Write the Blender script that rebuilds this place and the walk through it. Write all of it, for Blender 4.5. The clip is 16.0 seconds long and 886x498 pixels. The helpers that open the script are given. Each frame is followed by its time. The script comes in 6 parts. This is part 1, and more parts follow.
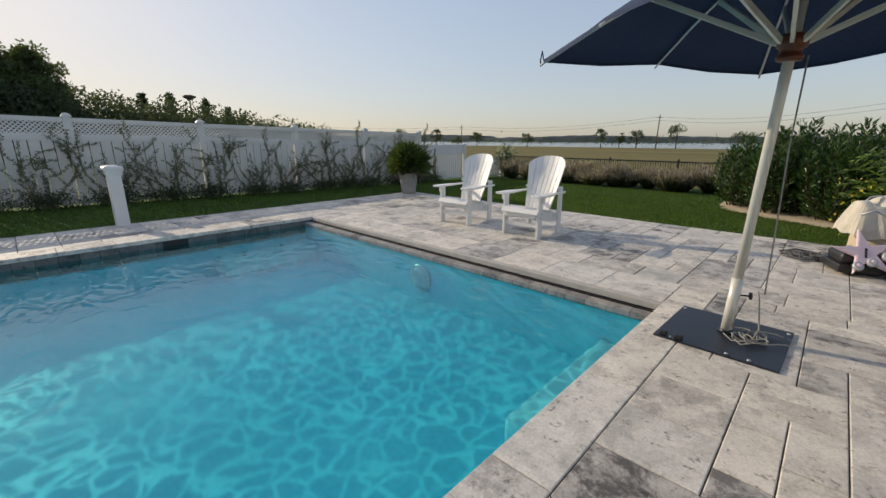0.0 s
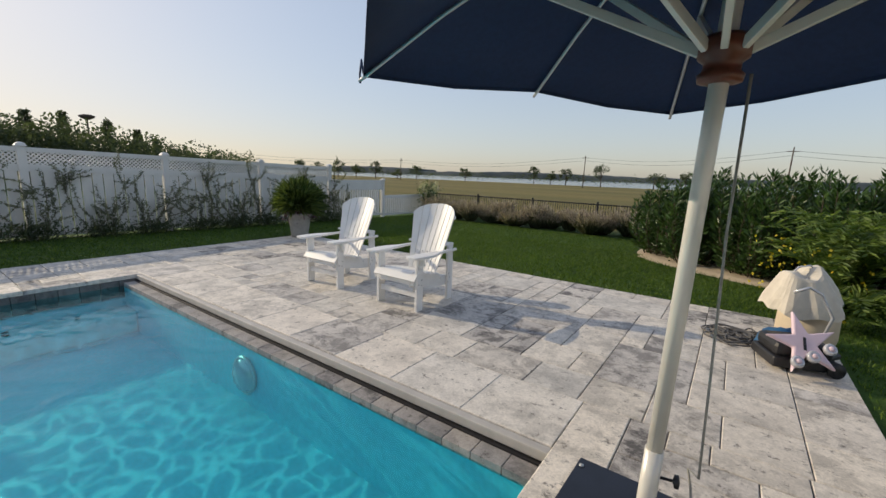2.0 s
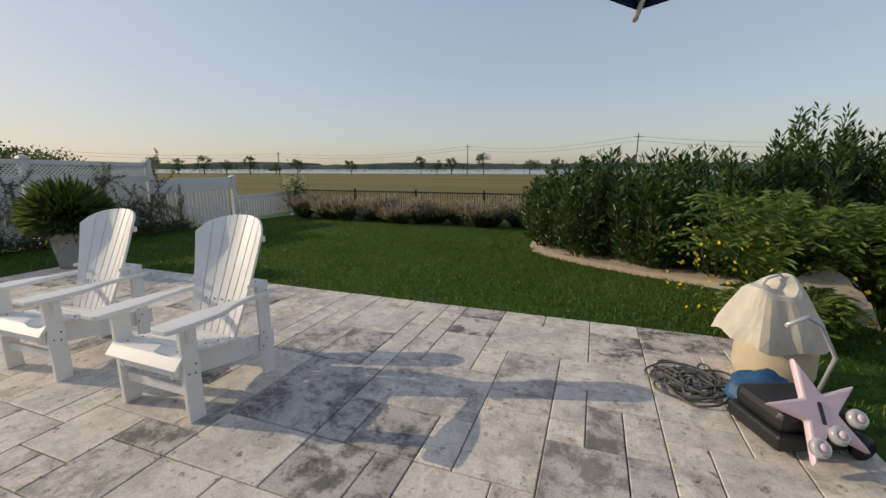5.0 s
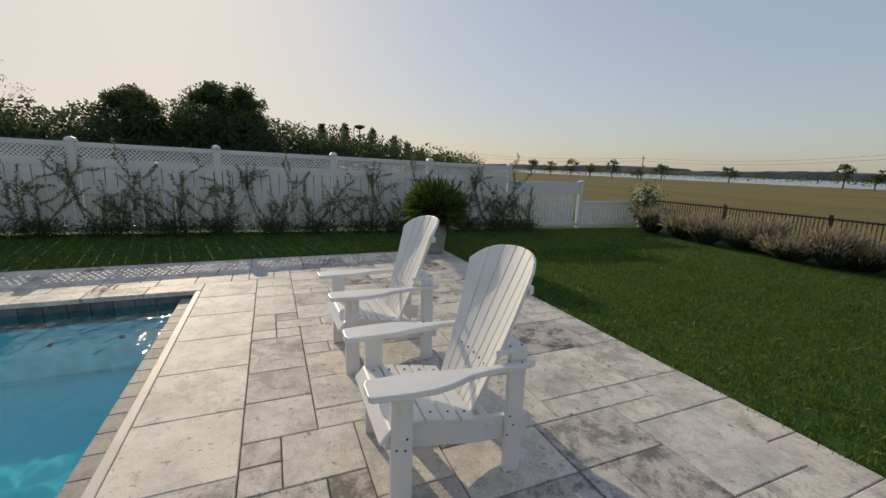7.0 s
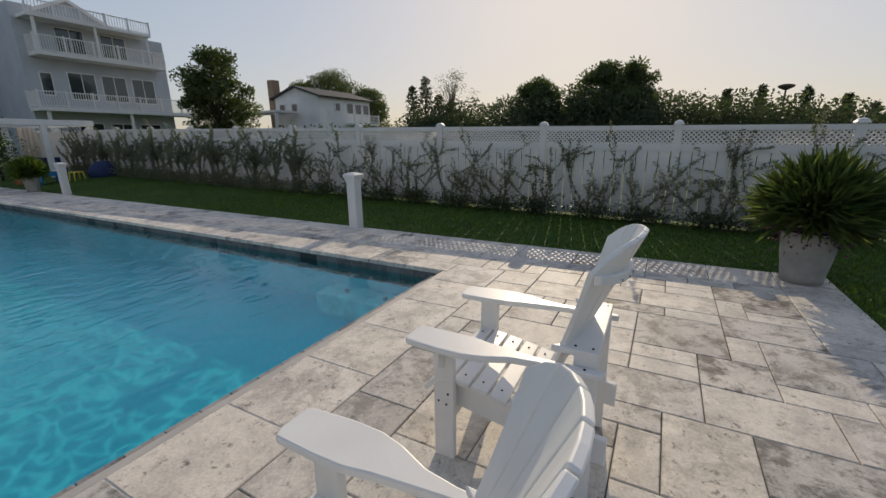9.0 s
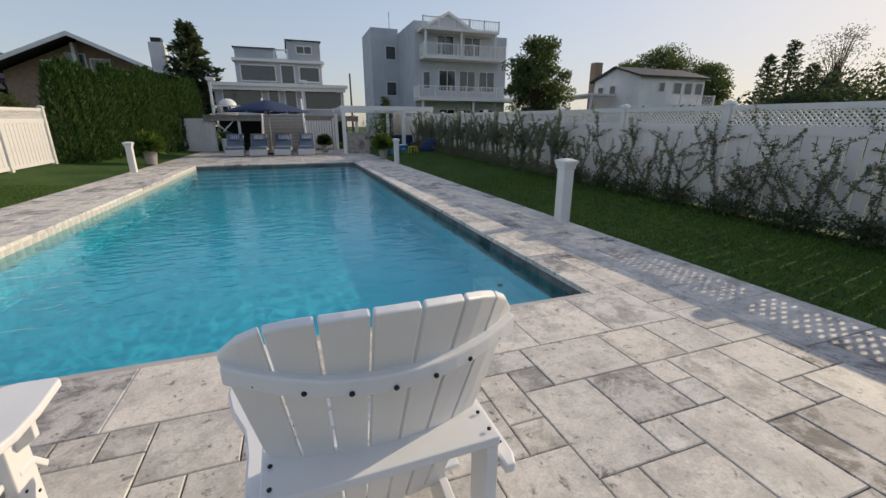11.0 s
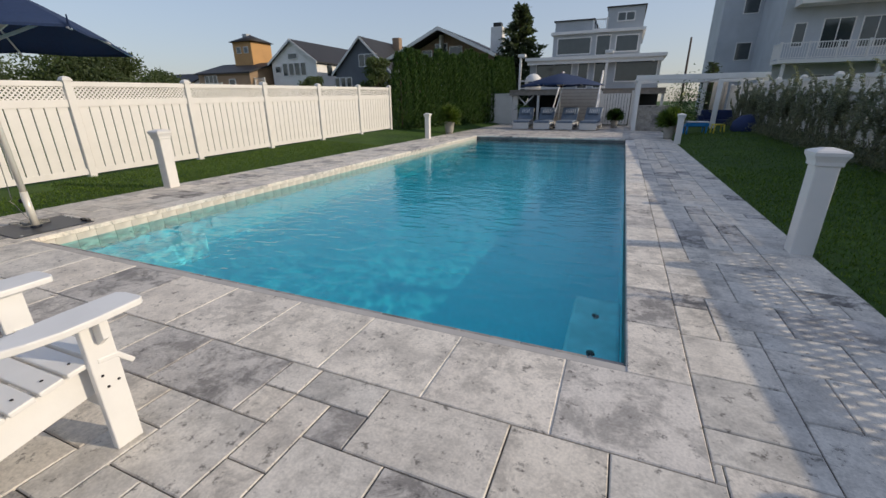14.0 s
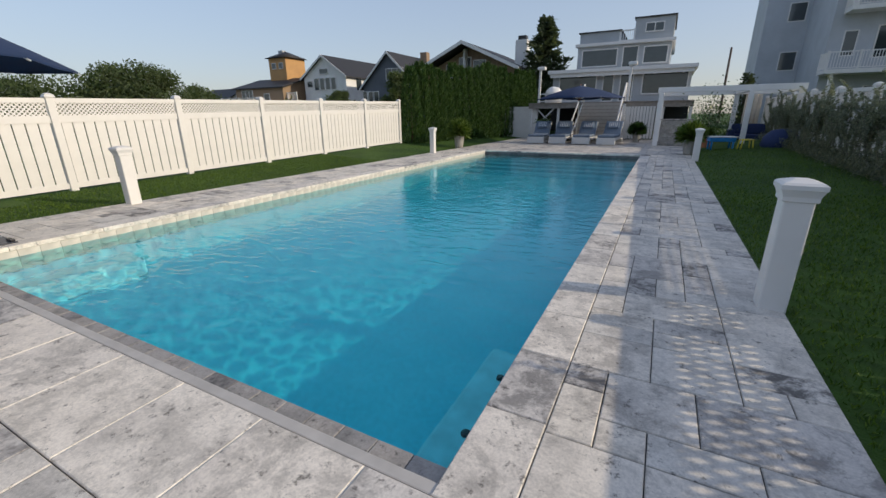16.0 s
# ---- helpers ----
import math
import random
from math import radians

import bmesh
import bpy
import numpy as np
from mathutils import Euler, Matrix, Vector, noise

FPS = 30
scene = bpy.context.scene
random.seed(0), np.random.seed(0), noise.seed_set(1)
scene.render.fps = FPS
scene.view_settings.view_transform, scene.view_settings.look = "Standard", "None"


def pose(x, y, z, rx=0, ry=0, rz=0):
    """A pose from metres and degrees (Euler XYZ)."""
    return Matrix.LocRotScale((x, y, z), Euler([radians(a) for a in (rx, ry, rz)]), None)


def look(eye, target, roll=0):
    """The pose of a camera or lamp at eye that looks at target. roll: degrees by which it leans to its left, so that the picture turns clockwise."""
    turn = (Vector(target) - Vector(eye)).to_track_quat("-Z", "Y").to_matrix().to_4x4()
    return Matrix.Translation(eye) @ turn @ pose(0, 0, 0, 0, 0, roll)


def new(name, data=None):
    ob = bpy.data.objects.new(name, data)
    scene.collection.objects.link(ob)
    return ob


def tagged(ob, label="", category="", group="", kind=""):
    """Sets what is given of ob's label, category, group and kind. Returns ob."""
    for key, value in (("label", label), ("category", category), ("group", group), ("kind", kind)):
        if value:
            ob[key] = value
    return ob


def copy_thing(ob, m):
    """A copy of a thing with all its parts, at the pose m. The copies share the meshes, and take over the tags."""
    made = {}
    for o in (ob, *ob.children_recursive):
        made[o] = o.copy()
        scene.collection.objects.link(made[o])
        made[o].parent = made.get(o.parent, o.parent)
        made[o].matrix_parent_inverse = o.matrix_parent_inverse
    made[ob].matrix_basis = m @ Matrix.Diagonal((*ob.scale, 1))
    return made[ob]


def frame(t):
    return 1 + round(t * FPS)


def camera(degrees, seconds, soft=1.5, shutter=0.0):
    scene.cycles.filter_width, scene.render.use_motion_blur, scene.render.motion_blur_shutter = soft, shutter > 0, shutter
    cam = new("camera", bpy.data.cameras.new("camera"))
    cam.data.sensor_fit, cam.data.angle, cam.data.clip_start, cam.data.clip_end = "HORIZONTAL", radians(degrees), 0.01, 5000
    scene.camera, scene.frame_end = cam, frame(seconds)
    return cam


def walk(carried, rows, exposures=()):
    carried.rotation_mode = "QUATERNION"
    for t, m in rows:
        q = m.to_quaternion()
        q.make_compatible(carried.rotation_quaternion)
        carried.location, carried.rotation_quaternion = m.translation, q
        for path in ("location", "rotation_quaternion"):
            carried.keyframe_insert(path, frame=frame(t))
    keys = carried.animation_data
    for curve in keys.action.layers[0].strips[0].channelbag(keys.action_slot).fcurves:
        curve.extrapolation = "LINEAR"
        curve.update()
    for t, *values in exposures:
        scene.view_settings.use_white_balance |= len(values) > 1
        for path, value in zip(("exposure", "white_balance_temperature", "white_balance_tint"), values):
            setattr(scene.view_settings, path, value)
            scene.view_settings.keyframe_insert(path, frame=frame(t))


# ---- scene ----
cam = camera(94.7, 16.0)
PATH = [
    (0, (-0.112, 0.427, 1.336), (-1.443, 1.828, 0.821), 0.2),
    (0.5, (-0.202, 0.817, 1.362), (-1.499, 2.261, 0.879), 0.5),
    (1, (-0.282, 1.236, 1.376), (-1.531, 2.734, 0.934), 0.8),
    (1.5, (-0.308, 1.683, 1.428), (-1.498, 3.241, 1.036), 1.5),
    (2, (-0.344, 2.075, 1.47), (-1.479, 3.681, 1.11), 2.0),
    (2.5, (-0.522, 2.458, 1.483), (-1.657, 4.053, 1.072), 2.0),
    (3, (-0.678, 2.745, 1.364), (-1.901, 4.234, 0.831), 1.6),
    (3.5, (-0.836, 3.007, 1.357), (-2.056, 4.462, 0.73), 0.2),
    (4, (-0.949, 3.269, 1.385), (-1.972, 4.891, 0.816), -0.4),
    (4.2, (-0.96, 3.395, 1.392), (-1.868, 5.099, 0.871), -0.5),
    (4.6, (-0.962, 3.626, 1.415), (-1.689, 5.432, 0.958), -0.5),
    (5, (-0.881, 3.868, 1.45), (-1.560, 5.708, 1.058), -0.1),
    (5.4, (-0.800, 4.110, 1.488), (-1.565, 5.927, 1.148), 0.6),
    (5.8, (-0.795, 4.348, 1.52), (-1.768, 6.068, 1.208), 1.2),
    (6.05, (-0.870, 4.495, 1.535), (-2.023, 6.099, 1.224), 1.5),
    (6.3, (-1.011, 4.626, 1.541), (-2.371, 6.057, 1.224), 1.7),
    (6.5, (-1.151, 4.722, 1.53), (-2.679, 5.968, 1.198), 1.9),
    (7, (-1.457, 4.916, 1.53), (-3.261, 5.681, 1.13), 1.9),
    (7.5, (-1.872, 5.22, 1.45), (-3.808, 5.449, 1.0), 0.7),
    (8, (-2.219, 5.477, 1.417), (-4.145, 5.241, 0.934), -0.2),
    (8.2, (-2.363, 5.608, 1.429), (-4.26, 5.203, 0.939), -0.7),
    (8.7, (-2.660, 5.980, 1.455), (-4.450, 5.246, 0.949), -0.7),
    (9.3, (-3.020, 6.400, 1.460), (-4.609, 5.304, 0.935), -0.8),
    (9.9, (-3.450, 6.755, 1.460), (-4.765, 5.35, 0.915), -0.8),
    (10.5, (-3.962, 6.844, 1.452), (-4.945, 5.196, 0.888), -0.8),
    (11, (-4.437, 6.772, 1.405), (-5.084, 4.969, 0.83), -0.0),
    (11.5, (-4.861, 6.769, 1.367), (-5.172, 4.884, 0.773), 0.4),
    (12, (-5.203, 6.657, 1.325), (-5.216, 4.753, 0.713), 0.5),
    (12.5, (-5.588, 6.488, 1.321), (-5.352, 4.604, 0.694), 0.4),
    (13, (-5.971, 6.428, 1.346), (-5.532, 4.588, 0.697), 0.1),
    (13.5, (-6.281, 6.244, 1.334), (-5.672, 4.459, 0.669), -0.2),
    (14, (-6.606, 6.135, 1.336), (-5.873, 4.401, 0.66), -0.4),
    (14.5, (-6.842, 5.978, 1.344), (-6.024, 4.282, 0.669), -0.6),
    (15, (-7.025, 5.68, 1.348), (-6.162, 4.002, 0.685), -0.6),
    (15.5, (-7.228, 5.389, 1.351), (-6.35, 3.711, 0.707), -0.5),
    (16, (-7.393, 5.137, 1.376), (-6.512, 3.453, 0.754), -0.5),
]
EXPOSE = [(0, 0.03, 6350, 6), (2, 0.09, 6350, 6), (4.2, -0.02, 6450, 7), (6.5, -0.15, 6500, 5), (8.2, -0.32, 6500, 6), (10.5, 0.05, 6450, 8), (12, -0.02, 6200, 8), (13, -0.11, 6120, 8), (16, 0.02, 6030, 7)]
walk(cam, [(t, look(eye, target, roll)) for t, eye, target, roll in PATH], EXPOSE)

# ---- world, sun ----
SUN_EL, SUN_ROT = radians(22.0), radians(258.5)
world = bpy.data.worlds.new("sky_world")
scene.world = world
world.use_nodes = True
wn = world.node_tree
wn.nodes.clear()
sky = wn.nodes.new("ShaderNodeTexSky")
sky.sky_type = 'NISHITA'
sky.sun_disc = False
sky.sun_elevation, sky.sun_rotation = SUN_EL, SUN_ROT
sky.altitude, sky.air_density, sky.dust_density, sky.ozone_density = 0, 1.0, 1.3, 1.5
bg = wn.nodes.new("ShaderNodeBackground")
bg.inputs[1].default_value = 0.138
wo = wn.nodes.new("ShaderNodeOutputWorld")
haze = wn.nodes.new("ShaderNodeMix")
haze.data_type, haze.blend_type = 'RGBA', 'ADD'
haze.inputs[0].default_value = 1.0
haze.inputs[7].default_value = (1.05, 0.90, 0.84, 1)
# sea haze evens out the glare round the sun
lift = wn.nodes.new("ShaderNodeVectorMath")
lift.operation = 'ADD'
lift.inputs[1].default_value = (3.6, 3.6, 3.6)
even = wn.nodes.new("ShaderNodeVectorMath")
even.operation = 'DIVIDE'
scaled = wn.nodes.new("ShaderNodeVectorMath")
scaled.operation = 'MULTIPLY'
scaled.inputs[1].default_value = (6.05, 5.95, 6.35)
grey = wn.nodes.new("ShaderNodeRGBToBW")
wn.links.new(sky.outputs[0], grey.inputs[0])
half_grey = wn.nodes.new("ShaderNodeMix")
half_grey.data_type = 'RGBA'
half_grey.inputs[0].default_value = 0.5
wn.links.new(grey.outputs[0], half_grey.inputs[6])
wn.links.new(sky.outputs[0], half_grey.inputs[7])
wn.links.new(half_grey.outputs[2], lift.inputs[0])
wn.links.new(sky.outputs[0], even.inputs[0])
wn.links.new(lift.outputs[0], even.inputs[1])
wn.links.new(even.outputs[0], scaled.inputs[0])
wn.links.new(scaled.outputs[0], haze.inputs[6])
wn.links.new(haze.outputs[2], bg.inputs[0])
wn.links.new(bg.outputs[0], wo.inputs[0])
sun_data = bpy.data.lights.new("sun", 'SUN')
sun_data.energy, sun_data.angle, sun_data.color = 3.35, radians(0.22), (1.0, 0.81, 0.59)
sun = new("sun", sun_data)
SUNWAY = Vector((-math.cos(SUN_EL) * 0.98, -math.cos(SUN_EL) * 0.2, math.sin(SUN_EL)))
sun.matrix_world = look(SUNWAY * 60, (0, 0, 0))


# ---- materials ----
def rgb(c):
    return (*c, 1.0)


class Mat:
    """A small builder of node materials."""

    def __init__(self, name, rough=0.6, metal=0.0, spec=0.5):
        self.m = bpy.data.materials.new(name)
        self.m.use_nodes = True
        self.t = self.m.node_tree
        self.b = self.t.nodes["Principled BSDF"]
        self.b.inputs["Roughness"].default_value = rough
        self.b.inputs["Metallic"].default_value = metal
        self.b.inputs["Specular IOR Level"].default_value = spec
        self.co = self.t.nodes.new("ShaderNodeTexCoord").outputs["Object"]

    def node(self, kind, **kw):
        n = self.t.nodes.new(kind)
        for k, v in kw.items():
            n.inputs[k].default_value = v
        return n

    def link(self, a, b):
        self.t.links.new(a, b)

    def world_co(self):
        self.co = self.t.nodes.new("ShaderNodeNewGeometry").outputs["Position"]
        return self

    def noise(self, scale, detail=4.0, rough=0.55, stretch=None, distort=0.0):
        n = self.node("ShaderNodeTexNoise", Scale=scale, Detail=detail, Roughness=rough, Distortion=distort)
        src = self.co
        if stretch:
            mp = self.node("ShaderNodeMapping")
            mp.inputs["Scale"].default_value = stretch
            self.link(src, mp.inputs[0])
            src = mp.outputs[0]
        self.link(src, n.inputs["Vector"])
        return n.outputs[0]

    def ramp(self, fac, stops):
        r = self.t.nodes.new("ShaderNodeValToRGB")
        e = r.color_ramp.elements
        while len(e) < len(stops):
            e.new(0.5)
        for el, (p, c) in zip(e, stops):
            el.position, el.color = p, rgb(c) if len(c) == 3 else c
        self.link(fac, r.inputs[0])
        return r.outputs[0]

    def mix(self, fac, a, b, mode='MIX'):
        n = self.t.nodes.new("ShaderNodeMix")
        n.data_type, n.blend_type = 'RGBA', mode
        for v, i in ((fac, 0), (a, 6), (b, 7)):
            if isinstance(v, (int, float)):
                n.inputs[i].default_value = v
            elif isinstance(v, tuple):
                n.inputs[i].default_value = rgb(v)
            else:
                self.link(v, n.inputs[i])
        return n.outputs[2]

    def rand(self):
        return self.t.nodes.new("ShaderNodeObjectInfo").outputs["Random"]

    def island(self):
        return self.t.nodes.new("ShaderNodeNewGeometry").outputs["Random Per Island"]

    def color(self, c):
        if isinstance(c, tuple):
            self.b.inputs["Base Color"].default_value = rgb(c)
        else:
            self.link(c, self.b.inputs["Base Color"])
        return self

    def bump(self, height, strength=0.3, dist=0.01):
        n = self.node("ShaderNodeBump", Strength=strength, Distance=dist)
        self.link(height, n.inputs["Height"])
        self.link(n.outputs[0], self.b.inputs["Normal"])
        return self

    def rough(self, fac, lo, hi):
        n = self.node("ShaderNodeMapRange")
        n.inputs["To Min"].default_value, n.inputs["To Max"].default_value = lo, hi
        self.link(fac, n.inputs[0])
        self.link(n.outputs[0], self.b.inputs["Roughness"])
        return self


def plain(name, c, rough=0.5, metal=0.0, var=0.12, scale=6.0, bump=0.0, spec=0.5):
    """A painted or cast surface with slight mottling."""
    k = Mat(name, rough, metal, spec)
    lo = tuple(v * (1 - var) for v in c)
    hi = tuple(min(1, v * (1 + var * 0.6)) for v in c)
    n = k.noise(scale)
    k.color(k.mix(k.noise(scale * 9, 3), k.ramp(n, [(0.3, lo), (0.7, hi)]), lo, 'MIX') if var > 0.2 else k.ramp(n, [(0.3, lo), (0.7, hi)]))
    if bump:
        k.bump(k.noise(scale * 14, 5), bump, 0.004)
    return k.m


def stone(name, pale, mid, dark, use_island=False):
    """Tumbled travertine: clouded, pitted, with grimy patches that differ from slab to slab."""
    k = Mat(name, 0.62, 0, 0.4).world_co()
    r = k.island() if use_island else k.rand()
    shift = k.node("ShaderNodeVectorMath")
    shift.operation = 'ADD'
    comb = k.node("ShaderNodeCombineXYZ")
    mul = k.node("ShaderNodeMath")
    mul.operation = 'MULTIPLY'
    mul.inputs[1].default_value = 37.0
    k.link(r, mul.inputs[0])
    for i in range(3):
        k.link(mul.outputs[0], comb.inputs[i])
    k.link(k.co, shift.inputs[0])
    k.link(comb.outputs[0], shift.inputs[1])
    k.co = shift.outputs[0]
    big = k.noise(2.6, 6, 0.68, None, 0.3)
    cloud = k.noise(9.0, 8, 0.75, None, 0.35)
    fine = k.noise(16, 7, 0.74)
    speck = k.noise(75, 3, 0.6)
    c = k.ramp(big, [(0.32, mid), (0.52, pale), (0.74, tuple(min(1, v * 1.1) for v in pale))])
    c = k.mix(0.75, c, k.ramp(cloud, [(0.3, (0.55, 0.55, 0.55)), (0.45, (1.0, 1.0, 1.0)), (0.7, (1.15, 1.15, 1.15))]), 'MULTIPLY')
    stain = k.ramp(k.noise(4.2, 10, 0.76, None, 0.3), [(0.47, (0, 0, 0)), (0.58, (1, 1, 1))])
    amount = k.ramp(r, [(0.0, (0.15, 0.15, 0.15)), (0.5, (0.35, 0.35, 0.35)), (0.8, (0.6, 0.6, 0.6)), (0.93, (0.95, 0.95, 0.95)), (1.0, (1.0, 1.0, 1.0))])
    c = k.mix(k.mix(1.0, stain, amount, 'MULTIPLY'), c, dark)
    tone = k.ramp(r, [(0.0, (1.08, 1.04, 0.98)), (0.3, (0.95, 0.95, 0.94)), (0.55, (1.12, 1.08, 1.01)), (0.8, (0.88, 0.87, 0.87)), (0.95, (0.70, 0.69, 0.69)), (1.0, (1.0, 0.98, 0.95))])
    c = k.mix(1.0, c, tone, 'MULTIPLY')
    pits = k.ramp(fine, [(0.34, (0.20, 0.195, 0.19)), (0.425, (1, 1, 1))])
    c = k.mix(0.85, c, pits, 'MULTIPLY')
    c = k.mix(0.18, c, k.ramp(speck, [(0.4, (0.2, 0.2, 0.2)), (0.6, (1, 1, 1))]), 'MULTIPLY')
    k.color(c)
    k.bump(k.mix(0.5, fine, cloud), 0.45, 0.006)
    k.rough(fine, 0.5, 0.8)
    return k.m


M_PAVER = stone("travertine_paver", (0.70, 0.66, 0.60), (0.50, 0.475, 0.44), (0.15, 0.14, 0.13))
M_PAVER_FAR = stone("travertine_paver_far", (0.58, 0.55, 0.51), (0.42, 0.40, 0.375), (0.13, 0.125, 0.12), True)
M_COPING = stone("travertine_coping", (0.77, 0.725, 0.66), (0.60, 0.565, 0.52), (0.24, 0.23, 0.215))
M_WALLSTONE = stone("stone_cladding", (0.42, 0.40, 0.37), (0.30, 0.29, 0.27), (0.14, 0.135, 0.13))
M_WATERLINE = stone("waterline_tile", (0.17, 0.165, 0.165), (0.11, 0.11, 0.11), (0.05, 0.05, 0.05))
M_LEDGE = stone("grey_ledge_stone", (0.36, 0.345, 0.335), (0.25, 0.245, 0.24), (0.12, 0.12, 0.12))
M_JOINT = plain("joint_sand", (0.085, 0.08, 0.075), 0.9, 0, 0.3, 20)
M_VINYL = plain("white_vinyl", (0.73, 0.71, 0.68), 0.42, 0, 0.05, 3)
M_CHAIR = plain("white_recycled_plastic", (0.79, 0.78, 0.755), 0.42, 0, 0.05, 5, 0.08)
M_SCREW = plain("dark_screw", (0.03, 0.03, 0.035), 0.4, 0.6)
M_NAVY = plain("navy_canvas", (0.014, 0.034, 0.10), 0.85, 0, 0.25, 40, 0.15)
M_POLE = plain("white_lacquered_metal", (0.72, 0.69, 0.62), 0.32, 0.15, 0.06, 5)
M_RIB = plain("grey_metal_rib", (0.55, 0.56, 0.56), 0.35, 0.4, 0.08, 8)
M_HUB = plain("red_brown_varnished_wood", (0.16, 0.045, 0.025), 0.35, 0, 0.3, 14)
M_STEEL = plain("dark_steel_plate", (0.028, 0.034, 0.05), 0.42, 0.3, 0.25, 8, 0.08)
M_ALU = plain("grey_aluminium_track", (0.50, 0.47, 0.43), 0.6, 0.1, 0.12, 7)
M_BLACK = plain("black_plastic", (0.015, 0.015, 0.017), 0.45, 0, 0.2, 10)
M_ROPE = plain("grey_rope", (0.36, 0.35, 0.31), 0.85, 0, 0.25, 60)
M_WIRE = plain("steel_cable", (0.30, 0.31, 0.32), 0.4, 0.6, 0.1, 30)
M_CABLE = plain("grey_rubber_cable", (0.10, 0.095, 0.09), 0.55, 0, 0.2, 30)
M_CLOTH = plain("off_white_cloth", (0.62, 0.57, 0.48), 0.9, 0, 0.1, 12, 0.1)
M_TUB = plain("cream_glazed_tub", (0.60, 0.50, 0.36), 0.5, 0, 0.12, 9, 0.1)
M_PINK = plain("pale_pink_shell", (0.72, 0.56, 0.62), 0.35, 0, 0.05, 8)
M_BLUEPL = plain("blue_mesh_bag", (0.03, 0.12, 0.26), 0.5, 0, 0.3, 30, 0.3)
M_LENS = plain("clear_grey_lens", (0.55, 0.55, 0.58), 0.12, 0.3, 0.05, 9)
M_POT = plain("weathered_cement_pot", (0.40, 0.38, 0.34), 0.85, 0, 0.3, 6, 0.3)
M_SOIL = plain("dark_mulch", (0.05, 0.035, 0.025), 0.95, 0, 0.4, 30, 0.6)
M_SAND = plain("pale_woodchip_mulch", (0.56, 0.46, 0.32), 0.95, 0, 0.35, 45, 0.7)
M_WICKER = plain("pale_grey_wicker", (0.70, 0.69, 0.67), 0.7, 0, 0.3, 60, 0.5)
M_CUSHION = plain("slate_blue_cushion", (0.15, 0.19, 0.25), 0.9, 0, 0.15, 12, 0.1)
M_BARK = plain("grey_brown_bark", (0.09, 0.065, 0.045), 0.9, 0, 0.4, 9, 0.6)
M_TWIG = plain("bare_climber_stems", (0.19, 0.155, 0.125), 0.9, 0, 0.3, 12)
M_WOODPOLE = plain("weathered_timber", (0.13, 0.10, 0.08), 0.9, 0, 0.3, 8, 0.3)
M_GLASSDARK = plain("dark_window_glass", (0.035, 0.045, 0.05), 0.08, 0, 0.15, 3, 0, 0.9)
M_DECKWOOD = plain("grey_deck_board", (0.30, 0.27, 0.24), 0.7, 0, 0.2, 7, 0.2)
M_TAN = plain("tan_cedar_siding", (0.30, 0.21, 0.14), 0.75, 0, 0.2, 4, 0.2)
M_TREAD = plain("sand_coloured_riser", (0.45, 0.41, 0.36), 0.7, 0, 0.1, 6)
M_BLUETOY = plain("bright_blue_plastic", (0.03, 0.22, 0.55), 0.35, 0, 0.05, 6)
M_YELLOW = plain("yellow_plastic", (0.70, 0.58, 0.06), 0.4, 0, 0.05, 6)
M_DKBLUE = plain("dark_blue_upholstery", (0.015, 0.03, 0.10), 0.8, 0, 0.2, 12)
M_ORANGE = plain("terracotta", (0.42, 0.17, 0.08), 0.8, 0, 0.2, 8, 0.2)
M_CREAM = plain("cream_curtain", (0.55, 0.48, 0.38), 0.9, 0, 0.1, 8)
M_STRIPE = plain("white_stripe_fabric", (0.68, 0.68, 0.68), 0.9, 0, 0.05, 20)


def siding(name, c, pitch=0.16):
    k = Mat(name, 0.6, 0, 0.35).world_co()
    w = k.node("ShaderNodeTexWave", Scale=0.5 / pitch, Distortion=0.0)
    w.bands_direction, w.wave_profile = 'Z', 'SAW'
    k.link(k.co, w.inputs["Vector"])
    shade = k.ramp(k.noise(0.8, 4), [(0.3, tuple(v * 0.88 for v in c)), (0.7, tuple(min(1, v * 1.06) for v in c))])
    line = k.ramp(w.outputs[1], [(0.0, (0.72, 0.72, 0.72)), (0.12, (1, 1, 1))])
    k.color(k.mix(1.0, shade, line, 'MULTIPLY'))
    k.bump(w.outputs[1], 0.4, 0.01)
    return k.m


M_SIDE_GREY = siding("grey_shingle_siding", (0.48, 0.51, 0.55))
M_SIDE_PALE = siding("pale_grey_clapboard", (0.44, 0.46, 0.48))
M_SIDE_WHITE = siding("white_clapboard", (0.82, 0.81, 0.79))
M_SIDE_DARK = siding("blue_grey_shingles", (0.12, 0.135, 0.16))
M_SIDE_YEL = siding("ochre_clapboard", (0.52, 0.30, 0.12))
# shaded walls of the ochre house: shade put into a browner colour
M_SIDE_YEL_SHADED = siding("ochre_clapboard_shaded", (0.30, 0.21, 0.13))
M_ROOF = siding("charcoal_roof_shingles", (0.036, 0.035, 0.037), 0.2)
M_TRIM = plain("white_trim_paint", (0.74, 0.73, 0.71), 0.5, 0, 0.05, 4)


def leafmat(name, dark, light, rough=0.5, trans=0.25):
    k = Mat(name, rough, 0, 0.35)
    c = k.ramp(k.island(), [(0.0, dark), (0.55, tuple((a + b) / 2 for a, b in zip(dark, light))), (1.0, light)])
    k.color(c)
    tr = k.node("ShaderNodeBsdfTranslucent")
    k.link(k.mix(1.0, c, (1.25, 1.3, 0.6), 'MULTIPLY'), tr.inputs[0])
    mx = k.node("ShaderNodeMixShader", Fac=trans)
    k.link(k.b.outputs[0], mx.inputs[1])
    k.link(tr.outputs[0], mx.inputs[2])
    k.link(mx.outputs[0], k.t.nodes["Material Output"].inputs[0])
    return k.m


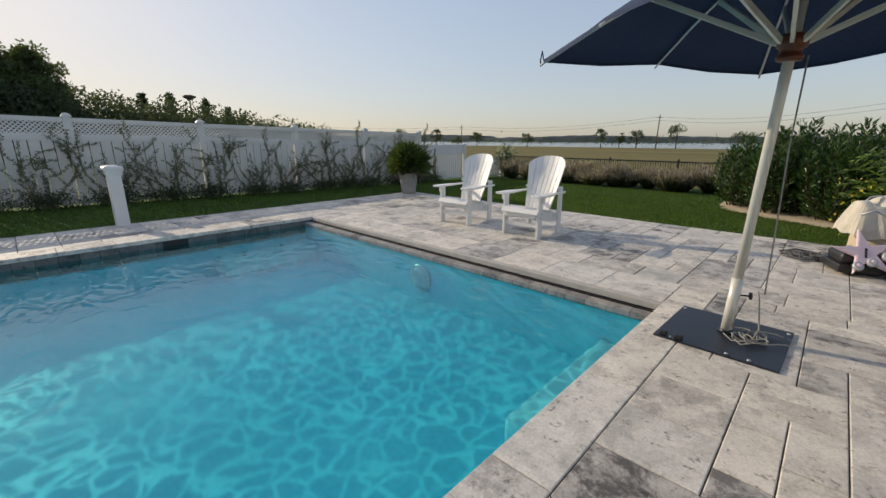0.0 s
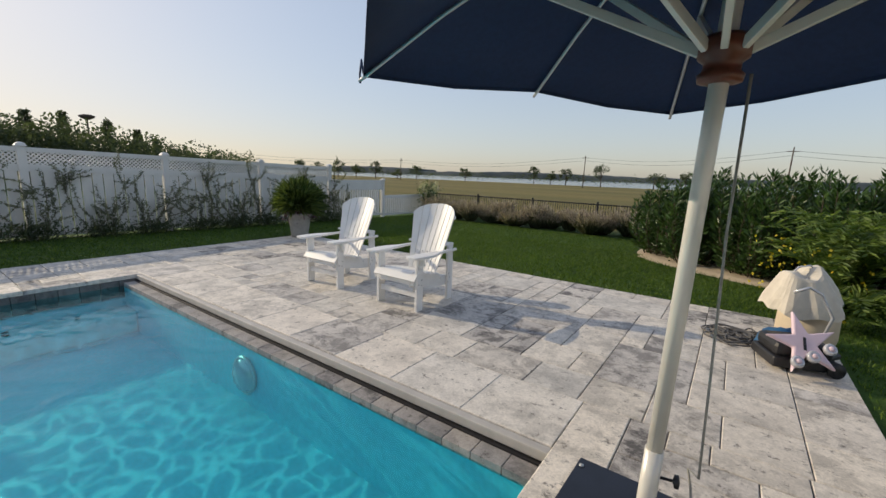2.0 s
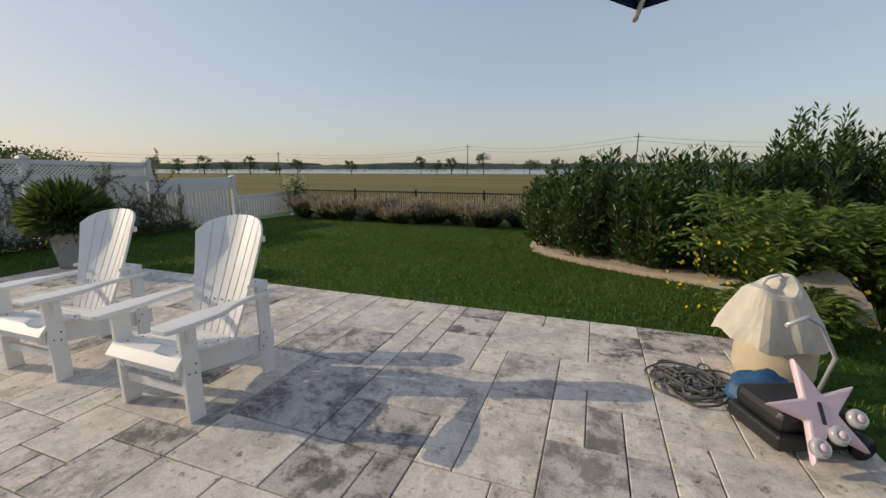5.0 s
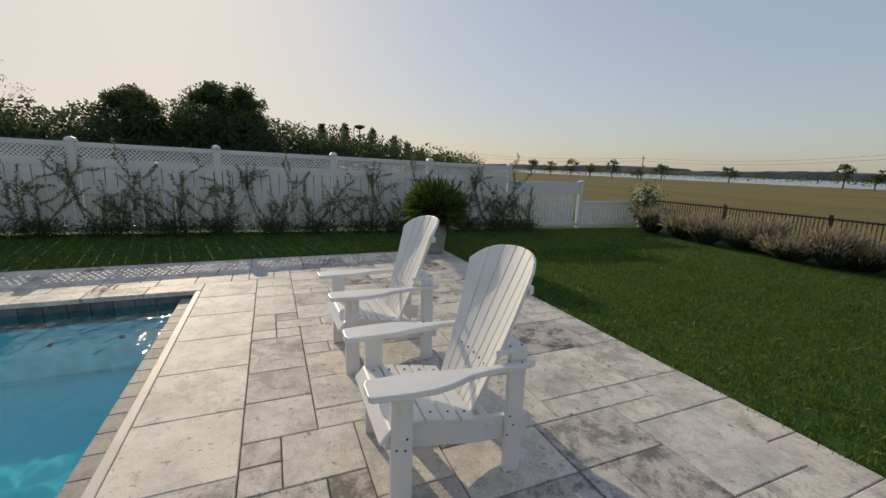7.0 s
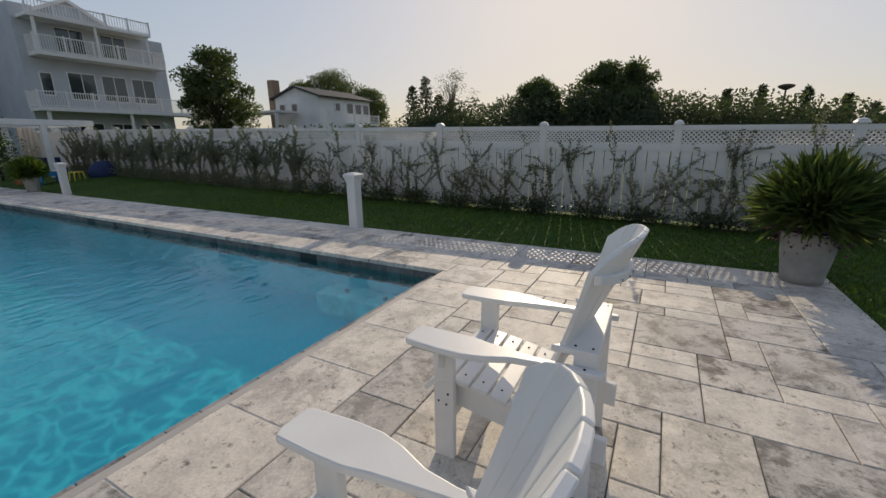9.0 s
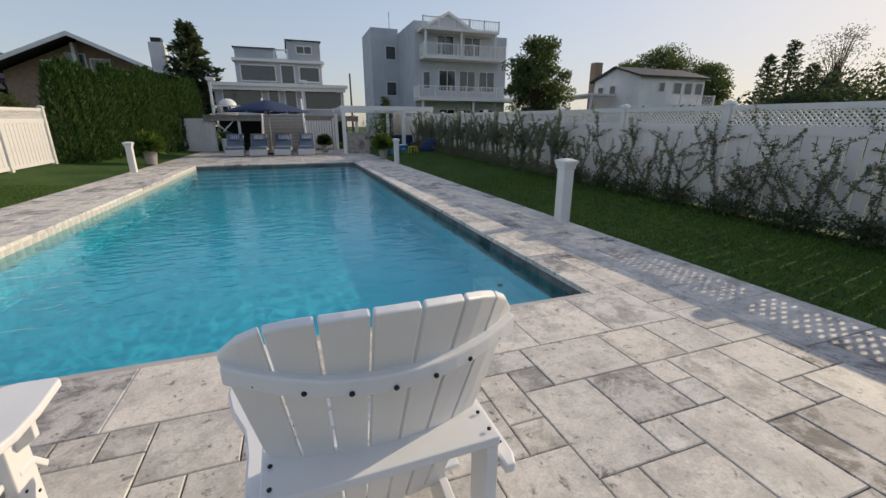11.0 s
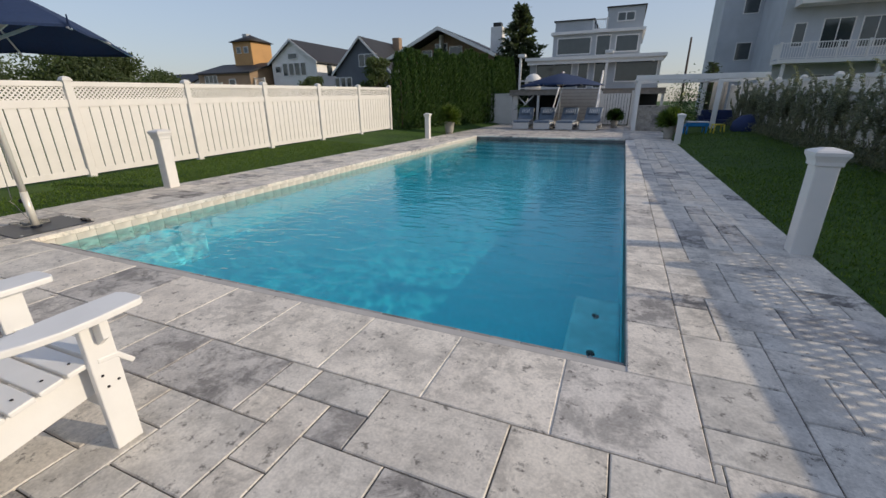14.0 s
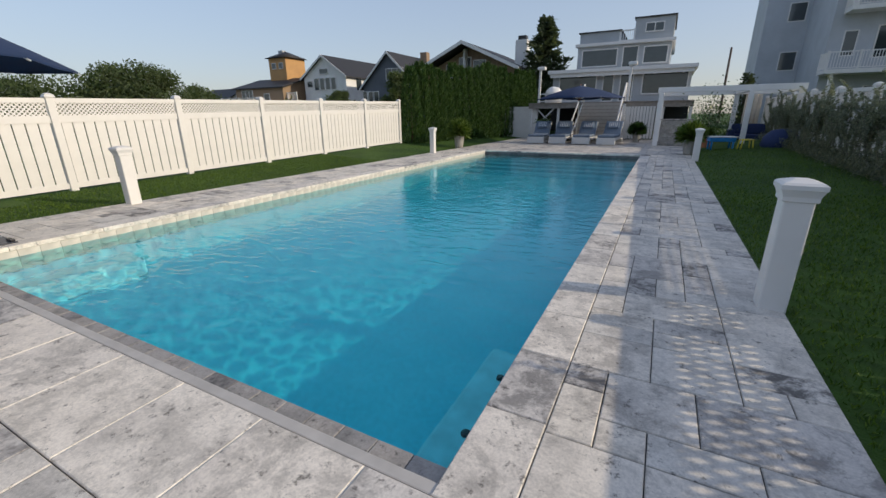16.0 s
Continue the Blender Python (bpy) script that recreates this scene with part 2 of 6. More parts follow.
L_LAUREL = leafmat("laurel_leaves", (0.020, 0.046, 0.014), (0.085, 0.15, 0.042), 0.32)
L_FERN = leafmat("fern_fronds", (0.045, 0.09, 0.018), (0.19, 0.26, 0.06), 0.5, 0.4)
L_PALM = leafmat("palm_fronds", (0.04, 0.075, 0.022), (0.17, 0.22, 0.07), 0.5, 0.35)
L_HEDGE = leafmat("arborvitae_foliage", (0.018, 0.05, 0.012), (0.08, 0.14, 0.03), 0.65)
L_DARK = leafmat("cedar_foliage", (0.045, 0.066, 0.042), (0.105, 0.13, 0.08), 0.7, 0.45)
L_TREE = leafmat("tree_foliage", (0.06, 0.085, 0.04), (0.13, 0.165, 0.075), 0.6, 0.5)
L_CLIMB = leafmat("climber_leaves", (0.09, 0.105, 0.078), (0.27, 0.28, 0.22), 0.6, 0.4)
L_SILVER = leafmat("silvery_shrub_leaves", (0.13, 0.15, 0.125), (0.34, 0.36, 0.31), 0.6, 0.4)
L_GRASS = leafmat("lawn_blades", (0.036, 0.085, 0.010), (0.15, 0.225, 0.03), 0.5, 0.35)
L_LAV = leafmat("silvery_grass_plumes", (0.19, 0.155, 0.155), (0.50, 0.43, 0.41), 0.8, 0.35)
L_LAVGREEN = leafmat("silvery_grass_leaves", (0.08, 0.09, 0.06), (0.19, 0.20, 0.14), 0.7, 0.3)
L_YELLOW = leafmat("yellow_flowers", (0.55, 0.42, 0.02), (0.8, 0.68, 0.08), 0.6, 0.3)
L_PURPLE = leafmat("purple_flowers", (0.09, 0.035, 0.10), (0.22, 0.10, 0.20), 0.6, 0.3)
L_WHITEFL = leafmat("cream_hydrangea_heads", (0.45, 0.45, 0.33), (0.75, 0.74, 0.6), 0.7, 0.3)


def ground_material():
    """Lawn near the house, dry meadow beyond the black fence."""
    k = Mat("lawn_and_meadow", 0.9, 0, 0.2).world_co()
    n1, n2, n3 = k.noise(0.7, 5), k.noise(9, 5), k.noise(60, 3)
    lawn = k.ramp(n1, [(0.3, (0.030, 0.068, 0.011)), (0.7, (0.065, 0.12, 0.018))])
    lawn = k.mix(0.55, lawn, k.ramp(n2, [(0.3, (0.35, 0.35, 0.35)), (0.7, (1.3, 1.3, 1.2))]), 'MULTIPLY')
    far = k.ramp(k.noise(0.045, 6, 0.6, (0.35, 1.6, 1)), [(0.25, (0.10, 0.105, 0.034)), (0.5, (0.185, 0.155, 0.05)), (0.75, (0.25, 0.19, 0.07))])
    far = k.mix(0.4, far, k.ramp(n2, [(0.3, (0.5, 0.5, 0.5)), (0.7, (1.2, 1.2, 1.2))]), 'MULTIPLY')
    sep = k.node("ShaderNodeSeparateXYZ")
    k.link(k.co, sep.inputs[0])
    edge = k.node("ShaderNodeMapRange")
    edge.inputs["From Min"].default_value, edge.inputs["From Max"].default_value = 16.6, 17.6
    k.link(sep.outputs[1], edge.inputs[0])
    k.color(k.mix(edge.outputs[0], lawn, far))
    k.bump(k.mix(0.5, n3, n2), 0.8, 0.03)
    return k.m


def plaster_material():
    k = Mat("blue_pool_plaster", 0.6, 0, 0.3).world_co()
    n = k.noise(1.3, 5, 0.6)
    c = k.ramp(n, [(0.3, (0.17, 0.59, 0.70)), (0.7, (0.23, 0.67, 0.77))])
    c = k.mix(0.25, c, k.ramp(k.noise(22, 4), [(0.35, (0.6, 0.6, 0.6)), (0.65, (1.1, 1.1, 1.1))]), 'MULTIPLY')
    k.color(c)
    k.bump(k.noise(60, 3), 0.15, 0.003)
    return k.m


def water_material():
    """Rippled water as a thin sheet. A drawn pattern in its transparency imitates caustics: along its lines the sun
    passes straight through;
    between them the sheet bends the light and lets less of it reach the floor."""
    k = Mat("rippled_pool_water", 0.0).world_co()
    k.t.nodes.remove(k.b)
    fine, small, wide = k.noise(9.0, 1.5, 0.5, (0.7, 1.4, 1), 0.5), k.noise(4.2, 1.5, 0.5, (0.7, 1.4, 1), 0.8), k.noise(1.1, 2, 0.5)
    h = k.mix(0.35, k.mix(0.3, small, fine), wide)
    bump = k.node("ShaderNodeBump", Strength=0.5, Distance=0.05)
    k.link(h, bump.inputs["Height"])
    warp = k.node("ShaderNodeTexNoise", Scale=2.4, Detail=2.5)
    k.link(k.co, warp.inputs["Vector"])
    add = k.node("ShaderNodeVectorMath")
    add.operation = 'MULTIPLY_ADD'
    add.inputs[1].default_value = (0.42, 0.42, 0.42)
    k.link(warp.outputs[1], add.inputs[0])
    k.link(k.co, add.inputs[2])
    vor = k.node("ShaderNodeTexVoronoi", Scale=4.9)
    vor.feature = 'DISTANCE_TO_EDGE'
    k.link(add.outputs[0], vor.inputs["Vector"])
    # imitated caustics: cell edges pass the sun as bright lines
    caustic_net = k.ramp(vor.outputs["Distance"], [(0.0, (1, 1, 1)), (0.034, (1, 1, 1)), (0.066, (0.46, 0.46, 0.46)), (0.13, (0.18, 0.18, 0.18)), (0.5, (0.11, 0.11, 0.11))])
    # large noise thins the imitated caustics out in places
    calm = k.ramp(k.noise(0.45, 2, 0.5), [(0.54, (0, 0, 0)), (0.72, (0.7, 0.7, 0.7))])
    caustic_net = k.mix(calm, caustic_net, (0.42, 0.42, 0.42))
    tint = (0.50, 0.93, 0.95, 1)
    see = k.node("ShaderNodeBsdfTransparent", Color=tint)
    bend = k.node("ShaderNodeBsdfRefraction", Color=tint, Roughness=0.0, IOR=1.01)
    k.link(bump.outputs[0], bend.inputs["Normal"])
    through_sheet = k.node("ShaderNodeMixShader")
    k.link(caustic_net, through_sheet.inputs[0])
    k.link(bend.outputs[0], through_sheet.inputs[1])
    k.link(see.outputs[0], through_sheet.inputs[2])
    gloss = k.node("ShaderNodeBsdfGlossy", Roughness=0.02)
    k.link(bump.outputs[0], gloss.inputs["Normal"])
    face = k.node("ShaderNodeLayerWeight", Blend=0.5)
    k.link(bump.outputs[0], face.inputs["Normal"])
    power = k.node("ShaderNodeMath")
    power.operation = 'POWER'
    power.inputs[1].default_value = 5.0
    k.link(face.outputs["Facing"], power.inputs[0])
    fres = k.node("ShaderNodeMapRange")
    fres.inputs["To Min"].default_value = 0.02
    k.link(power.outputs[0], fres.inputs[0])
    mx = k.node("ShaderNodeMixShader")
    k.link(fres.outputs[0], mx.inputs[0])
    k.link(through_sheet.outputs[0], mx.inputs[1])
    k.link(gloss.outputs[0], mx.inputs[2])
    k.link(mx.outputs[0], k.t.nodes["Material Output"].inputs[0])
    return k.m


# bench plaster: the brighter light under shallow water is put into its colour
M_SHELF = plain("pale_shelf_plaster", (0.50, 0.76, 0.80), 0.6, 0, 0.2, 6, 0.1)
M_GROUND, M_PLASTER, M_WATER = ground_material(), plaster_material(), water_material()
k = Mat("open_bay_water", 0.16, 0, 0.5).world_co()
k.color((0.06, 0.09, 0.11))
k.bump(k.noise(0.5, 4, 0.6, (0.4, 1, 1)), 0.6, 0.4)
M_BAY = k.m
k = Mat("distant_wooded_shore", 0.9, 0, 0.1).world_co()
k.color(k.ramp(k.noise(0.05, 5), [(0.35, (0.05, 0.065, 0.075)), (0.65, (0.085, 0.10, 0.105))]))
M_SHORE = k.m


# ---- mesh helpers ----
def box(bm, x0, y0, z0, x1, y1, z1, m=None):
    vs = [bm.verts.new((x, y, z)) for x in (x0, x1) for y in (y0, y1) for z in (z0, z1)]
    if m is not None:
        for v in vs:
            v.co = m @ v.co
    for f in ((0, 1, 3, 2), (4, 6, 7, 5), (0, 4, 5, 1), (2, 3, 7, 6), (0, 2, 6, 4), (1, 5, 7, 3)):
        bm.faces.new([vs[i] for i in f])
    return vs


def cbox(x0, y0, z0, x1, y1, z1, bev=0.005, m=None):
    """A box with worn edges, as a bmesh."""
    bm = bmesh.new()
    box(bm, x0, y0, z0, x1, y1, z1)
    if bev:
        bmesh.ops.bevel(bm, geom=bm.edges[:], offset=bev, segments=2, profile=0.5, affect='EDGES')
    if m is not None:
        bm.transform(m)
    return bm


def prism(outline, z0, z1, bev=0.0, m=None):
    """A board cut to an outline of (x, y), z0 to z1 thick."""
    bm = bmesh.new()
    lo = [bm.verts.new((x, y, z0)) for x, y in outline]
    hi = [bm.verts.new((x, y, z1)) for x, y in outline]
    bm.faces.new(lo[::-1])
    bm.faces.new(hi)
    for i in range(len(lo)):
        j = (i + 1) % len(lo)
        bm.faces.new((lo[i], lo[j], hi[j], hi[i]))
    bmesh.ops.recalc_face_normals(bm, faces=bm.faces)
    if bev:
        bmesh.ops.bevel(bm, geom=bm.edges[:], offset=bev, segments=2, profile=0.5, affect='EDGES')
    if m is not None:
        bm.transform(m)
    return bm


def tube(points, radii, sides=8, bm=None):
    """A round rod through points, with a radius at each."""
    bm = bm or bmesh.new()
    pts = [Vector(p) for p in points]
    radii = radii if isinstance(radii, (list, tuple)) else [radii] * len(pts)
    rings = []
    for i, p in enumerate(pts):
        d = (pts[min(i + 1, len(pts) - 1)] - pts[max(i - 1, 0)]).normalized()
        a = d.orthogonal().normalized() if not rings else (last - d * last.dot(d)).normalized()
        last = a
        b = d.cross(a)
        rings.append([bm.verts.new(p + (a * math.cos(2 * math.pi * s / sides) + b * math.sin(2 * math.pi * s / sides)) * radii[i]) for s in range(sides)])
    for r0, r1 in zip(rings, rings[1:]):
        for s in range(sides):
            f = bm.faces.new((r0[s], r0[(s + 1) % sides], r1[(s + 1) % sides], r1[s]))
            f.smooth = True
    bm.faces.new(rings[0][::-1])
    bm.faces.new(rings[-1])
    return bm


def lathe(profile, sides=24, bm=None, m=None):
    """A turned body from (radius, z) pairs."""
    bm = bm or bmesh.new()
    rings = [[bm.verts.new((r * math.cos(2 * math.pi * s / sides), r * math.sin(2 * math.pi * s / sides), z)) for s in range(sides)] for r, z in profile]
    for r0, r1 in zip(rings, rings[1:]):
        for s in range(sides):
            f = bm.faces.new((r0[s], r0[(s + 1) % sides], r1[(s + 1) % sides], r1[s]))
            f.smooth = True
    if profile[0][0] > 1e-4:
        bm.faces.new(rings[0][::-1])
    if profile[-1][0] > 1e-4:
        bm.faces.new(rings[-1])
    bmesh.ops.remove_doubles(bm, verts=bm.verts, dist=1e-5)
    if m is not None:
        bm.transform(m)
    return bm


def mesh_of(name, bm, material):
    me = bpy.data.meshes.new(name)
    bm.to_mesh(me)
    bm.free()
    me.materials.append(material)
    return me


def part(name, bm, material, parent, label=""):
    ob = new(name, mesh_of(name, bm, material))
    ob.parent = parent
    return tagged(ob, label)


def piece(name, me, parent, m):
    """One more of a kind of piece, on a shared mesh."""
    ob = new(name, me)
    ob.parent = parent
    ob.matrix_basis = m
    return ob


def solid(name, bm, material, label, category, kind="", group=""):
    return tagged(new(name, mesh_of(name, bm, material)), label, category, group, kind)


def thing(name, label, category, m=None, group="", kind=""):
    ob = new(name)
    ob.empty_display_size = 0.1
    if m is not None:
        ob.matrix_basis = m
    return tagged(ob, label, category, group, kind)


def raw(name, verts, faces, material, smooth=False):
    me = bpy.data.meshes.new(name)
    me.from_pydata(verts, [], faces)
    me.materials.append(material)
    if smooth:
        me.polygons.foreach_set("use_smooth", [True] * len(me.polygons))
    return me


def leaf_mesh(name, pos, way, length, width, material, bend=0.25, rng=None):
    """Many leaves, each a folded diamond of four corners at pos, pointing along way."""
    pos, way = np.asarray(pos, float), np.asarray(way, float)
    n = len(pos)
    rng = rng or np.random.default_rng(1)
    way = way / (np.linalg.norm(way, axis=1, keepdims=True) + 1e-9)
    side = np.cross(way, rng.normal(size=(n, 3)))
    side /= np.linalg.norm(side, axis=1, keepdims=True) + 1e-9
    up = np.cross(side, way)
    length = np.broadcast_to(length, (n,))[:, None]
    width = np.broadcast_to(width, (n,))[:, None]
    mid = pos + way * length * 0.5 + up * length * bend * 0.3
    v = np.stack([pos, mid + side * width * 0.5, pos + way * length - up * length * bend * 0.2, mid - side * width * 0.5], 1).reshape(-1, 3)
    i = np.arange(n)[:, None] * 4
    f = np.concatenate([i + [0, 1, 2], i + [0, 2, 3]], 0)
    me = bpy.data.meshes.new(name)
    me.vertices.add(len(v))
    me.vertices.foreach_set("co", v.astype(np.float32).ravel())
    me.loops.add(f.size)
    me.loops.foreach_set("vertex_index", f.astype(np.int32).ravel())
    me.polygons.add(len(f))
    me.polygons.foreach_set("loop_start", np.arange(0, f.size, 3, dtype=np.int32))
    me.update(calc_edges=True)
    me.validate()
    me.materials.append(material)
    return me


# ---- ground, bay and distance ----
PX0, PX1, PY0, PY1 = -8.35, 0.58, -21.5, 7.83
POOL_X0, POOL_X1, POOL_Y0, POOL_Y1 = -6.80, -0.98, -10.95, 3.90
WATER_Z = -0.13


def fall(y):
    """The slope of the plot towards the bay."""
    return max(-0.29, min(0.24, -0.018 * (y + 0.5)))


def ground_z(x, y):
    d = max(PX0 - x, x - PX1, PY0 - y, y - PY1, 0.0)
    t = min(1.0, d / 2.6)
    z = -0.025 * (1 - t) + t * fall(y)
    if y > 17:
        z = -0.29 - 1.25 * min(1.0, (y - 17) / 165) - (2.4 * min(1.0, (y - 188) / 25) if y > 188 else 0)
    return z


def build_ground():
    xs = [-3000, -1200, -500, -220, -110, -70, -45, -30, -22, -17, -14, -12.6, -11.6, -10.8, -10, -9.3, -8.8, PX0,
          -7.2, -6, -5, -4, -3, -2, -1, -0.2, PX1, 1.1, 1.8, 2.5, 3.2, 4, 5.2, 7, 10, 15, 22, 32, 45, 70, 110, 220, 500, 1200, 3000]
    ys = [-1500, -500, -200, -110, -70, -50, -38, -30, -25, PY0, -18, -15, -12, -9, -6, -3, 0, 3, 5.5, PY1, 8.5, 9.5, 10.5,
          11.6, 12.8, 14, 15.2, 16.4, 17, 19, 24, 32, 45, 65, 90, 120, 150, 180, 188, 200, 213, 400, 3000]
    vs = [(x, y, ground_z(x, y)) for y in ys for x in xs]
    n = len(xs)
    fs = []
    for j in range(len(ys) - 1):
        for i in range(n - 1):
            cx, cy = (xs[i] + xs[i + 1]) / 2, (ys[j] + ys[j + 1]) / 2
            if PX0 < cx < PX1 and PY0 < cy < PY1:
                continue
            a = j * n + i
            fs.append((a, a + 1, a + n + 1, a + n))
    tagged(new("ground", raw("ground", vs, fs, M_GROUND, True)), "mown green lawn running out into a dry golden meadow", "ground", "", "structure")


build_ground()
bm = bmesh.new()
vs = [bm.verts.new(p) for p in ((-3000, 150, -1.75), (3000, 150, -1.75), (3000, 3000, -1.75), (-3000, 3000, -1.75))]
bm.faces.new(vs)
solid("water", bm, M_BAY, "calm pale grey bay beyond the meadow", "water", "structure")


def build_shore():
    rng = np.random.default_rng(5)
    vs, fs = [], []
    xs = np.arange(-1700, 1300, 9.0)
    for i, x in enumerate(xs):
        h = 9 + 4.5 * noise.noise((x * 0.004, 3, 0)) + 2.4 * noise.noise((x * 0.03, 7, 0)) + 1.2 * rng.random() + (5.0 if x < -700 else 0)
        y = 820 + 60 * noise.noise((x * 0.003, 1, 0))
        vs += [(x, y, -2.0), (x, y + 8, h * 0.75), (x, y + 30, h), (x, y + 120, h * 0.9)]
        if i:
            a = 4 * i
            fs += [(a - 4, a, a + 1, a - 3), (a - 3, a + 1, a + 2, a - 2), (a - 2, a + 2, a + 3, a - 1)]
    tagged(new("backdrop", raw("backdrop", vs, fs, M_SHORE)), "low dark wooded shore across the bay", "far shore", "", "structure")


build_shore()

# ---- pool ----
pool = thing("swimming_pool", "long rectangular pool with blue plaster and travertine rim", "pool", kind="structure")
FLOOR_Z = -0.72


bm = bmesh.new()
box(bm, POOL_X0 - 0.3, POOL_Y0 - 0.3, FLOOR_Z - 0.2, POOL_X1 + 0.3, POOL_Y1 + 0.3, FLOOR_Z)
part("pool_floor", bm, M_PLASTER, pool)
for x0, y0, x1, y1 in ((POOL_X0 - 0.3, POOL_Y0 - 0.3, POOL_X0, POOL_Y1 + 0.3), (POOL_X1, POOL_Y0 - 0.3, POOL_X1 + 0.3, POOL_Y1 + 0.3),
                       (POOL_X0, POOL_Y0 - 0.3, POOL_X1, POOL_Y0), (POOL_X0, POOL_Y1, POOL_X1, POOL_Y1 + 0.3)):
    bm = bmesh.new()
    box(bm, x0, y0, FLOOR_Z, x1, y1, -0.146 if y0 == POOL_Y1 else -0.30)
    part("pool_wall", bm, M_PLASTER, pool)
for i, (depth, z) in enumerate(((0.55, -0.30), (0.95, -0.40), (1.35, -0.50), (1.75, -0.60))):
    part("step", cbox(POOL_X0, POOL_Y0 + (0, 0.55, 0.95, 1.35)[i], FLOOR_Z, POOL_X1, POOL_Y0 + depth, z, 0.02), M_PLASTER, pool)
part("bench", cbox(POOL_X0, 2.38, FLOOR_Z, POOL_X0 + 0.40, POOL_Y1, -0.42, 0.03), M_SHELF, pool, "pale underwater bench")
part("bench", cbox(POOL_X1 - 0.43, 2.38, FLOOR_Z, POOL_X1, POOL_Y1, -0.42, 0.03), M_SHELF, pool, "pale underwater bench")
for y in (2.75, 3.35):
    part("bench_jet", lathe([(0.0, 0.0), (0.032, 0.0), (0.03, 0.012), (0.0, 0.014)], 14, None, Matrix.Translation((POOL_X0 + 0.2, y, -0.42))), M_BLACK, pool, "dark jet in the bench")


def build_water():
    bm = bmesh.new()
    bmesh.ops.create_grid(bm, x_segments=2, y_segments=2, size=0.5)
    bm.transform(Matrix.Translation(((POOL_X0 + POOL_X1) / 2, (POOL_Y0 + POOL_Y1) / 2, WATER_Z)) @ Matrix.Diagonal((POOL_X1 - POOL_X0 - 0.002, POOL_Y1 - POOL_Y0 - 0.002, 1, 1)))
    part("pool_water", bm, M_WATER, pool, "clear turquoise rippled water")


build_water()
# cover housing along the north edge: slotted box and aluminium lid
bm = cbox(POOL_X0 - 0.02, 4.045, -0.068, -0.99, 4.108, -0.004, 0.008)
part("cover_lid", bm, M_ALU, pool, "grey aluminium cover lid")
# solid black box: the open slot's shade is put into its colour
bm = bmesh.new()
box(bm, POOL_X0 - 0.28, 4.02, -0.28, -0.98, 4.30, -0.072)
part("cover_slot", bm, M_BLACK, pool, "dark slot under the lid")
part("lid_end_cap", cbox(-0.99, 4.03, -0.085, -0.925, 4.105, -0.008, 0.02), M_BLACK, pool, "black rubber end cap")
part("lid_end_cap", cbox(POOL_X0 - 0.07, 4.03, -0.085, POOL_X0 - 0.02, 4.105, -0.008, 0.02), M_BLACK, pool, "black rubber end cap")


def torus(R, r, bm, m, seg=24, sides=8):
    rings = []
    for i in range(seg):
        a = 2 * math.pi * i / seg
        rings.append([bm.verts.new(m @ Vector(((R + r * math.cos(b)) * math.cos(a), (R + r * math.cos(b)) * math.sin(a), r * math.sin(b)))) for b in (2 * math.pi * s / sides for s in range(sides))])
    for i in range(seg):
        p, q = rings[i], rings[(i + 1) % seg]
        for s in range(sides):
            f = bm.faces.new((p[s], q[s], q[(s + 1) % sides], p[(s + 1) % sides]))
            f.smooth = True
    return bm


lamp = part("pool_light", lathe([(0.0, 0.0), (0.165, 0.0), (0.165, 0.03), (0.12, 0.075), (0.0, 0.09)], 20, None, Matrix.Translation((-3.8, POOL_Y1 - 0.002, -0.41)) @ Matrix.Rotation(radians(90), 4, 'X')), M_LENS, pool, "round underwater light with a clear lens")
part("light_ring", torus(0.168, 0.018, bmesh.new(), Matrix.Translation((-3.8, POOL_Y1 - 0.02, -0.41)) @ Matrix.Rotation(radians(90), 4, 'X')), M_RIB, lamp)
# flat black plates: the shade inside the openings is put into their colour
for y in (-4.4, 1.9):
    part("skimmer_mouth", cbox(POOL_X0 - 0.01, y - 0.16, -0.21, POOL_X0 + 0.006, y + 0.16, -0.06, 0.002), M_BLACK, pool, "dark skimmer opening")


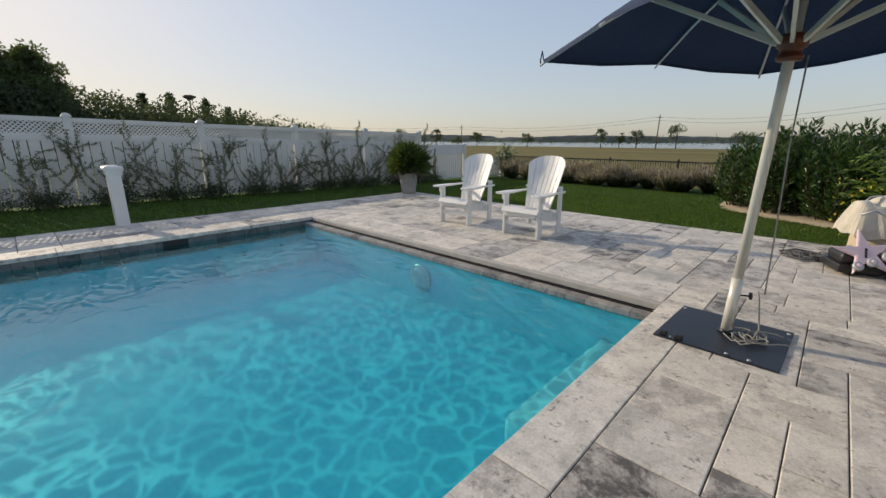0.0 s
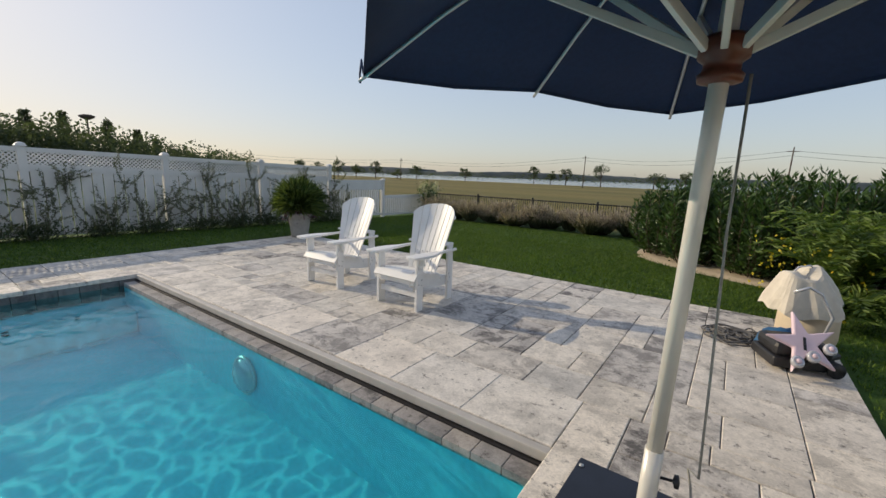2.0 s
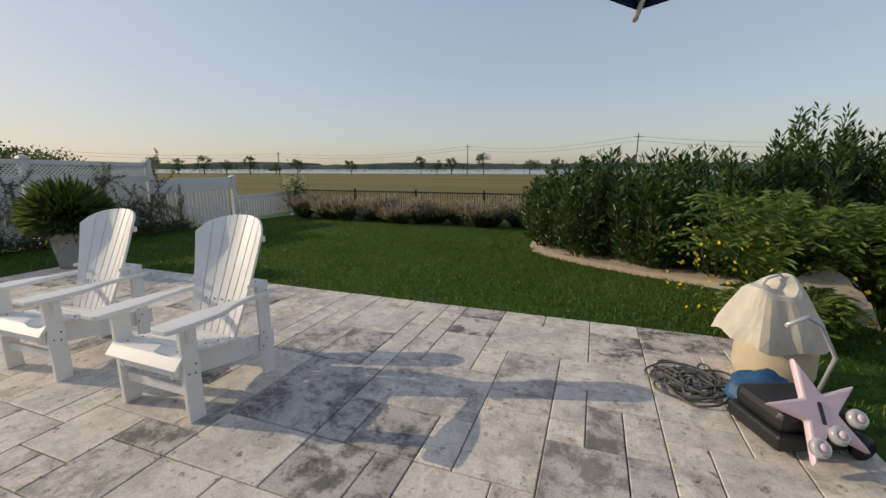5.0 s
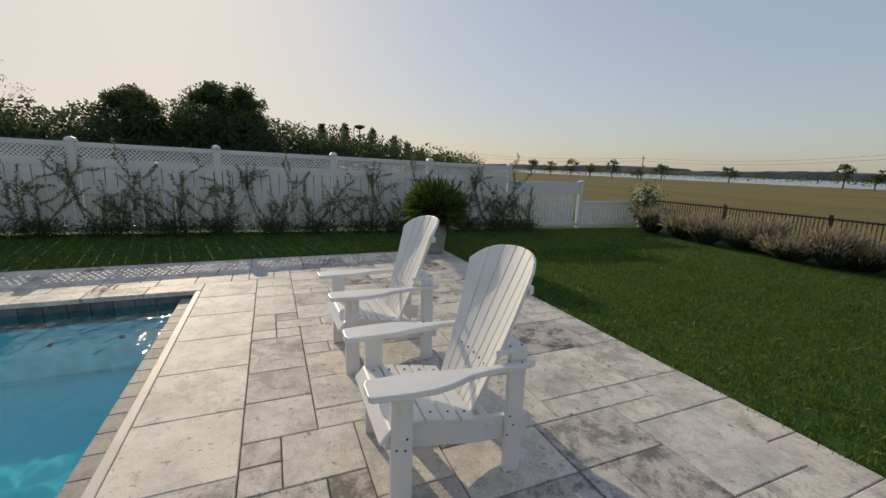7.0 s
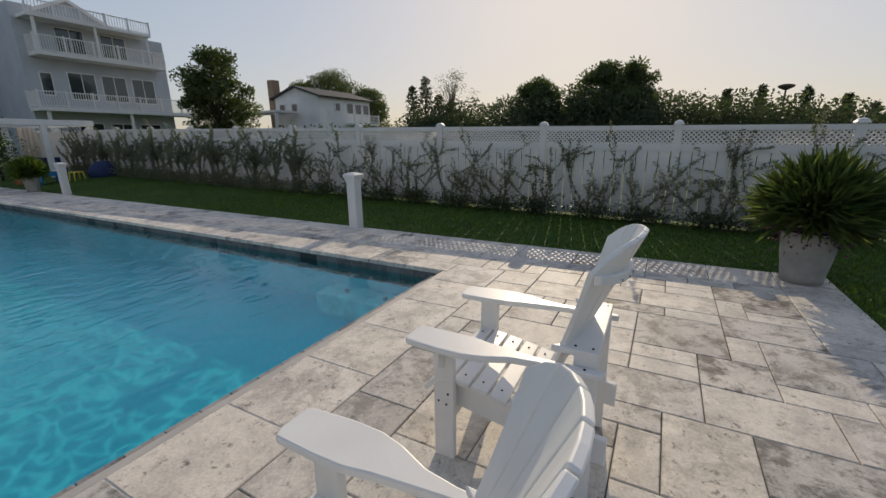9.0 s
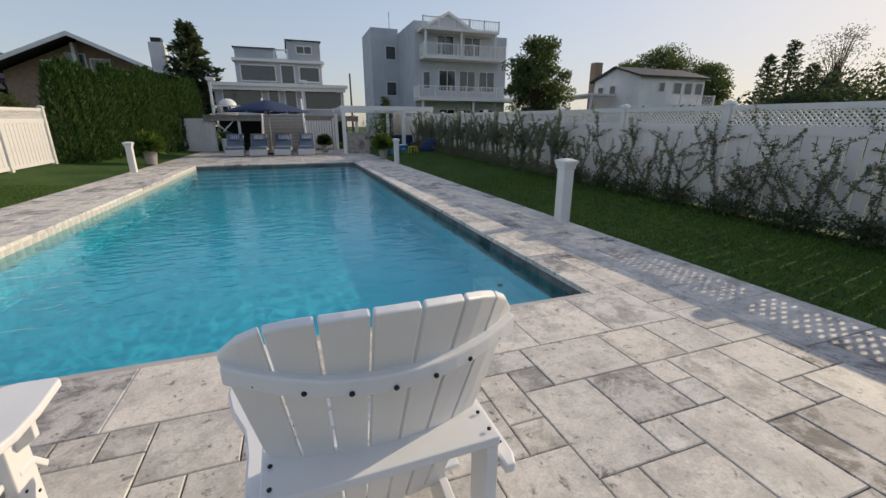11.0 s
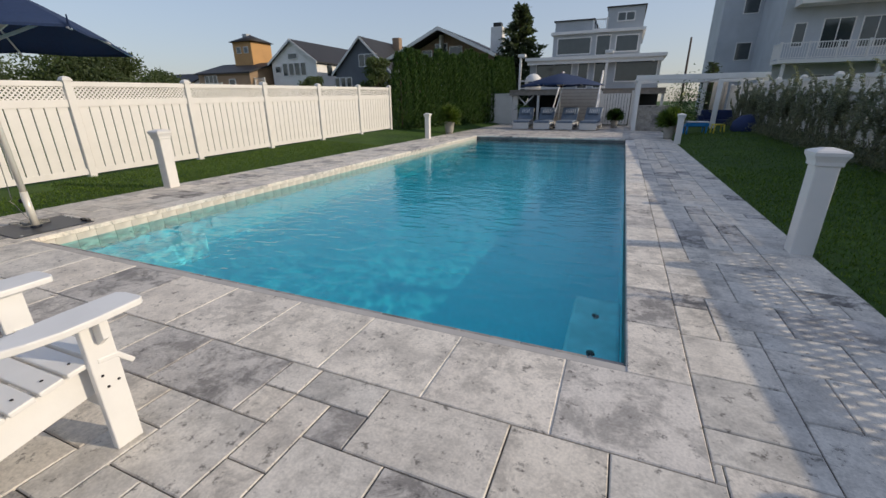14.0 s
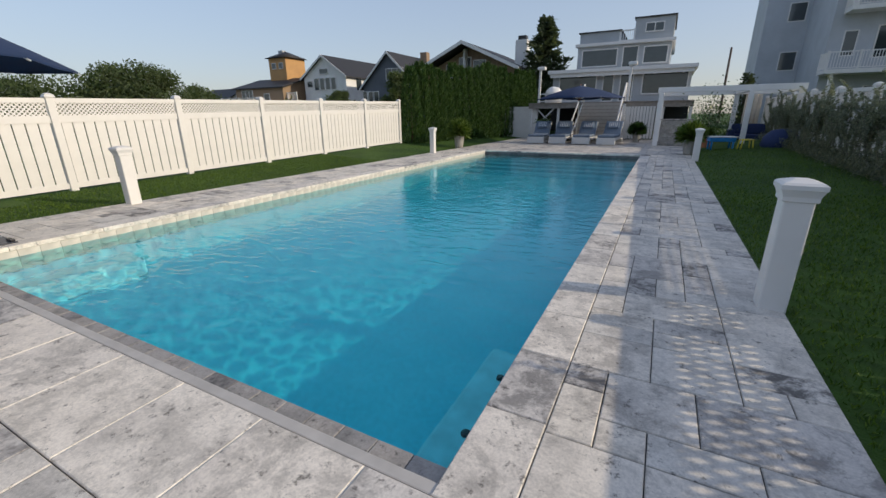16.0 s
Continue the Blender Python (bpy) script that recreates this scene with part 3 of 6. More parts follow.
# ---- white vinyl fences ----
def fence(name, x, ys, face, label):
    """Posts along y at x; boards below, lattice above. face: side on which the boards lie."""
    top = thing(name, label, "fence", kind="structure")
    post_me = mesh_of("post", cbox(-0.064, -0.064, -0.3, 0.064, 0.064, 1.80, 0.006), M_VINYL)
    cap_bm = lathe([(0.118, 0.0), (0.118, 0.022), (0.095, 0.04), (0.10, 0.052), (0.05, 0.075), (0.0, 0.085)], 4)
    cap_bm.transform(Matrix.Rotation(radians(45), 4, 'Z'))
    for f in cap_bm.faces:
        f.smooth = False
    cap_me = mesh_of("post_cap", cap_bm, M_VINYL)
    pitch = 0.19
    board_me = mesh_of("board", cbox(-0.011, -0.0865, 0.0, 0.011, 0.0865, 1.29, 0.006), M_VINYL)
    for a in ys:
        z = fall(a)
        p = piece("post", post_me, top, pose(x, a, z))
        piece("post_cap", cap_me, p, pose(0, 0, 1.80))
    for a, b in zip(ys, ys[1:]):
        za, zb = fall(a), fall(b)
        lo, hi = min(a, b) + 0.064, max(a, b) - 0.064
        slope = (fall(hi) - fall(lo)) / (hi - lo)

        def rail(nm, z0, z1, t):
            bm = bmesh.new()
            vs = box(bm, x - t, lo, z0, x + t, hi, z1)
            for v in vs:
                v.co.z += fall(lo) + slope * (v.co.y - lo)
            part(nm, bm, M_VINYL, top)
        rail("bottom_rail", 0.05, 0.16, 0.022)
        rail("middle_rail", 1.33, 1.47, 0.024)
        rail("top_rail", 1.70, 1.79, 0.026)
        n = int((hi - lo) / pitch)
        start = (lo + hi) / 2 - (n - 1) * pitch / 2
        for i in range(n):
            y = start + i * pitch
            piece("board", board_me, top, pose(x, y, fall(lo) + slope * (y - lo) + 0.10))
        # lattice: two layers of crossing slats
        bm = bmesh.new()
        h = 0.25
        for layer, sgn in ((-0.004, 1), (0.004, -1)):
            s = lo - h
            while s < hi:
                y0, z0, y1, z1 = s, 0.0, s + h, h
                if y0 < lo:
                    z0 += lo - y0
                    y0 = lo
                if y1 > hi:
                    z1 -= y1 - hi
                    y1 = hi
                if y1 - y0 > 0.02:
                    if sgn < 0:
                        z0, z1 = h - z0, h - z1
                    d = Vector((0, y1 - y0, z1 - z0)).normalized()
                    nrm = Vector((0, -d.z, d.y)) * 0.013
                    g0, g1 = fall(lo) + slope * (y0 - lo) + 1.46, fall(lo) + slope * (y1 - lo) + 1.46
                    q0, q1 = Vector((x + layer, y0, g0 + z0)), Vector((x + layer, y1, g1 + z1))
                    t = Vector((0.0035, 0, 0))
                    c = [bm.verts.new(p + sx * t + sn * nrm) for p in (q0, q1) for sn in (-1, 1) for sx in (-1, 1)]
                    for f in ((0, 2, 6, 4), (1, 5, 7, 3), (0, 4, 5, 1), (2, 3, 7, 6)):
                        bm.faces.new([c[i] for i in f])
                s += 0.078
        part("lattice", bm, M_VINYL, top)
    return top


WEST_X, EAST_X = -11.6, 3.2
west_ys = [11.2 - 2.44 * i for i in range(14)]
west = fence("fence", WEST_X, west_ys, 1, "tall white vinyl privacy fence with lattice top, in shade")
fence("fence", EAST_X, [6.1 - 2.44 * i for i in range(8)], -1, "tall white vinyl privacy fence with lattice top, sunlit")


def low_fence(y0, y1, h, board):
    """A lower picket section that steps down to the meadow; board: a solid panel on top."""
    top = thing("picket_fence", "white vinyl picket fence stepping down to the meadow", "fence", kind="structure")
    for y in (y1,):
        p = part("post", cbox(WEST_X - 0.06, y - 0.06, fall(y) - 0.2, WEST_X + 0.06, y + 0.06, fall(y) + h + 0.02, 0.006), M_VINYL, top)
        cap = lathe([(0.11, 0.0), (0.11, 0.02), (0.09, 0.035), (0.0, 0.07)], 4)
        cap.transform(Matrix.Translation((WEST_X, y, fall(y) + h + 0.02)) @ Matrix.Rotation(radians(45), 4, 'Z'))
        part("post_cap", cap, M_VINYL, p)
    zb = fall((y0 + y1) / 2)
    part("rail", cbox(WEST_X - 0.02, y0 + 0.06, zb + 0.06, WEST_X + 0.02, y1 - 0.06, zb + 0.15, 0.004), M_VINYL, top)
    part("rail", cbox(WEST_X - 0.02, y0 + 0.06, zb + h - (0.36 if board else 0.12), WEST_X + 0.02, y1 - 0.06, zb + h, 0.004), M_VINYL, top)
    me = mesh_of("picket", cbox(-0.012, -0.042, 0, 0.012, 0.042, h - 0.1 - (0.24 if board else 0.0), 0.004), M_VINYL)
    n = int((y1 - y0 - 0.12) / 0.118)
    for i in range(n):
        piece("picket", me, top, pose(WEST_X, y0 + 0.11 + i * 0.118, zb + 0.08))


low_fence(11.2, 13.78, 1.40, True)
low_fence(13.78, 16.45, 0.86, False)


def black_fence():
    top = thing("metal_fence", "low black metal mesh fence at the lawn's end", "fence", kind="structure")
    post = mesh_of("post", cbox(-0.03, -0.03, -0.2, 0.03, 0.03, 1.0, 0.004), M_BLACK)
    xs = [-11.4 + 2.4 * i for i in range(9)]
    for x in xs:
        piece("post", post, top, pose(x, 16.7, -0.28))
    for z in (-0.16, 0.60):
        part("rail", cbox(-11.4, 16.68, z, 7.8, 16.72, z + 0.04, 0.003), M_BLACK, top)
    bar = mesh_of("bar", cbox(-0.008, -0.008, -0.2, 0.008, 0.008, 0.66, 0.0), M_BLACK)
    x = -11.4
    while x < 7.8:
        piece("bar", bar, top, pose(x, 16.7, 0))
        x += 0.085


black_fence()


# ---- bollards: short white posts along the paving ----
def bollard(x, y, rz=0.0):
    top = thing("bollard_post", "white square vinyl post with a moulded cap beside the paving", "post", pose(x, y, 0, 0, 0, rz), "white posts beside the pool")
    part("shaft", cbox(-0.088, -0.088, -0.02, 0.088, 0.088, 0.84, 0.012), M_VINYL, top)
    cap = lathe([(0.136, 0.80), (0.143, 0.805), (0.143, 0.835), (0.150, 0.85), (0.168, 0.88), (0.176, 0.885), (0.176, 0.915), (0.158, 0.925), (0.150, 0.93), (0.06, 0.95), (0.0, 0.952)], 4)
    for f in cap.faces:
        f.smooth = False
    cap.transform(Matrix.Rotation(radians(45), 4, 'Z'))
    part("cap", cap, M_VINYL, top)


for x, y in ((-8.27, 1.55), (-8.36, -9.7), (0.42, 1.5), (0.40, -9.0)):
    bollard(x, y)


# ---- adirondack chairs ----
def adirondack():
    """Upright chair facing -y; origin on the floor midway between the front legs."""
    top = thing("adirondack_chair", "white plastic-wood adirondack chair with fanned back slats", "chair", None, "chairs by the pool")
    for s in (-1, 1):
        x = s * 0.285
        part("front_leg", cbox(x - 0.017, -0.045, 0, x + 0.017, 0.055, 0.590, 0.005), M_CHAIR, top)
        part("rear_post", prism([(0.558, 0.0), (0.648, 0.0), (0.643, 0.655), (0.553, 0.665)], s * 0.252 - 0.017, s * 0.252 + 0.017, 0.004,
                                Matrix(((0, 0, 1, 0), (1, 0, 0, 0), (0, 1, 0, 0), (0, 0, 0, 1)))), M_CHAIR, top)
        side = [(-0.06, 0.27), (-0.075, 0.33), (-0.05, 0.385), (0.05, 0.39), (0.45, 0.315), (0.70, 0.285), (0.70, 0.165), (0.40, 0.185), (0.0, 0.255)]
        part("side_rail", prism(side, s * 0.216 - 0.015, s * 0.216 + 0.015, 0.004, Matrix(((0, 0, 1, 0), (1, 0, 0, 0), (0, 1, 0, 0), (0, 0, 0, 1)))), M_CHAIR, top)
        arm = [(-0.155, 0.0), (-0.155, 0.10), (-0.14, 0.118), (0.02, 0.135), (0.13, 0.135), (0.22, 0.115), (0.32, 0.075), (0.42, 0.062), (0.64, 0.058), (0.675, 0.045), (0.675, 0.018), (0.42, 0.018), (0.30, 0.002), (0.20, -0.012), (0.12, -0.030), (0.0, -0.036), (-0.14, -0.034)]
        outline = [(s * (0.255 + b), a) for a, b in arm]
        if s < 0:
            outline = outline[::-1]
        part("armrest", prism(outline, 0.590, 0.618, 0.006), M_CHAIR, top)
        part("arm_bracket", prism([(0.0, 0.590), (0.055, 0.590), (0.055, 0.51), (0.0, 0.47)], -0.012, 0.012, 0.003,
                                  Matrix(((s, 0, 0, s * 0.30), (0, 0, 1, 0.0), (0, 1, 0, 0), (0, 0, 0, 1)))), M_CHAIR, top)
    part("front_stretcher", cbox(-0.268, -0.012, 0.145, 0.268, 0.012, 0.205, 0.004), M_CHAIR, top)
    part("front_apron", cbox(-0.268, -0.062, 0.285, 0.268, -0.040, 0.37, 0.005), M_CHAIR, top)
    # seat slats follow the dished rail
    for i, (y, z, tilt) in enumerate(((-0.066, 0.372, -50), (-0.01, 0.405, -6), (0.078, 0.398, 7), (0.166, 0.384, 10), (0.254, 0.368, 11), (0.342, 0.351, 11))):
        w = 0.305 if i < 2 else 0.278
        part("seat_slat", cbox(-w, -0.039, -0.011, w, 0.039, 0.011, 0.005, pose(0, y, z, -tilt, 0, 0)), M_CHAIR, top)
    # fanned, dished back of six slats
    lean = radians(24)
    n = 7
    for i in range(n):
        u = (i + 0.5) / n * 2 - 1
        lo_x, hi_x = 0.205 * u, 0.31 * u
        wl, wh = 0.205 / n - 0.003, 0.31 / n - 0.003
        bm = bmesh.new()
        rows = 7
        grid = []
        for r in range(rows):
            v = r / (rows - 1)
            line = []
            for e in (-1, 0, 1):
                xx = (lo_x + e * wl) * (1 - v) + (hi_x + e * wh) * v
                topz = 0.880 - 0.075 * ((hi_x + e * wh) / 0.31) ** 2 - 0.075 * ((hi_x + e * wh) / 0.31) ** 6
                dist = v * topz
                dish = 0.105 * (xx / 0.30) ** 2 * (0.35 + 0.65 * v)
                for t in (0.0, 0.020):
                    yy = 0.385 + math.sin(lean) * dist - dish * math.cos(lean) + t * math.cos(lean)
                    zz = 0.315 + math.cos(lean) * dist + dish * math.sin(lean) * 0.4 - t * math.sin(lean)
                    line.append(bm.verts.new((xx, yy, zz)))
            grid.append(line)
        for a, b in zip(grid, grid[1:]):
            for q in ((0, 2), (2, 4)):
                bm.faces.new((a[q[0]], a[q[1]], b[q[1]], b[q[0]]))
                bm.faces.new((a[q[1] + 1], a[q[0] + 1], b[q[0] + 1], b[q[1] + 1]))
            bm.faces.new((a[1], a[0], b[0], b[1]))
            bm.faces.new((a[4], a[5], b[5], b[4]))
        for line in (grid[0], grid[-1]):
            bm.faces.new((line[0], line[2], line[3], line[1]))
            bm.faces.new((line[2], line[4], line[5], line[3]))
        bmesh.ops.recalc_face_normals(bm, faces=bm.faces)
        bmesh.ops.bevel(bm, geom=[e for e in bm.edges if e.calc_face_angle(0) > 0.9], offset=0.004, segments=2, profile=0.5, affect='EDGES')
        part("back_slat", bm, M_CHAIR, top)
    # curved brace behind the slats, wide cross plate on the rear posts, lower seat-back batten
    def bow(z, half, dist, sag, h, t):
        bm = bmesh.new()
        rings = []
        for i in range(15):
            u = i / 14 * 2 - 1
            xx = half * u
            y = 0.407 + math.sin(lean) * dist - sag * u * u * math.cos(lean)
            rings.append([bm.verts.new((xx, y + a, z + b + 0.03 * u * u)) for a, b in ((0.003, -h), (t, -h), (t, h), (0.003, h))])
        for a, b in zip(rings, rings[1:]):
            for q in range(4):
                bm.faces.new((a[q], a[(q + 1) % 4], b[(q + 1) % 4], b[q]))
        bm.faces.new(rings[0])
        bm.faces.new(rings[-1][::-1])
        bmesh.ops.recalc_face_normals(bm, faces=bm.faces)
        bmesh.ops.bevel(bm, geom=[e for e in bm.edges if e.calc_face_angle(0) > 0.9], offset=0.005, segments=2, profile=0.5, affect='EDGES')
        return bm
    part("curved_back_brace", bow(0.946, 0.300, 0.69, 0.095, 0.019, 0.03), M_CHAIR, top)
    plate = [(-0.272, 0.465), (-0.272, 0.645), (0.272, 0.645), (0.272, 0.465)]
    inner = [(0.235 * (1 - i / 5) - 0.235 * i / 5, 0.562 - 0.055 * (1 - 2 * i / 5) ** 2) for i in range(6)]
    part("cross_plate", prism(plate[:3] + [plate[3]] + inner, -0.013, 0.013, 0.004, Matrix.Translation((0, 0, 0.679)) @ Matrix.Rotation(radians(-1), 4, 'X')), M_CHAIR, top)
    part("seat_back_batten", cbox(-0.245, 0.455, 0.255, 0.245, 0.50, 0.29, 0.005), M_CHAIR, top)
    # screw heads
    screw = mesh_of("screw", lathe([(0.0, 0.0), (0.0055, 0.0), (0.0055, 0.003), (0.0, 0.004)], 8), M_SCREW)
    out = Matrix.Rotation(radians(90), 4, 'Y')
    for s in (-1, 1):
        for y, z in ((-0.02, 0.30), (0.028, 0.345), (0.02, 0.29), (0.56, 0.22), (0.59, 0.27), (0.57, 0.32)):
            xx = 0.302 if y < 0.1 else 0.269
            piece("screw", screw, top, Matrix.Translation((s * xx, y, z)) @ (out if s > 0 else out.inverted()))
        for y in (0.58, 0.645):
            piece("screw", screw, top, pose(s * 0.252, y - 0.025, 0.688))
        for i in range(6):
            yz = ((-0.01, 0.417), (0.078, 0.410), (0.166, 0.396), (0.254, 0.380), (0.342, 0.363), (0.60, 0.619))[i]
            piece("screw", screw, top, pose(s * (0.216 if i < 5 else 0.295), yz[0], yz[1]))
    for i in range(7):
        u = (i + 0.5) / 3.5 - 1
        y = 0.407 + math.sin(lean) * 0.69 - 0.095 * u * u * math.cos(lean) + 0.031
        piece("screw", screw, top, Matrix.Translation((0.285 * u, y, 0.937 + 0.03 * u * u)) @ Matrix.Rotation(radians(-90), 4, 'X'))
        v = 0.30
        xx = (0.205 * (1 - v) + 0.31 * v) * u
        piece("screw", screw, top, Matrix.Translation((xx, 0.383 + math.sin(lean) * 0.26 - 0.04 * (xx / 0.3) ** 2, 0.315 + math.cos(lean) * 0.26)) @ Matrix.Rotation(radians(66), 4, 'X'))
    return top


chair = adirondack()
chair.matrix_basis = pose(-3.275, 5.395, 0, 0, 0, -1.0)
copy_thing(chair, pose(-4.565, 5.405, 0, 0, 0, 1.0))


# ---- market umbrella on its steel plate ----
def canopy_rim(corners_r, angles, hem):
    pts = []
    for i, a in enumerate(angles):
        b = angles[(i + 1) % 4]
        pa = Vector((corners_r * math.cos(a), corners_r * math.sin(a), hem))
        pb = Vector((corners_r * math.cos(b), corners_r * math.sin(b), hem))
        pts += [pa, (pa + pb) / 2 + Vector((0, 0, 0.035))]
    return pts


def market_umbrella(m, corner_r, angles, hem, apex_z, hub_z, pole_r, ribbon=True, label=""):
    top = thing("patio_umbrella", label, "umbrella", m)
    part("pole", tube([(0, 0, 0.012), (0, 0, 0.42)], [pole_r * 1.18, pole_r * 1.18], 16), M_POLE, top)
    part("pole", tube([(0, 0, 0.42), (0, 0, apex_z + 0.02)], [pole_r, pole_r], 16), M_POLE, top, "pale lacquered pole")
    ends = canopy_rim(corner_r, angles, hem)
    apex = Vector((0, 0, apex_z))
    # canopy cloth, sagging a little between the ribs, with thickness
    bm = bmesh.new()
    rows = 7
    rings = []
    for r in range(rows + 1):
        v = r / rows
        ring = []
        for i in range(8):
            p = apex.lerp(ends[i], v)
            p.z += 0.05 * math.sin(math.pi * v)
            ring.append(p)
            q = apex.lerp((ends[i] + ends[(i + 1) % 8]) / 2, v)
            q.z += 0.05 * math.sin(math.pi * v) - 0.02 * v
            ring.append(q)
        rings.append([bm.verts.new(p) for p in ring])
    for a, b in zip(rings, rings[1:]):
        for i in range(16):
            f = bm.faces.new((a[i], b[i], b[(i + 1) % 16], a[(i + 1) % 16]))
            f.smooth = True
    skirt = [bm.verts.new(v.co + Vector((0, 0, -0.022))) for v in rings[-1]]
    for i in range(16):
        bm.faces.new((rings[-1][i], skirt[i], skirt[(i + 1) % 16], rings[-1][(i + 1) % 16]))
    bmesh.ops.remove_doubles(bm, verts=bm.verts, dist=1e-4)
    part("canopy", bm, M_NAVY, top, "navy canvas canopy")
    for i, e in enumerate(ends):
        lift = Vector((0, 0, -0.028))
        mids = [apex.lerp(e, v) + Vector((0, 0, 0.05 * math.sin(math.pi * v))) + lift for v in (0.02, 0.35, 0.7, 1.0)]
        rib = part("rib", tube(mids + [mids[-1] + (mids[-1] - mids[-2]).normalized() * 0.03], 0.0095, 6), M_RIB, top)
        joint = apex.lerp(e, 0.52) + Vector((0, 0, 0.012))
        start = Vector((e.x, e.y, 0)).normalized() * 0.07 + Vector((0, 0, hub_z + 0.07))
        d = (joint - start)
        side = d.cross(Vector((0, 0, 1))).normalized()
        mm = Matrix.Translation((start + joint) / 2) @ d.to_track_quat('Y', 'Z').to_matrix().to_4x4()
        part("strut", cbox(-0.011, -d.length / 2, -0.017, 0.011, d.length / 2, 0.017, 0.003, mm), M_POLE, rib)
    part("hub", lathe([(0.04, hub_z - 0.035), (0.066, hub_z - 0.03), (0.07, hub_z - 0.008), (0.056, hub_z + 0.005), (0.056, hub_z + 0.03), (0.076, hub_z + 0.045), (0.08, hub_z + 0.10), (0.064, hub_z + 0.115), (0.04, hub_z + 0.115)], 20), M_HUB, top, "turned red-brown wooden hub")
    part("finial", lathe([(0.03, apex_z), (0.035, apex_z + 0.03), (0.0, apex_z + 0.08)], 12), M_HUB, top)
    if ribbon:
        e = ends[0]
        part("tie_strap", tube([e, e + Vector((-0.02, 0.005, 0.07)), e + Vector((-0.035, 0.01, 0.0)), e + Vector((-0.02, 0.0, -0.05))], 0.006, 5), M_NAVY, top)
    return top


UMB = (-0.487, 3.775)
umb = market_umbrella(pose(*UMB, 0, -0.4, 1.4, 0), 1.64, [radians(a) for a in (182.4, 272.0, 362.4, 462.4)], 1.955, 2.62, 1.835, 0.030, True, "navy market umbrella with a white pole and wooden hub")
part("locking_knob", lathe([(0.006, 0), (0.006, 0.05), (0.026, 0.055), (0.026, 0.07), (0.0, 0.075)], 10, None, Matrix.Translation((0.03, 0.01, 0.30)) @ Matrix.Rotation(radians(80), 4, 'Y')), M_BLACK, umb)
cord = [(0.085, 0.02, 1.83), (0.10, 0.035, 1.3), (0.135, 0.05, 0.75), (0.16, 0.06, 0.33), (0.12, 0.10, 0.33), (0.14, 0.06, 0.28), (0.18, -0.02, 0.10), (0.16, -0.06, 0.03)]
part("pull_cord", tube(cord, 0.005, 6), M_ROPE, umb)


def base_plate():
    top = thing("parasol_stand", "square dark steel umbrella stand lying flat on the pavers", "umbrella stand", pose(-0.49, 3.735, 0, 0, 0, -1.5))
    part("plate", cbox(-0.355, -0.365, 0.002, 0.355, 0.365, 0.014, 0.003), M_STEEL, top)
    part("socket", lathe([(0.05, 0.014), (0.05, 0.03), (0.042, 0.034)], 16, None, Matrix.Translation((0.003, 0.04, 0))), M_STEEL, top)
    for x in (-0.30, -0.20):
        part("foot_knob", cbox(x - 0.025, -0.352, 0.014, x + 0.025, -0.31, 0.045, 0.008), M_BLACK, top)
    bolt = mesh_of("bolt", lathe([(0.0, 0.0), (0.012, 0.0), (0.012, 0.006), (0.0, 0.008)], 8), M_RIB)
    for x, y in ((-0.25, -0.335), (0.08, -0.335), (0.20, -0.335), (-0.33, 0.3), (0.33, 0.3)):
        piece("bolt", bolt, top, pose(x, y, 0.014))


base_plate()


def coil(name, m, loops, spread, r, seed, material, label, cat):
    rnd = random.Random(seed)
    top = thing(name, label, cat, m)
    for _ in range(loops):
        a0, w, h = rnd.uniform(0, 6.28), rnd.uniform(0.4, 1) * spread, rnd.uniform(0.35, 0.8)
        cx, cy = rnd.uniform(-1, 1) * spread * 0.5, rnd.uniform(-1, 1) * spread * 0.5
        pts = []
        for i in range(19):
            a = a0 + 2 * math.pi * i / 18 * 0.96
            px, py = w * math.cos(a), w * h * math.sin(a)
            pts.append((cx + px * math.cos(a0) - py * math.sin(a0), cy + px * math.sin(a0) + py * math.cos(a0), r + 0.018 * abs(math.sin(a * 1.7 + a0)) + rnd.uniform(0, 0.008)))
        part("loop", tube(pts, r, 5), material, top)
    return top


coil("rope_coil", pose(-0.33, 3.72, 0.016), 7, 0.16, 0.0045, 3, M_ROPE, "loose tangle of grey rope on the base plate", "rope")


# ---- plants ----
def rng_of(seed):
    return np.random.default_rng(seed)


def leaves(name, parent, material, pos, way, length, width, seed, label="", bend=0.25):
    ob = new(name, leaf_mesh(name, pos, way, length, width, material, bend, rng_of(seed)))
    ob.parent = parent
    return tagged(ob, label, kind="stuff")


def lawn_blades():
    """Grass blades over the lawn beside the terrace and along the fences."""
    r = rng_of(2)
    spots = []
    for x0, x1, y0, y1, n in ((-8.4, 0.6, 7.78, 12.5, 52000), (-11.4, -2.2, 12.3, 15.2, 22000), (0.62, 2.2, 2.0, 10.0, 9000), (-11.5, -8.38, -4.0, 12.5, 36000), (0.6, 3.1, -6.0, 2.2, 13000), (-11.4, -8.38, -14, -4, 8000)):
        spots.append(np.stack([r.uniform(x0, x1, n), r.uniform(y0, y1, n)], 1))
    p = np.concatenate(spots)
    z = np.array([ground_z(a, b) for a, b in p]) - 0.006
    pos = np.column_stack([p, z])
    way = np.column_stack([r.normal(0, 0.55, (len(p), 2)), np.ones(len(p))])
    me = leaf_mesh("grass", pos, way, r.uniform(0.03, 0.062, len(p)), r.uniform(0.006, 0.012, len(p)), L_GRASS, 0.3, r)
    tagged(new("grass", me), "short mown grass blades of the lawn", "grass", "", "stuff")


lawn_blades()


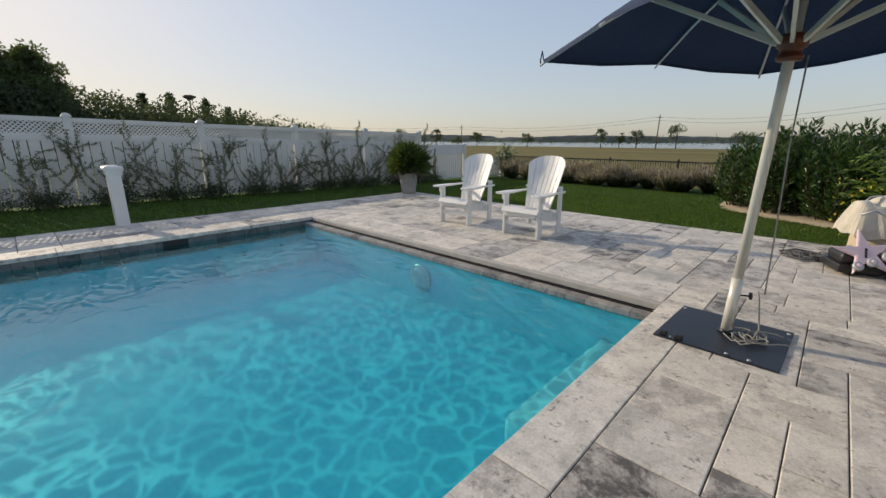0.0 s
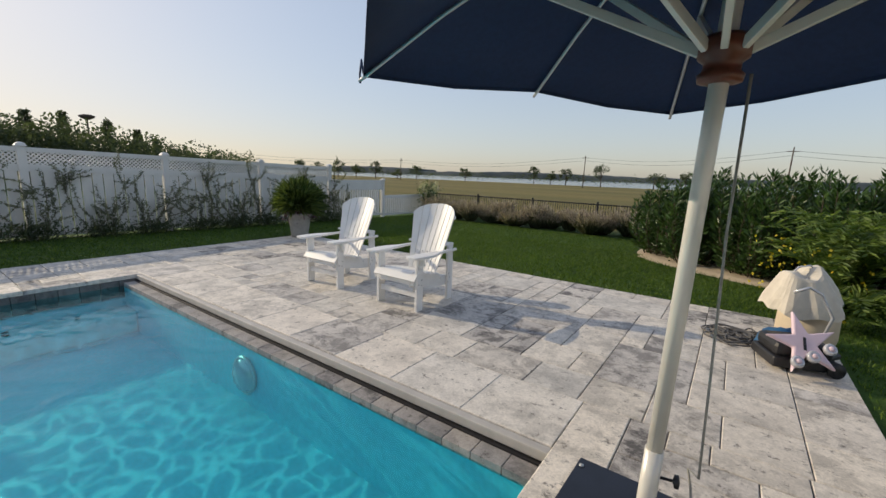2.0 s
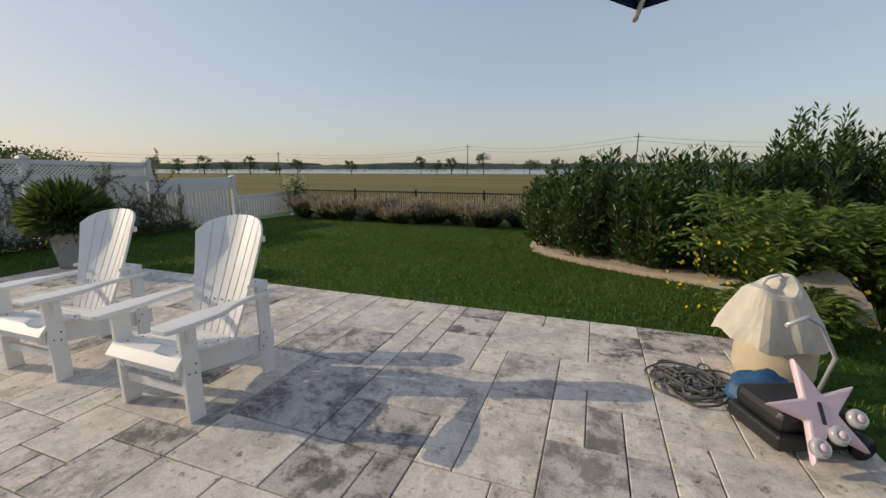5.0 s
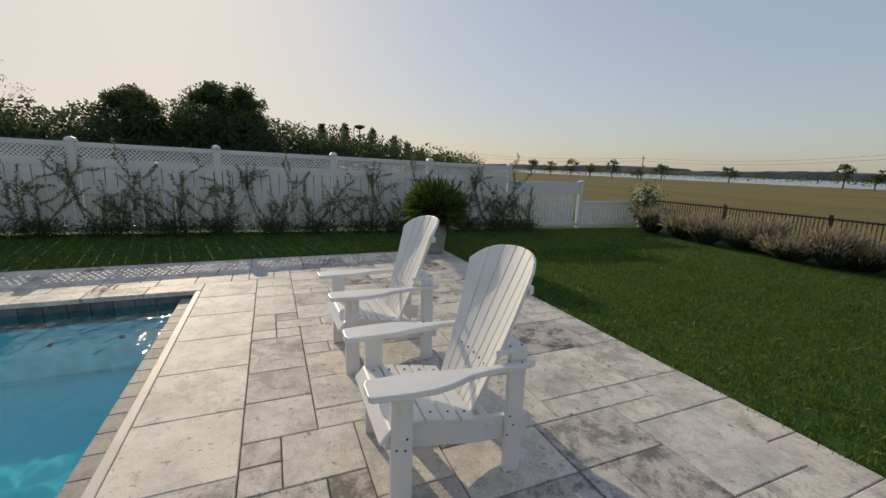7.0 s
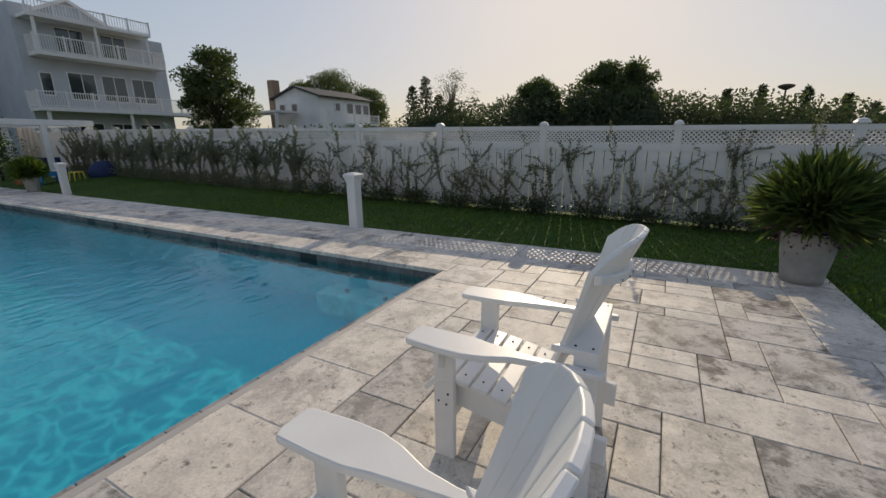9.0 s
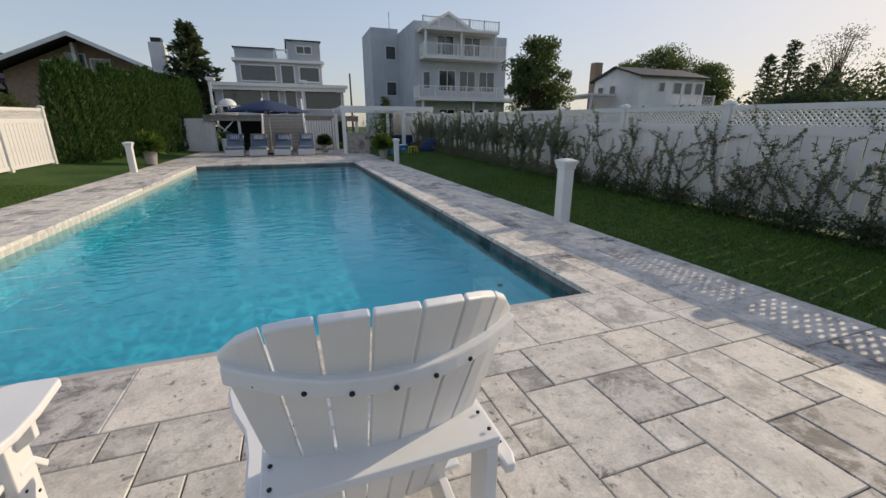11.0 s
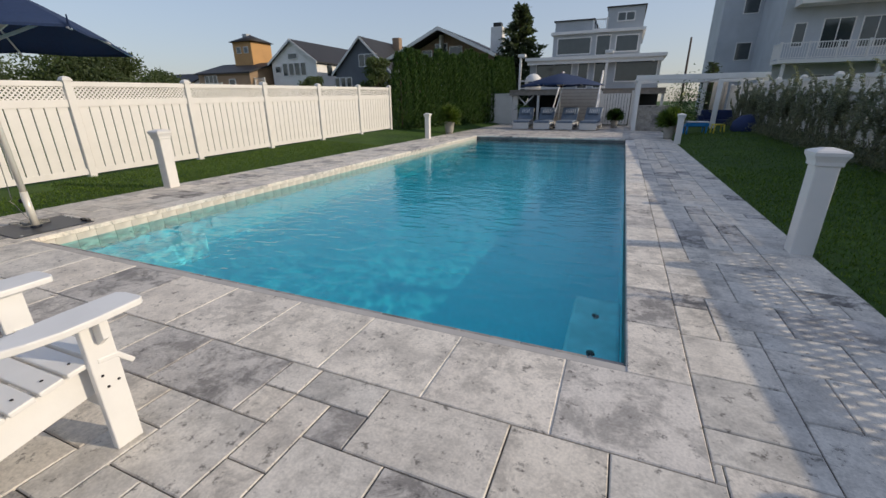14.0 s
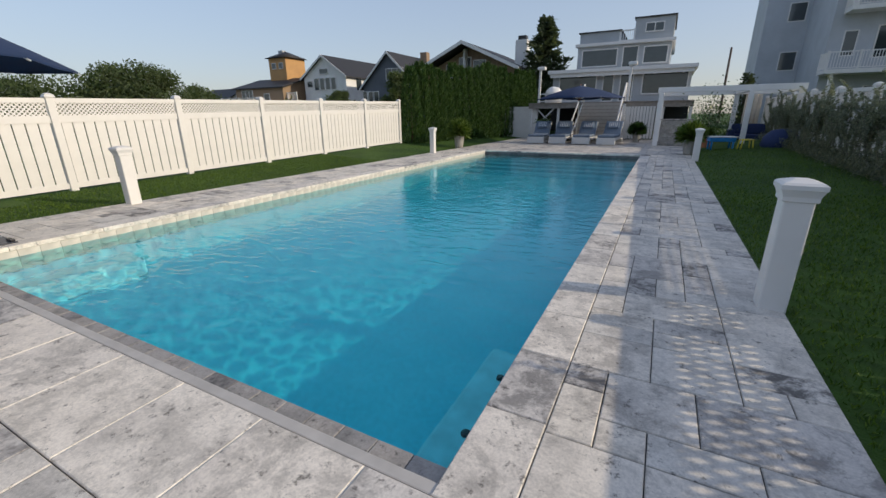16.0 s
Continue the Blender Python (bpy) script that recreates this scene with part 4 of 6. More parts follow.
def pot_bm(r0, r1, h):
    return lathe([(0.0, 0.0), (r0, 0.0), (r0 * 1.04, h * 0.15), (r1 * 0.92, h * 0.55), (r1, h * 0.9), (r1 * 1.07, h * 0.92), (r1 * 1.07, h), (r1 * 0.93, h), (r1 * 0.9, h * 0.9), (0.0, h * 0.9)], 24)


def fronds(seed, n, reach, rise, leaflets, mat, parent, name, base, size=(0.10, 0.022)):
    """Arching stalks set with leaflets."""
    r = rng_of(seed)
    pos, way, ln = [], [], []
    bm = bmesh.new()
    for _ in range(n):
        a = r.uniform(0, 2 * math.pi)
        L = reach * r.uniform(0.7, 1.1)
        up = rise * r.uniform(0.55, 1.1)
        pts = []
        for i in range(7):
            v = i / 6
            pts.append(Vector((math.cos(a) * L * v ** 1.2, math.sin(a) * L * v ** 1.2, up * (1.9 * v - 1.25 * v * v))) + Vector(base))
        tube(pts, [0.005 * (1 - 0.7 * i / 6) for i in range(7)], 3, bm)
        for j in range(leaflets):
            v = 0.12 + 0.88 * (j + r.random()) / leaflets
            k0 = min(5, int(v * 6))
            p = pts[k0].lerp(pts[k0 + 1], v * 6 - k0)
            d = (pts[k0 + 1] - pts[k0]).normalized()
            side = d.cross(Vector((0, 0, 1))).normalized() * (1 if j % 2 else -1)
            w = side * 0.8 + d * 0.75 + Vector((0, 0, r.uniform(-0.25, 0.3)))
            pos.append(p), way.append(w), ln.append(size[0] * (1.15 - 0.6 * v) * r.uniform(0.7, 1.2))
    part(name + "_stalk", bm, mat, parent)
    leaves(name, parent, mat, pos, way, np.array(ln), size[1], seed)


def potted_plant(x, y, scale, seed, label, mat=None, purple=False):
    top = thing("potted_plant", label, "potted plant", pose(x, y, 0))
    h = 0.46 * scale
    part("pot", pot_bm(0.155 * scale, 0.205 * scale, h), M_POT, top, "weathered cement planter")
    part("soil", lathe([(0.0, h * 0.905), (0.184 * scale, h * 0.905), (0.0, h * 0.93)], 16), M_SOIL, top)
    r = rng_of(seed)
    n = 3000
    d = r.normal(size=(n, 3)) * [1, 1, 0.8] + [0, 0, 0.45]
    d /= np.linalg.norm(d, axis=1, keepdims=True)
    d = d[d[:, 2] > -0.45]
    n = len(d)
    start = d * (r.random((n, 1)) ** 0.6) * 0.33 * scale + [0, 0, h * 1.35]
    leaves("foliage", top, mat or L_FERN, start, d + r.normal(0, 0.22, (n, 3)), r.uniform(0.14, 0.31, n) * scale, 0.022 * scale, seed)
    part("stem", tube([(0, 0, h * 0.85), (0, 0, h * 1.3)], [0.05 * scale, 0.03 * scale], 7), M_BARK, top)
    if purple:
        r = rng_of(seed + 5)
        a = r.uniform(0, 6.28, 260)
        d = 0.22 + 0.16 * r.random(260)
        pos = np.column_stack([np.cos(a) * d, np.sin(a) * d, h * (0.95 + 0.15 * r.normal(size=260))])
        leaves("flower_growth", top, L_PURPLE, pos, r.normal(size=(260, 3)), 0.04, 0.03, seed, "trailing purple flowers")
    return top


potted_plant(-8.13, 7.56, 1.15, 41, "bushy green palm-like plant in a cement pot", L_PALM, True)
potted_plant(0.66, -11.9, 1.12, 42, "leafy green plant in a small pale pot")
potted_plant(-8.25, -11.75, 1.0, 43, "bushy bright green plant in a grey planter")
potted_plant(-6.2, -18.3, 0.9, 44, "dark green plant in a pot beside the stairs", L_LAUREL)


def laurel_bush(x, y, w, h, seed):
    """Upright laurel: many stems, each a spire of long glossy leaves."""
    top = thing("laurel_bush", "dense glossy green laurel bush in a mulched bed", "shrub", pose(x, y, ground_z(x, y)), "laurel hedge")
    r = rng_of(seed)
    bm = bmesh.new()
    pos, way = [], []
    for _ in range(46):
        a, d = r.uniform(0, 6.28), w * math.sqrt(r.random())
        bx, by = d * math.cos(a), d * math.sin(a)
        hh = h * r.uniform(0.72, 1.03) * (1 - 0.28 * (d / w) ** 2)
        lean = r.normal(0, 0.06, 2)
        tube([(bx * 0.5, by * 0.5, 0), (bx, by, hh * 0.5), (bx + lean[0], by + lean[1], hh)], [0.012, 0.008, 0.003], 3, bm)
        n = int(58 * hh)
        for j in range(n):
            v = 0.08 + 0.92 * (j + r.random()) / n
            b = r.uniform(0, 6.28)
            out = 0.03 + 0.10 * (1 - v)
            f = min(1, v * 2)
            px, py = (bx * (0.5 + 0.5 * f) + lean[0] * max(0, v - 0.5) * 2, by * (0.5 + 0.5 * f) + lean[1] * max(0, v - 0.5) * 2)
            pos.append((px + out * math.cos(b), py + out * math.sin(b), v * hh))
            way.append((math.cos(b), math.sin(b), r.uniform(-0.1, 0.9) + 0.8 * v))
    part("stem_growth", bm, M_BARK, top)
    leaves("foliage", top, L_LAUREL, pos, way, r.uniform(0.10, 0.17, len(pos)), r.uniform(0.032, 0.05, len(pos)), seed)


for i, (x, y, w, h) in enumerate(((-1.55, 12.9, 0.62, 1.75), (-0.75, 12.0, 0.68, 1.98), (-1.0, 13.4, 0.6, 1.9), (0.15, 11.5, 0.66, 1.86), (0.9, 12.2, 0.7, 2.0), (1.1, 11.1, 0.62, 1.85), (1.9, 11.6, 0.7, 2.1), (2.6, 12.6, 0.8, 2.6), (0.1, 13.2, 0.75, 2.0), (3.6, 12.4, 0.9, 2.6))):
    laurel_bush(x - 0.1, y - 0.18, w, h, 100 + i)


def bed_edge():
    """Pale mulch in the curved bed under the shrubs."""
    pts = [(-2.15, 12.9), (-2.0, 12.1), (-1.62, 11.62), (-0.98, 11.12), (-0.28, 10.7), (0.45, 10.35), (1.15, 9.9), (1.55, 9.1), (2.2, 8.2), (6, 8.2), (6, 15), (-1.9, 15), (-2.2, 14)]
    bm = bmesh.new()
    cx, cy = 1.6, 12.0
    rim = [bm.verts.new((x, y, ground_z(x, y) + 0.006)) for x, y in pts]
    inner = [bm.verts.new((x + (cx - x) * 0.07, y + (cy - y) * 0.07, ground_z(x, y) + 0.055)) for x, y in pts]
    mid = bm.verts.new((cx, cy, -0.10))
    for i in range(len(pts)):
        j = (i + 1) % len(pts)
        bm.faces.new((rim[i], rim[j], inner[j], inner[i]))
        bm.faces.new((inner[i], inner[j], mid))
    bmesh.ops.recalc_face_normals(bm, faces=bm.faces)
    solid("garden_bed", bm, M_SAND, "curved shrub bed of pale wood-chip mulch", "garden bed", "structure")


bed_edge()


def fern_clump(x, y, seed, reach, rise):
    top = thing("fern_clump", "arching yellow-green fern-like perennial in the shrub bed", "plant", pose(x, y, ground_z(x, y)))
    fronds(seed, 90, reach, rise, 30, L_FERN, top, "foliage", (0, 0, 0.02), (0.19, 0.028))
    r = rng_of(seed + 1)
    n = 80
    a = r.uniform(2.2, 4.6, n)
    d = reach * r.uniform(0.55, 1.0, n)
    pos = np.column_stack([d * np.cos(a), d * np.sin(a), rise * r.uniform(0.05, 0.55, n)])
    leaves("flower_growth", top, L_YELLOW, pos, r.normal(size=(n, 3)) + [0, 0, 1], 0.045, 0.04, seed, "small yellow flowers")


fern_clump(0.85, 8.9, 61, 0.95, 1.6)
fern_clump(1.75, 8.7, 62, 0.9, 1.5)
fern_clump(0.75, 8.1, 64, 0.45, 0.5)


def plume_grass(x, y, w, h, seed):
    top = thing("ornamental_grass", "pale silvery lavender-like shrub along the black fence", "shrub", pose(x, y, ground_z(x, y)), "border along the black fence")
    r = rng_of(seed)
    n = 620
    a, d = r.uniform(0, 6.28, n), np.sqrt(r.random(n))
    base = np.column_stack([np.cos(a) * d * w * 0.35, np.sin(a) * d * w * 0.35, np.zeros(n)])
    way = np.column_stack([np.cos(a) * d * w * 0.95, np.sin(a) * d * w * 0.95, h * r.uniform(0.5, 1.0, n)])
    leaves("foliage", top, L_LAVGREEN, base, way, np.linalg.norm(way, axis=1) * 0.8, 0.012, seed, "", 0.1)
    tip = base + way * r.uniform(0.55, 0.95, n)[:, None]
    leaves("plume_growth", top, L_LAV, np.repeat(tip, 2, 0), np.repeat(way, 2, 0) + r.normal(0, 0.12, (2 * n, 3)), r.uniform(0.10, 0.22, 2 * n), 0.022, seed + 1, "pale silvery plumes", 0.1)


for i in range(14):
    plume_grass(-10.5 + i * 0.63 + 0.15 * math.sin(i * 2.1), 15.75 + 0.25 * math.sin(i * 1.7), 0.50 + 0.1 * math.sin(i * 3.3), 0.72 + 0.17 * math.sin(i * 2.7 + 1), 200 + i)


def hydrangea():
    top = thing("hydrangea_bush", "small shrub with cream cone-shaped flower heads at the fence corner", "shrub", pose(-11.05, 16.0, -0.29))
    r = rng_of(77)
    bm = bmesh.new()
    for i in range(14):
        a = i * 2.4
        tube([(0, 0, 0), (0.12 * math.cos(a), 0.12 * math.sin(a), 0.6), (0.32 * math.cos(a), 0.32 * math.sin(a), 1.1 + 0.2 * math.sin(i))], [0.012, 0.009, 0.005], 4, bm)
    part("stem_growth", bm, M_BARK, top)
    p = r.normal(size=(900, 3)) * [0.22, 0.22, 0.28] + [0, 0, 0.85]
    leaves("foliage", top, L_LAUREL, p, r.normal(size=(900, 3)), 0.09, 0.05, 77)
    heads = []
    for i in range(14):
        a = i * 2.4
        c = np.array([0.33 * math.cos(a), 0.33 * math.sin(a), 1.12 + 0.2 * math.sin(i)])
        heads.append(c + r.normal(size=(60, 3)) * [0.045, 0.045, 0.09])
    heads = np.concatenate(heads)
    leaves("flower_growth", top, L_WHITEFL, heads, r.normal(size=heads.shape), 0.04, 0.035, 78, "cream flower heads")


hydrangea()


def climber(seed, full):
    """A trained shrub against the fence: bare arching stems, sparse leaves and a green tuft at its foot."""
    top = thing("climbing_shrub", "sparse arching climbing shrub trained against the white fence", "shrub", None, "shrubs along the fence")
    r = rng_of(seed)
    bm = bmesh.new()
    pos, way = [], []

    def branch(p, d, length, rad, depth):
        pts = [p]
        n = 5
        for i in range(n):
            d = (d + Vector((r.normal(0, 0.07), r.normal(0, 0.20), r.normal(0.0, 0.12)))).normalized()
            q = pts[-1] + d * length / n
            q.x = max(-0.22, min(0.30, q.x))
            pts.append(q)
            for _ in range(int((17 + 20 * full) * length)):
                pos.append(pts[-2].lerp(q, r.random()))
                way.append((r.normal(0, 1), r.normal(0, 1), r.normal(0.1, 0.8)))
        tube(pts, [rad * (1 - 0.7 * i / n) for i in range(n + 1)], 4, bm)
        if depth:
            for _ in range(2 + int(r.random() * 2)):
                k0 = 1 + int(r.random() * (n - 1))
                branch(pts[k0].copy(), (d + Vector((r.normal(0, 0.15), r.normal(0, 0.8), r.normal(0.2, 0.4)))).normalized(), length * r.uniform(0.35, 0.6), rad * 0.55, depth - 1)

    for i in range(4 + int(2 * full)):
        branch(Vector((r.normal(0, 0.04), r.normal(0, 0.14), 0)), Vector((r.normal(0, 0.08), r.normal(0, 0.30), 1)).normalized(), r.uniform(1.05, 1.75), 0.011, 2)
    part("stem_growth", bm, M_TWIG, top)
    n = len(pos)
    leaves("foliage", top, L_SILVER if full > 0.5 else L_CLIMB, np.array(pos), way, r.uniform(0.035, 0.075, n), r.uniform(0.016, 0.03, n), seed)
    m = 760
    tuft = r.normal(size=(m, 3)) * [0.15, 0.25, 0.12] + [0.03, 0, 0.18]
    leaves("base_growth", top, L_CLIMB if full > 0.5 else L_DARK, tuft, r.normal(size=(m, 3)) + [0, 0, 0.8], 0.10, 0.025, seed, "low green tuft at the foot")
    return top


kinds = [climber(300 + i, f) for i, f in enumerate((0.1, 0.35, 0.2, 0.9, 1.3))]
y, i = 11.6, 0
rr = random.Random(6)
used = set()
while y > -17:
    pick = i % 3 if y > -2.5 else 3 + i % 2
    m = pose(WEST_X + 0.28, y, fall(y) - 0.02)
    m = m @ Matrix.Diagonal((1.0, rr.choice((-1.0, 1.0)) * rr.uniform(0.9, 1.15), rr.uniform(0.78, 0.94), 1))
    if pick not in used:
        kinds[pick].matrix_basis = m
        used.add(pick)
    else:
        c = copy_thing(kinds[pick], m)
        c.matrix_basis = m
    y -= rr.uniform(0.85, 1.15) if y > -2.5 else rr.uniform(0.8, 1.0)
    i += 1


# ---- trees ----
def tree(name, x, y, z, height, spread, seed, mat, label, trunk=0.3, leaf=0.22, n=4200, clumps=26, low=0.32, group=""):
    top = thing(name, label, "tree", pose(x, y, z), group)
    r = rng_of(seed)
    bm = bmesh.new()
    tube([(0, 0, -0.2), (0.1 * r.normal(), 0.1 * r.normal(), height * 0.3), (0.2 * r.normal(), 0.2 * r.normal(), height * 0.72)], [trunk, trunk * 0.7, trunk * 0.25], 8, bm)
    pos = []
    for i in range(clumps):
        a, v = r.uniform(0, 6.28), r.random()
        zc = height * (low + (0.96 - low) * v)
        rad = spread * (0.25 + 0.75 * math.sqrt(max(0.05, 1 - (2 * v - 0.75) ** 2 * 0.8))) * math.sqrt(r.random())
        c = np.array([rad * math.cos(a), rad * math.sin(a), zc])
        tube([(0, 0, zc * 0.55), (c[0] * 0.5, c[1] * 0.5, zc * 0.82), tuple(c)], [trunk * 0.28, trunk * 0.14, trunk * 0.05], 4, bm)
        s = spread * r.uniform(0.15, 0.26)
        q = r.normal(size=(n // clumps, 3))
        q *= (r.random((len(q), 1)) ** 0.4) / (np.linalg.norm(q, axis=1, keepdims=True) + 1e-6)
        pos.append(c + q * [1.75 * s, 1.75 * s, 1.15 * s])
    part("trunk", bm, M_BARK, top)
    pos = np.concatenate(pos)
    leaves("crown", top, mat, pos, r.normal(size=pos.shape), r.uniform(0.6, 1.3, len(pos)) * leaf, leaf * 0.5, seed)
    return top


def conifer(name, x, y, z, height, spread, seed, label, n=3600, leaf=0.26, group=""):
    top = thing(name, label, "tree", pose(x, y, z), group)
    r = rng_of(seed)
    bm = tube([(0, 0, -0.2), (0, 0, height * 0.95)], [0.16, 0.03], 7)
    pos, way = [], []
    for i in range(90):
        v = 0.1 + 0.9 * i / 90
        L = spread * (1 - v) ** 0.75 * r.uniform(0.6, 1.15) + 0.12
        a = i * 2.4 + r.normal(0, 0.3)
        d = Vector((math.cos(a), math.sin(a), 0.12))
        tube([(0, 0, v * height), tuple(d * L + Vector((0, 0, v * height)))], [0.025, 0.008], 3, bm)
        k1 = n // 90
        u = r.random(k1)
        p = np.outer(u * L, [d.x, d.y, d.z]) + [0, 0, v * height] + r.normal(size=(k1, 3)) * 0.13 * (0.4 + L * 0.35)
        pos.append(p)
        way.append(np.tile([d.x, d.y, 0.25], (k1, 1)) + r.normal(0, 0.5, (k1, 3)))
    part("trunk", bm, M_BARK, top)
    leaves("crown", top, L_DARK, np.concatenate(pos), np.concatenate(way), leaf, leaf * 0.4, seed)
    return top


def at_bearing(yaw, d, eye=(-4.0, 6.0)):
    return eye[0] - d * math.sin(radians(yaw)), eye[1] + d * math.cos(radians(yaw))


def woods(name, label, bearings, seed, leaf, per, mat):
    """A far belt of trees as one mass of leaves: rows of (bearing, distance, height, half width)."""
    r = rng_of(seed)
    pos = []
    for yaw, d, h, w in bearings:
        x, y = at_bearing(yaw, d)
        k1 = int(per * w * h / 12)
        p = r.normal(size=(k1, 3))
        p /= np.linalg.norm(p, axis=1, keepdims=True) + 1e-6
        p *= (r.random((k1, 1)) ** 0.4)
        p = p * [w, w, h * 0.52] + [x, y, h * 0.5]
        lump = np.array([noise.noise((a * 0.6, b * 0.6, c * 0.6)) for a, b, c in p])
        p[:, 2] += lump * 0.8
        pos.append(p[(p[:, 2] > -0.6)])
    p = np.concatenate(pos)
    tagged(new(name, leaf_mesh(name, p, r.normal(size=p.shape), r.uniform(0.7, 1.4, len(p)) * leaf, leaf * 0.6, mat, 0.25, r)), label, "woods", "", "stuff")


belt = []
for i in range(46):
    yaw = 64 + i * 1.62 if i < 36 else 122 + (i - 36) * 2.2
    h = np.interp(yaw, [60, 70, 80, 88, 93, 100, 105, 112, 121, 123, 145], [2.6, 3.2, 4.4, 5.0, 5.6, 5.8, 5.6, 5.0, 5.0, 2.8, 2.6]) * (0.94 + 0.12 * math.sin(i * 2.3))
    belt.append((yaw, 40 + 3 * math.sin(i * 1.9), h, 2.4))
woods("tree_belt", "dark hedge-like belt of trees behind the white fence", belt, 11, 0.27, 1700, L_DARK)
for i, (yaw, d, h, s) in enumerate(((93.6, 42, 7.6, 2.5), (97.0, 42, 7.9, 2.6), (104.6, 42, 6.9, 2.3), (131.6, 62, 10.4, 4.6), (127.6, 62, 8.6, 3.2), (135.0, 64, 9.4, 2.8), (144.3, 37.5, 8.4, 2.4))):
    x, y = at_bearing(yaw, d, (-2.2, 5.5))
    tree("tree", x, y, 0, h, s, 400 + i, L_TREE, "leafy deciduous tree, dark against the evening sky", 0.22, 0.28, 15000, 70, 0.16, "trees behind the fence")
x, y = at_bearing(115.7, 44, (-2.2, 5.5))
tree("bare_tree", x, y, 0, 8.2, 2.4, 431, L_CLIMB, "thin half-bare tree with fine twigs", 0.13, 0.16, 1700, 70, 0.4, "trees behind the fence")
for i, (yaw, d, h, s) in enumerate(((121.0, 42, 7.6, 1.7), (122.7, 43, 6.9, 1.6), (119.2, 43, 6.0, 1.8), (84.5, 44, 5.6, 0.8), (81.4, 46, 5.9, 0.7), (77.6, 46, 5.5, 0.9), (74.5, 52, 5.2, 0.8), (72.5, 55, 4.5, 1.0), (70.5, 60, 3.6, 1.2), (68.5, 62, 3.3, 1.3), (117.5, 44, 5.4, 1.8))):
    x, y = at_bearing(yaw, d)
    conifer("cedar_tree", x, y, -0.2, h, s, 450 + i, "ragged dark cedar tree in the belt", 1500, 0.3, "trees behind the fence")
# the tall pine beside the house
conifer("pine_tree", 2.3, -32, 0, 8.8, 3.3, 470, "tall dark pine tree beside the house", 6200, 0.42)
# wind-bent trees along the bay
for i, (yaw, d, h, s) in enumerate(((55.0, 170, 6.2, 3.2), (52.6, 175, 6.0, 2.6), (50.0, 172, 7.0, 2.8), (47.6, 176, 5.8, 3.0), (45.0, 168, 7.2, 2.2), (42.0, 178, 4.4, 2.6), (39.4, 170, 6.0, 2.6), (32.6, 170, 5.8, 2.6), (23.2, 168, 7.2, 2.4), (21.0, 172, 5.6, 2.2), (19.0, 170, 6.8, 2.4), (14.6, 165, 8.6, 3.2), (8.4, 170, 5.6, 4.2), (5.0, 165, 6.4, 3.0), (1.2, 170, 6.0, 4.4), (-4, 168, 6.2, 3.4))):
    x, y = at_bearing(yaw, d, (-1.0, 3.5))
    tree("shore_tree", x, y, -1.5, h, s, 500 + i, L_DARK, "small wind-shaped tree on the bay's edge", 0.22, 0.55, 620, 14, 0.45, "trees along the bay")
woods("shore_scrub", "low dark scrub along the bay's edge", [(62 - i * 1.5, 172 + 8 * math.sin(i * 2), 2.2 + 1.0 * math.sin(i * 1.3), 4.5) for i in range(46)], 13, 0.55, 110, L_DARK)


def utility_pole(yaw, d, h, lean=0.0, eye=(-1.0, 3.5), z=-1.0, arm=True):
    x, y = at_bearing(yaw, d, eye)
    top = thing("utility_pole", "thin leaning timber utility pole", "utility pole", pose(x, y, z, lean, lean * 0.6, 0), "utility poles")
    part("shaft", tube([(0, 0, -0.3), (0, 0, h)], [0.16, 0.11], 7), M_WOODPOLE, top)
    if arm:
        part("crossarm", cbox(-0.9, -0.06, h - 0.8, 0.9, 0.06, h - 0.68, 0.01), M_WOODPOLE, top)
    return Vector((x, y, z + h - 0.6))


ends = [utility_pole(70.5, 150, 9), utility_pole(41.6, 150, 7.6), utility_pole(16.8, 130, 9.4, 3), utility_pole(-4.6, 100, 9.6, 1), utility_pole(-30, 110, 9)]
for k0 in range(2):
    bm = bmesh.new()
    for a, b in zip(ends, ends[1:]):
        tube([a.lerp(b, v) + Vector((0, 0, -1.6 * math.sin(math.pi * v) - 0.9 * k0)) for v in np.linspace(0, 1, 13)], 0.03, 3, bm)
    solid("power_line", bm, M_BLACK, "thin power line slung between the poles", "cable")
x, y = at_bearing(79.4, 45)
nest = thing("nest_platform", "nest platform on a thin pole among the trees", "nest platform", pose(x, y, 0))
part("pole", tube([(0, 0, 0), (0, 0, 5.3)], [0.09, 0.07], 6), M_WOODPOLE, nest)
part("platform", lathe([(0.15, 5.15), (0.55, 5.35), (0.6, 5.5), (0.3, 5.6), (0.0, 5.55)], 10), M_WOODPOLE, nest)
utility_pole(188.5 - 15, 62, 8.5, 0.5, (-6, 6), 0, False)


# ---- arborvitae hedge beyond the east fence ----
def hedge():
    for i in range(20):
        t = i / 19
        x, y = 2.95 - 1.8 * t ** 1.1, -11.65 - 12.85 * t
        top = thing("arborvitae", "tall clipped columnar arborvitae in a green hedge", "hedge plant", pose(x, y, 0.05), "arborvitae hedge")
        r = rng_of(600 + i)
        h = 3.4 + 0.7 * t + 0.15 * r.normal()
        n = 2600
        a, z = r.uniform(0, 6.28, n), h * r.random(n) ** 0.9
        rad = 0.46 * (1 - 0.72 * (z / h) ** 3) * r.uniform(0.75, 1.05, n) * (1 + 0.12 * np.sin(a * 5 + i))
        pos = np.column_stack([rad * np.cos(a), rad * np.sin(a), z])
        way = np.column_stack([np.cos(a) * 0.5, np.sin(a) * 0.5, np.ones(n)]) + r.normal(0, 0.25, (n, 3))
        part("trunk", tube([(0, 0, -0.1), (0, 0, h * 0.8)], [0.05, 0.02], 5), M_BARK, top)
        leaves("foliage", top, L_HEDGE, pos, way, r.uniform(0.12, 0.24, n), 0.05, 600 + i)


